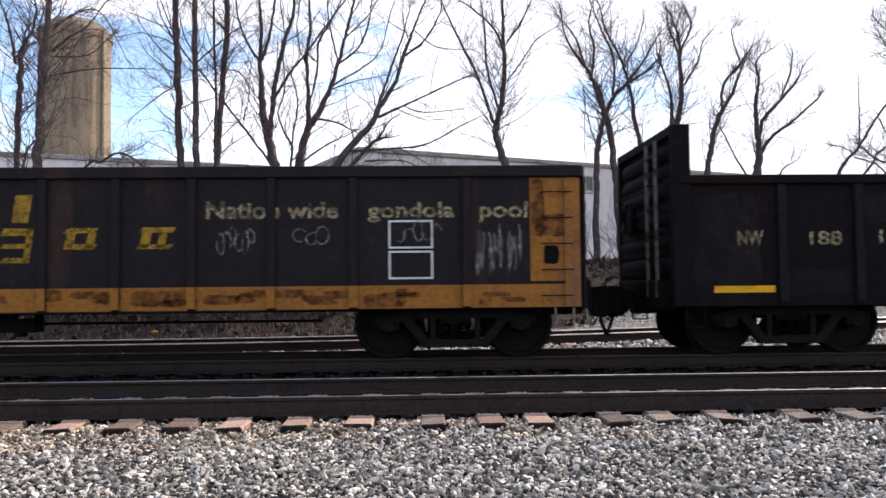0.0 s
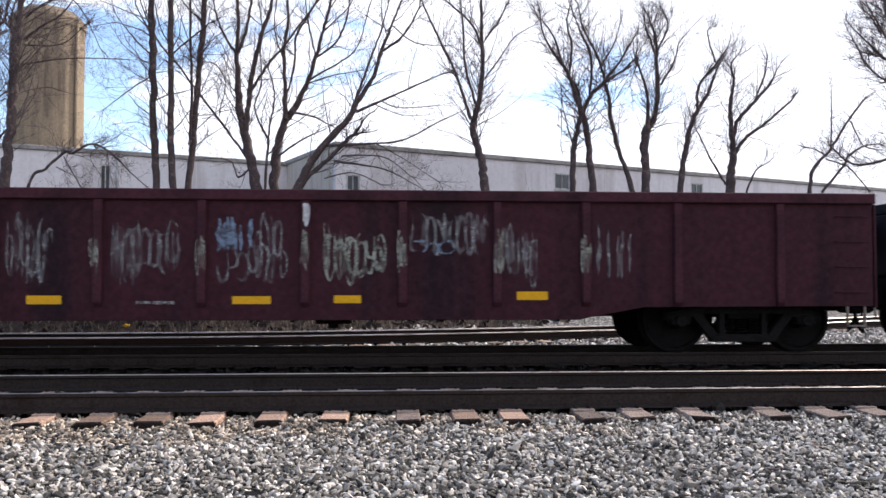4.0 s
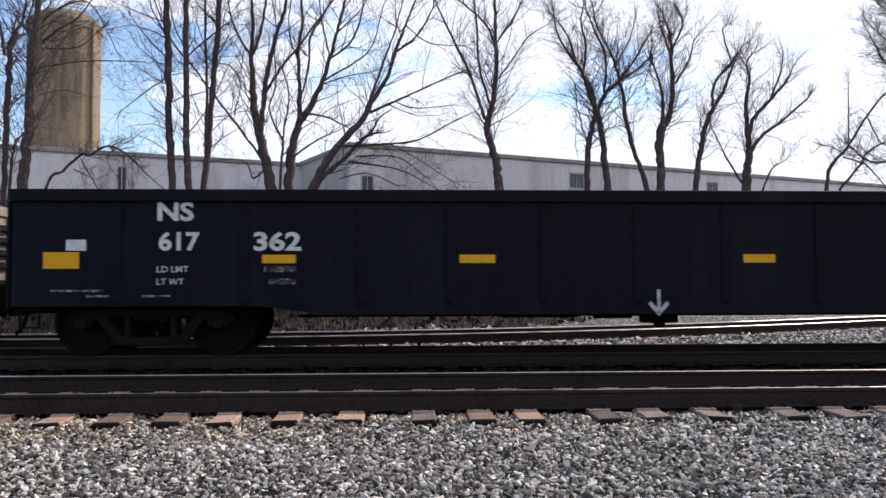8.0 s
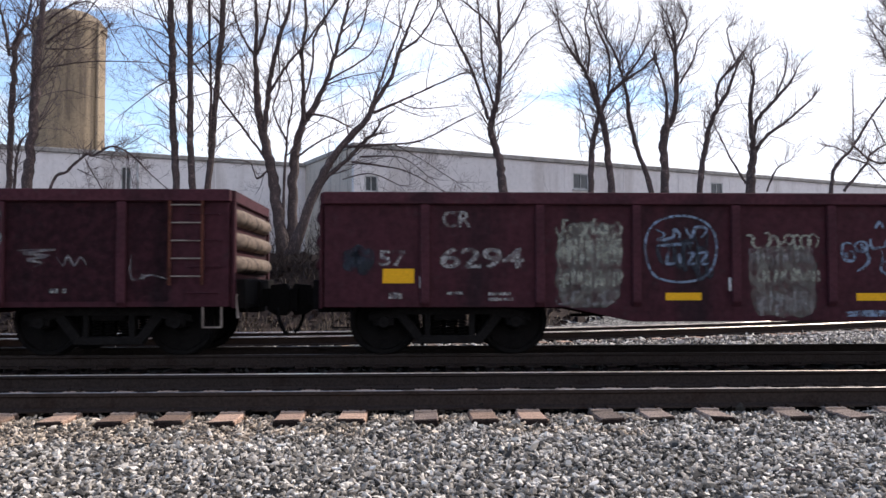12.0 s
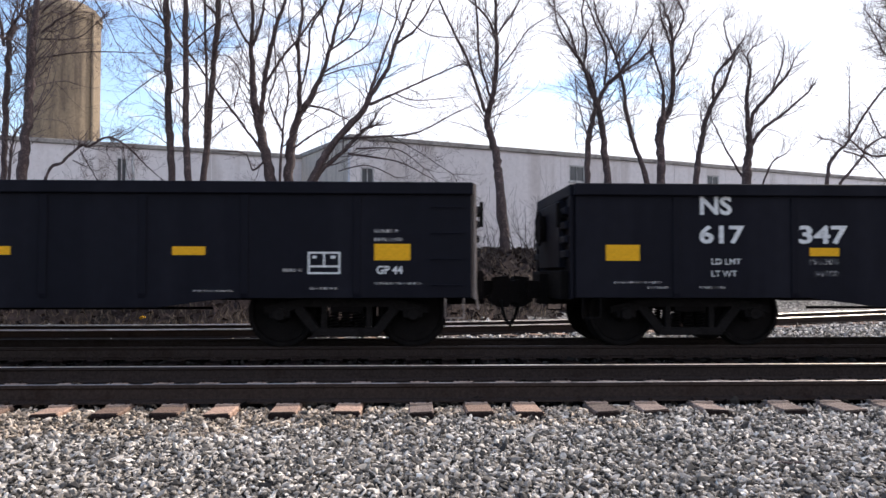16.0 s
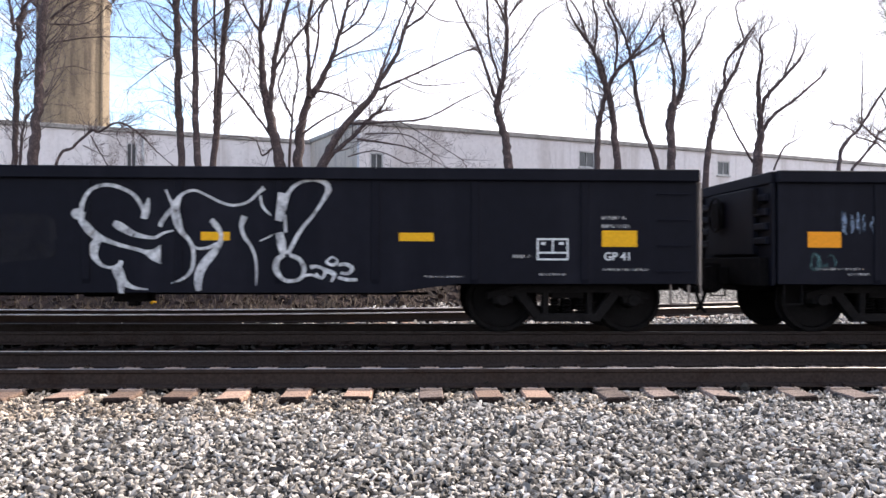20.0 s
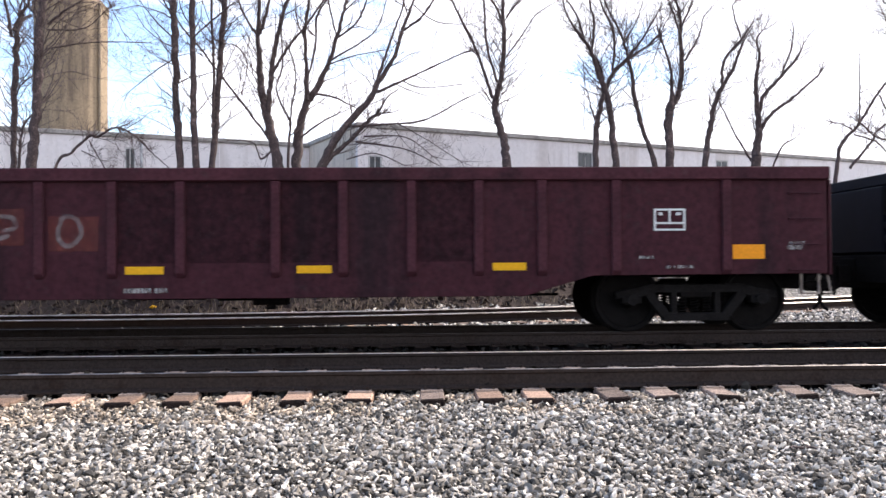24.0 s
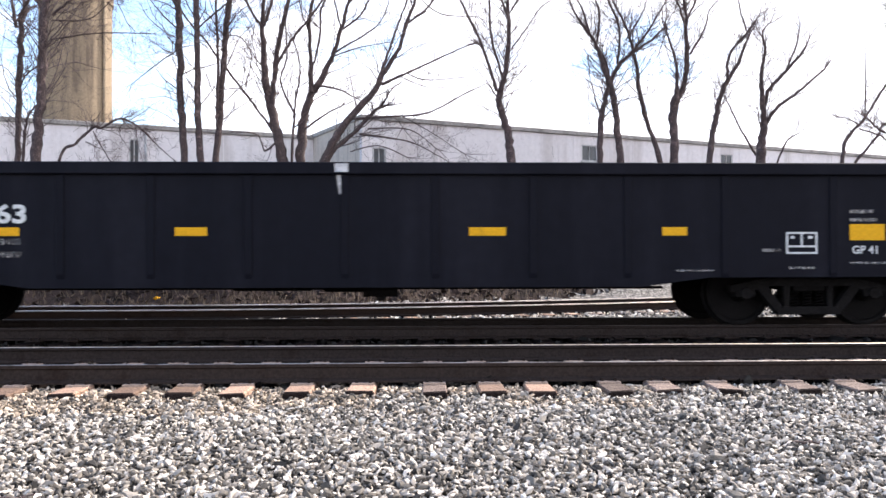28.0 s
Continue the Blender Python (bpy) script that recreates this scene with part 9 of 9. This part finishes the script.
def odds_and_ends():
    """Small things lying about: sticks on the gravel, a scrap of paper, a yellow wrapper."""
    for x, y, turn, length in ((-1.02, 4.62, 78, 0.42), (-2.30, 4.75, 20, 0.36), (1.62, 4.1, -35, 0.22), (2.6, 5.6, 15, 0.20)):
        vs, fs = [], []
        rng = np.random.default_rng(int(100 + 10 * x))
        pts = [np.array((length * (i / 5 - 0.5), rng.normal(0, 0.012), rng.normal(0, 0.004))) for i in range(6)]
        tube(vs, fs, pts, [0.013 - 0.0012 * i for i in range(6)], 6)
        ob = new("stick", list_mesh("stick", vs, fs, M_BARK))
        ob.matrix_basis = pose(x, y, ground_z(x, y) + 0.035, 0, 0, turn)
        tagged(ob, "short weathered stick lying on the ballast", "stick", "sticks on the ballast")
    for name, label, mat, x, y, z, size in (("paper_scrap", "crumpled white paper scrap beside the rail", M_WHITE, -4.1, 9.42, 0.02, 0.07), ("wrapper", "crumpled yellow wrapper on the leafy bank", M_STRIPE, -6.1, 20.3, ground_z(-6.1, 20.3), 0.085)):
        bm = bmesh.new()
        bmesh.ops.create_icosphere(bm, subdivisions=2, radius=size)
        rng = random.Random(9)
        for v in bm.verts:
            v.co *= rng.uniform(0.55, 1.1)
            v.co.z *= 0.6
        ob = new(name, to_mesh(name, bm, mat))
        ob.matrix_basis = pose(x, y, z + size * 0.4)
        tagged(ob, label, "litter")


odds_and_ends()


# ---- the train rolls past from right to left
# seconds, metres gone
RUN = [(0, 0.0), (1, 7.52), (1.2, 8.99), (2, 14.98), (3, 22.58), (3.5, 26.22), (5.5, 41.00), (6, 44.72), 
       (7, 52.37), (8, 59.95), (9, 67.65), (10, 75.30), (11, 82.80), (12, 90.47), (12.5, 94.32), (14.5, 109.57), (15, 113.50), 
       (16, 121.39), (17, 129.23), (18, 137.18), (19, 145.16), (20, 153.20), (21, 161.20), (21.2, 162.79), (23.5, 181.26), 
       (24, 185.36), (25, 193.56), (26, 201.75), (27, 210.05), (28, 218.38)]


def travelled(t):
    """Metres that the train has gone at t seconds, on a smooth curve through RUN."""
    for i in range(len(RUN) - 1):
        if t <= RUN[i + 1][0] or i == len(RUN) - 2:
            break
    (t0, s0), (t1, s1) = RUN[i], RUN[i + 1]
    a, b = RUN[max(i - 1, 0)], RUN[min(i + 2, len(RUN) - 1)]
    v0, v1 = (s1 - a[1]) / (t1 - a[0]), (b[1] - s0) / (b[0] - t0)
    h = t1 - t0
    u = (t - t0) / h
    return s0 * (1 + 2 * u) * (1 - u) ** 2 + v0 * h * u * (1 - u) ** 2 + s1 * u * u * (3 - 2 * u) + v1 * h * u * u * (u - 1)


def motions():
    times = [i * 0.25 for i in range(113)]
    for car, start in CARS:
        walk(car, [(t, pose(start - travelled(t), TRAIN, RAIL)) for t in times])
    turns = [i / 15 for i in range(421)]
    for w in WHEELSETS:
        x = w.location.x
        walk(w, [(t, pose(x, 0, WHEEL) @ Matrix.Rotation(-travelled(t) / WHEEL, 4, "Y")) for t in turns])


motions()
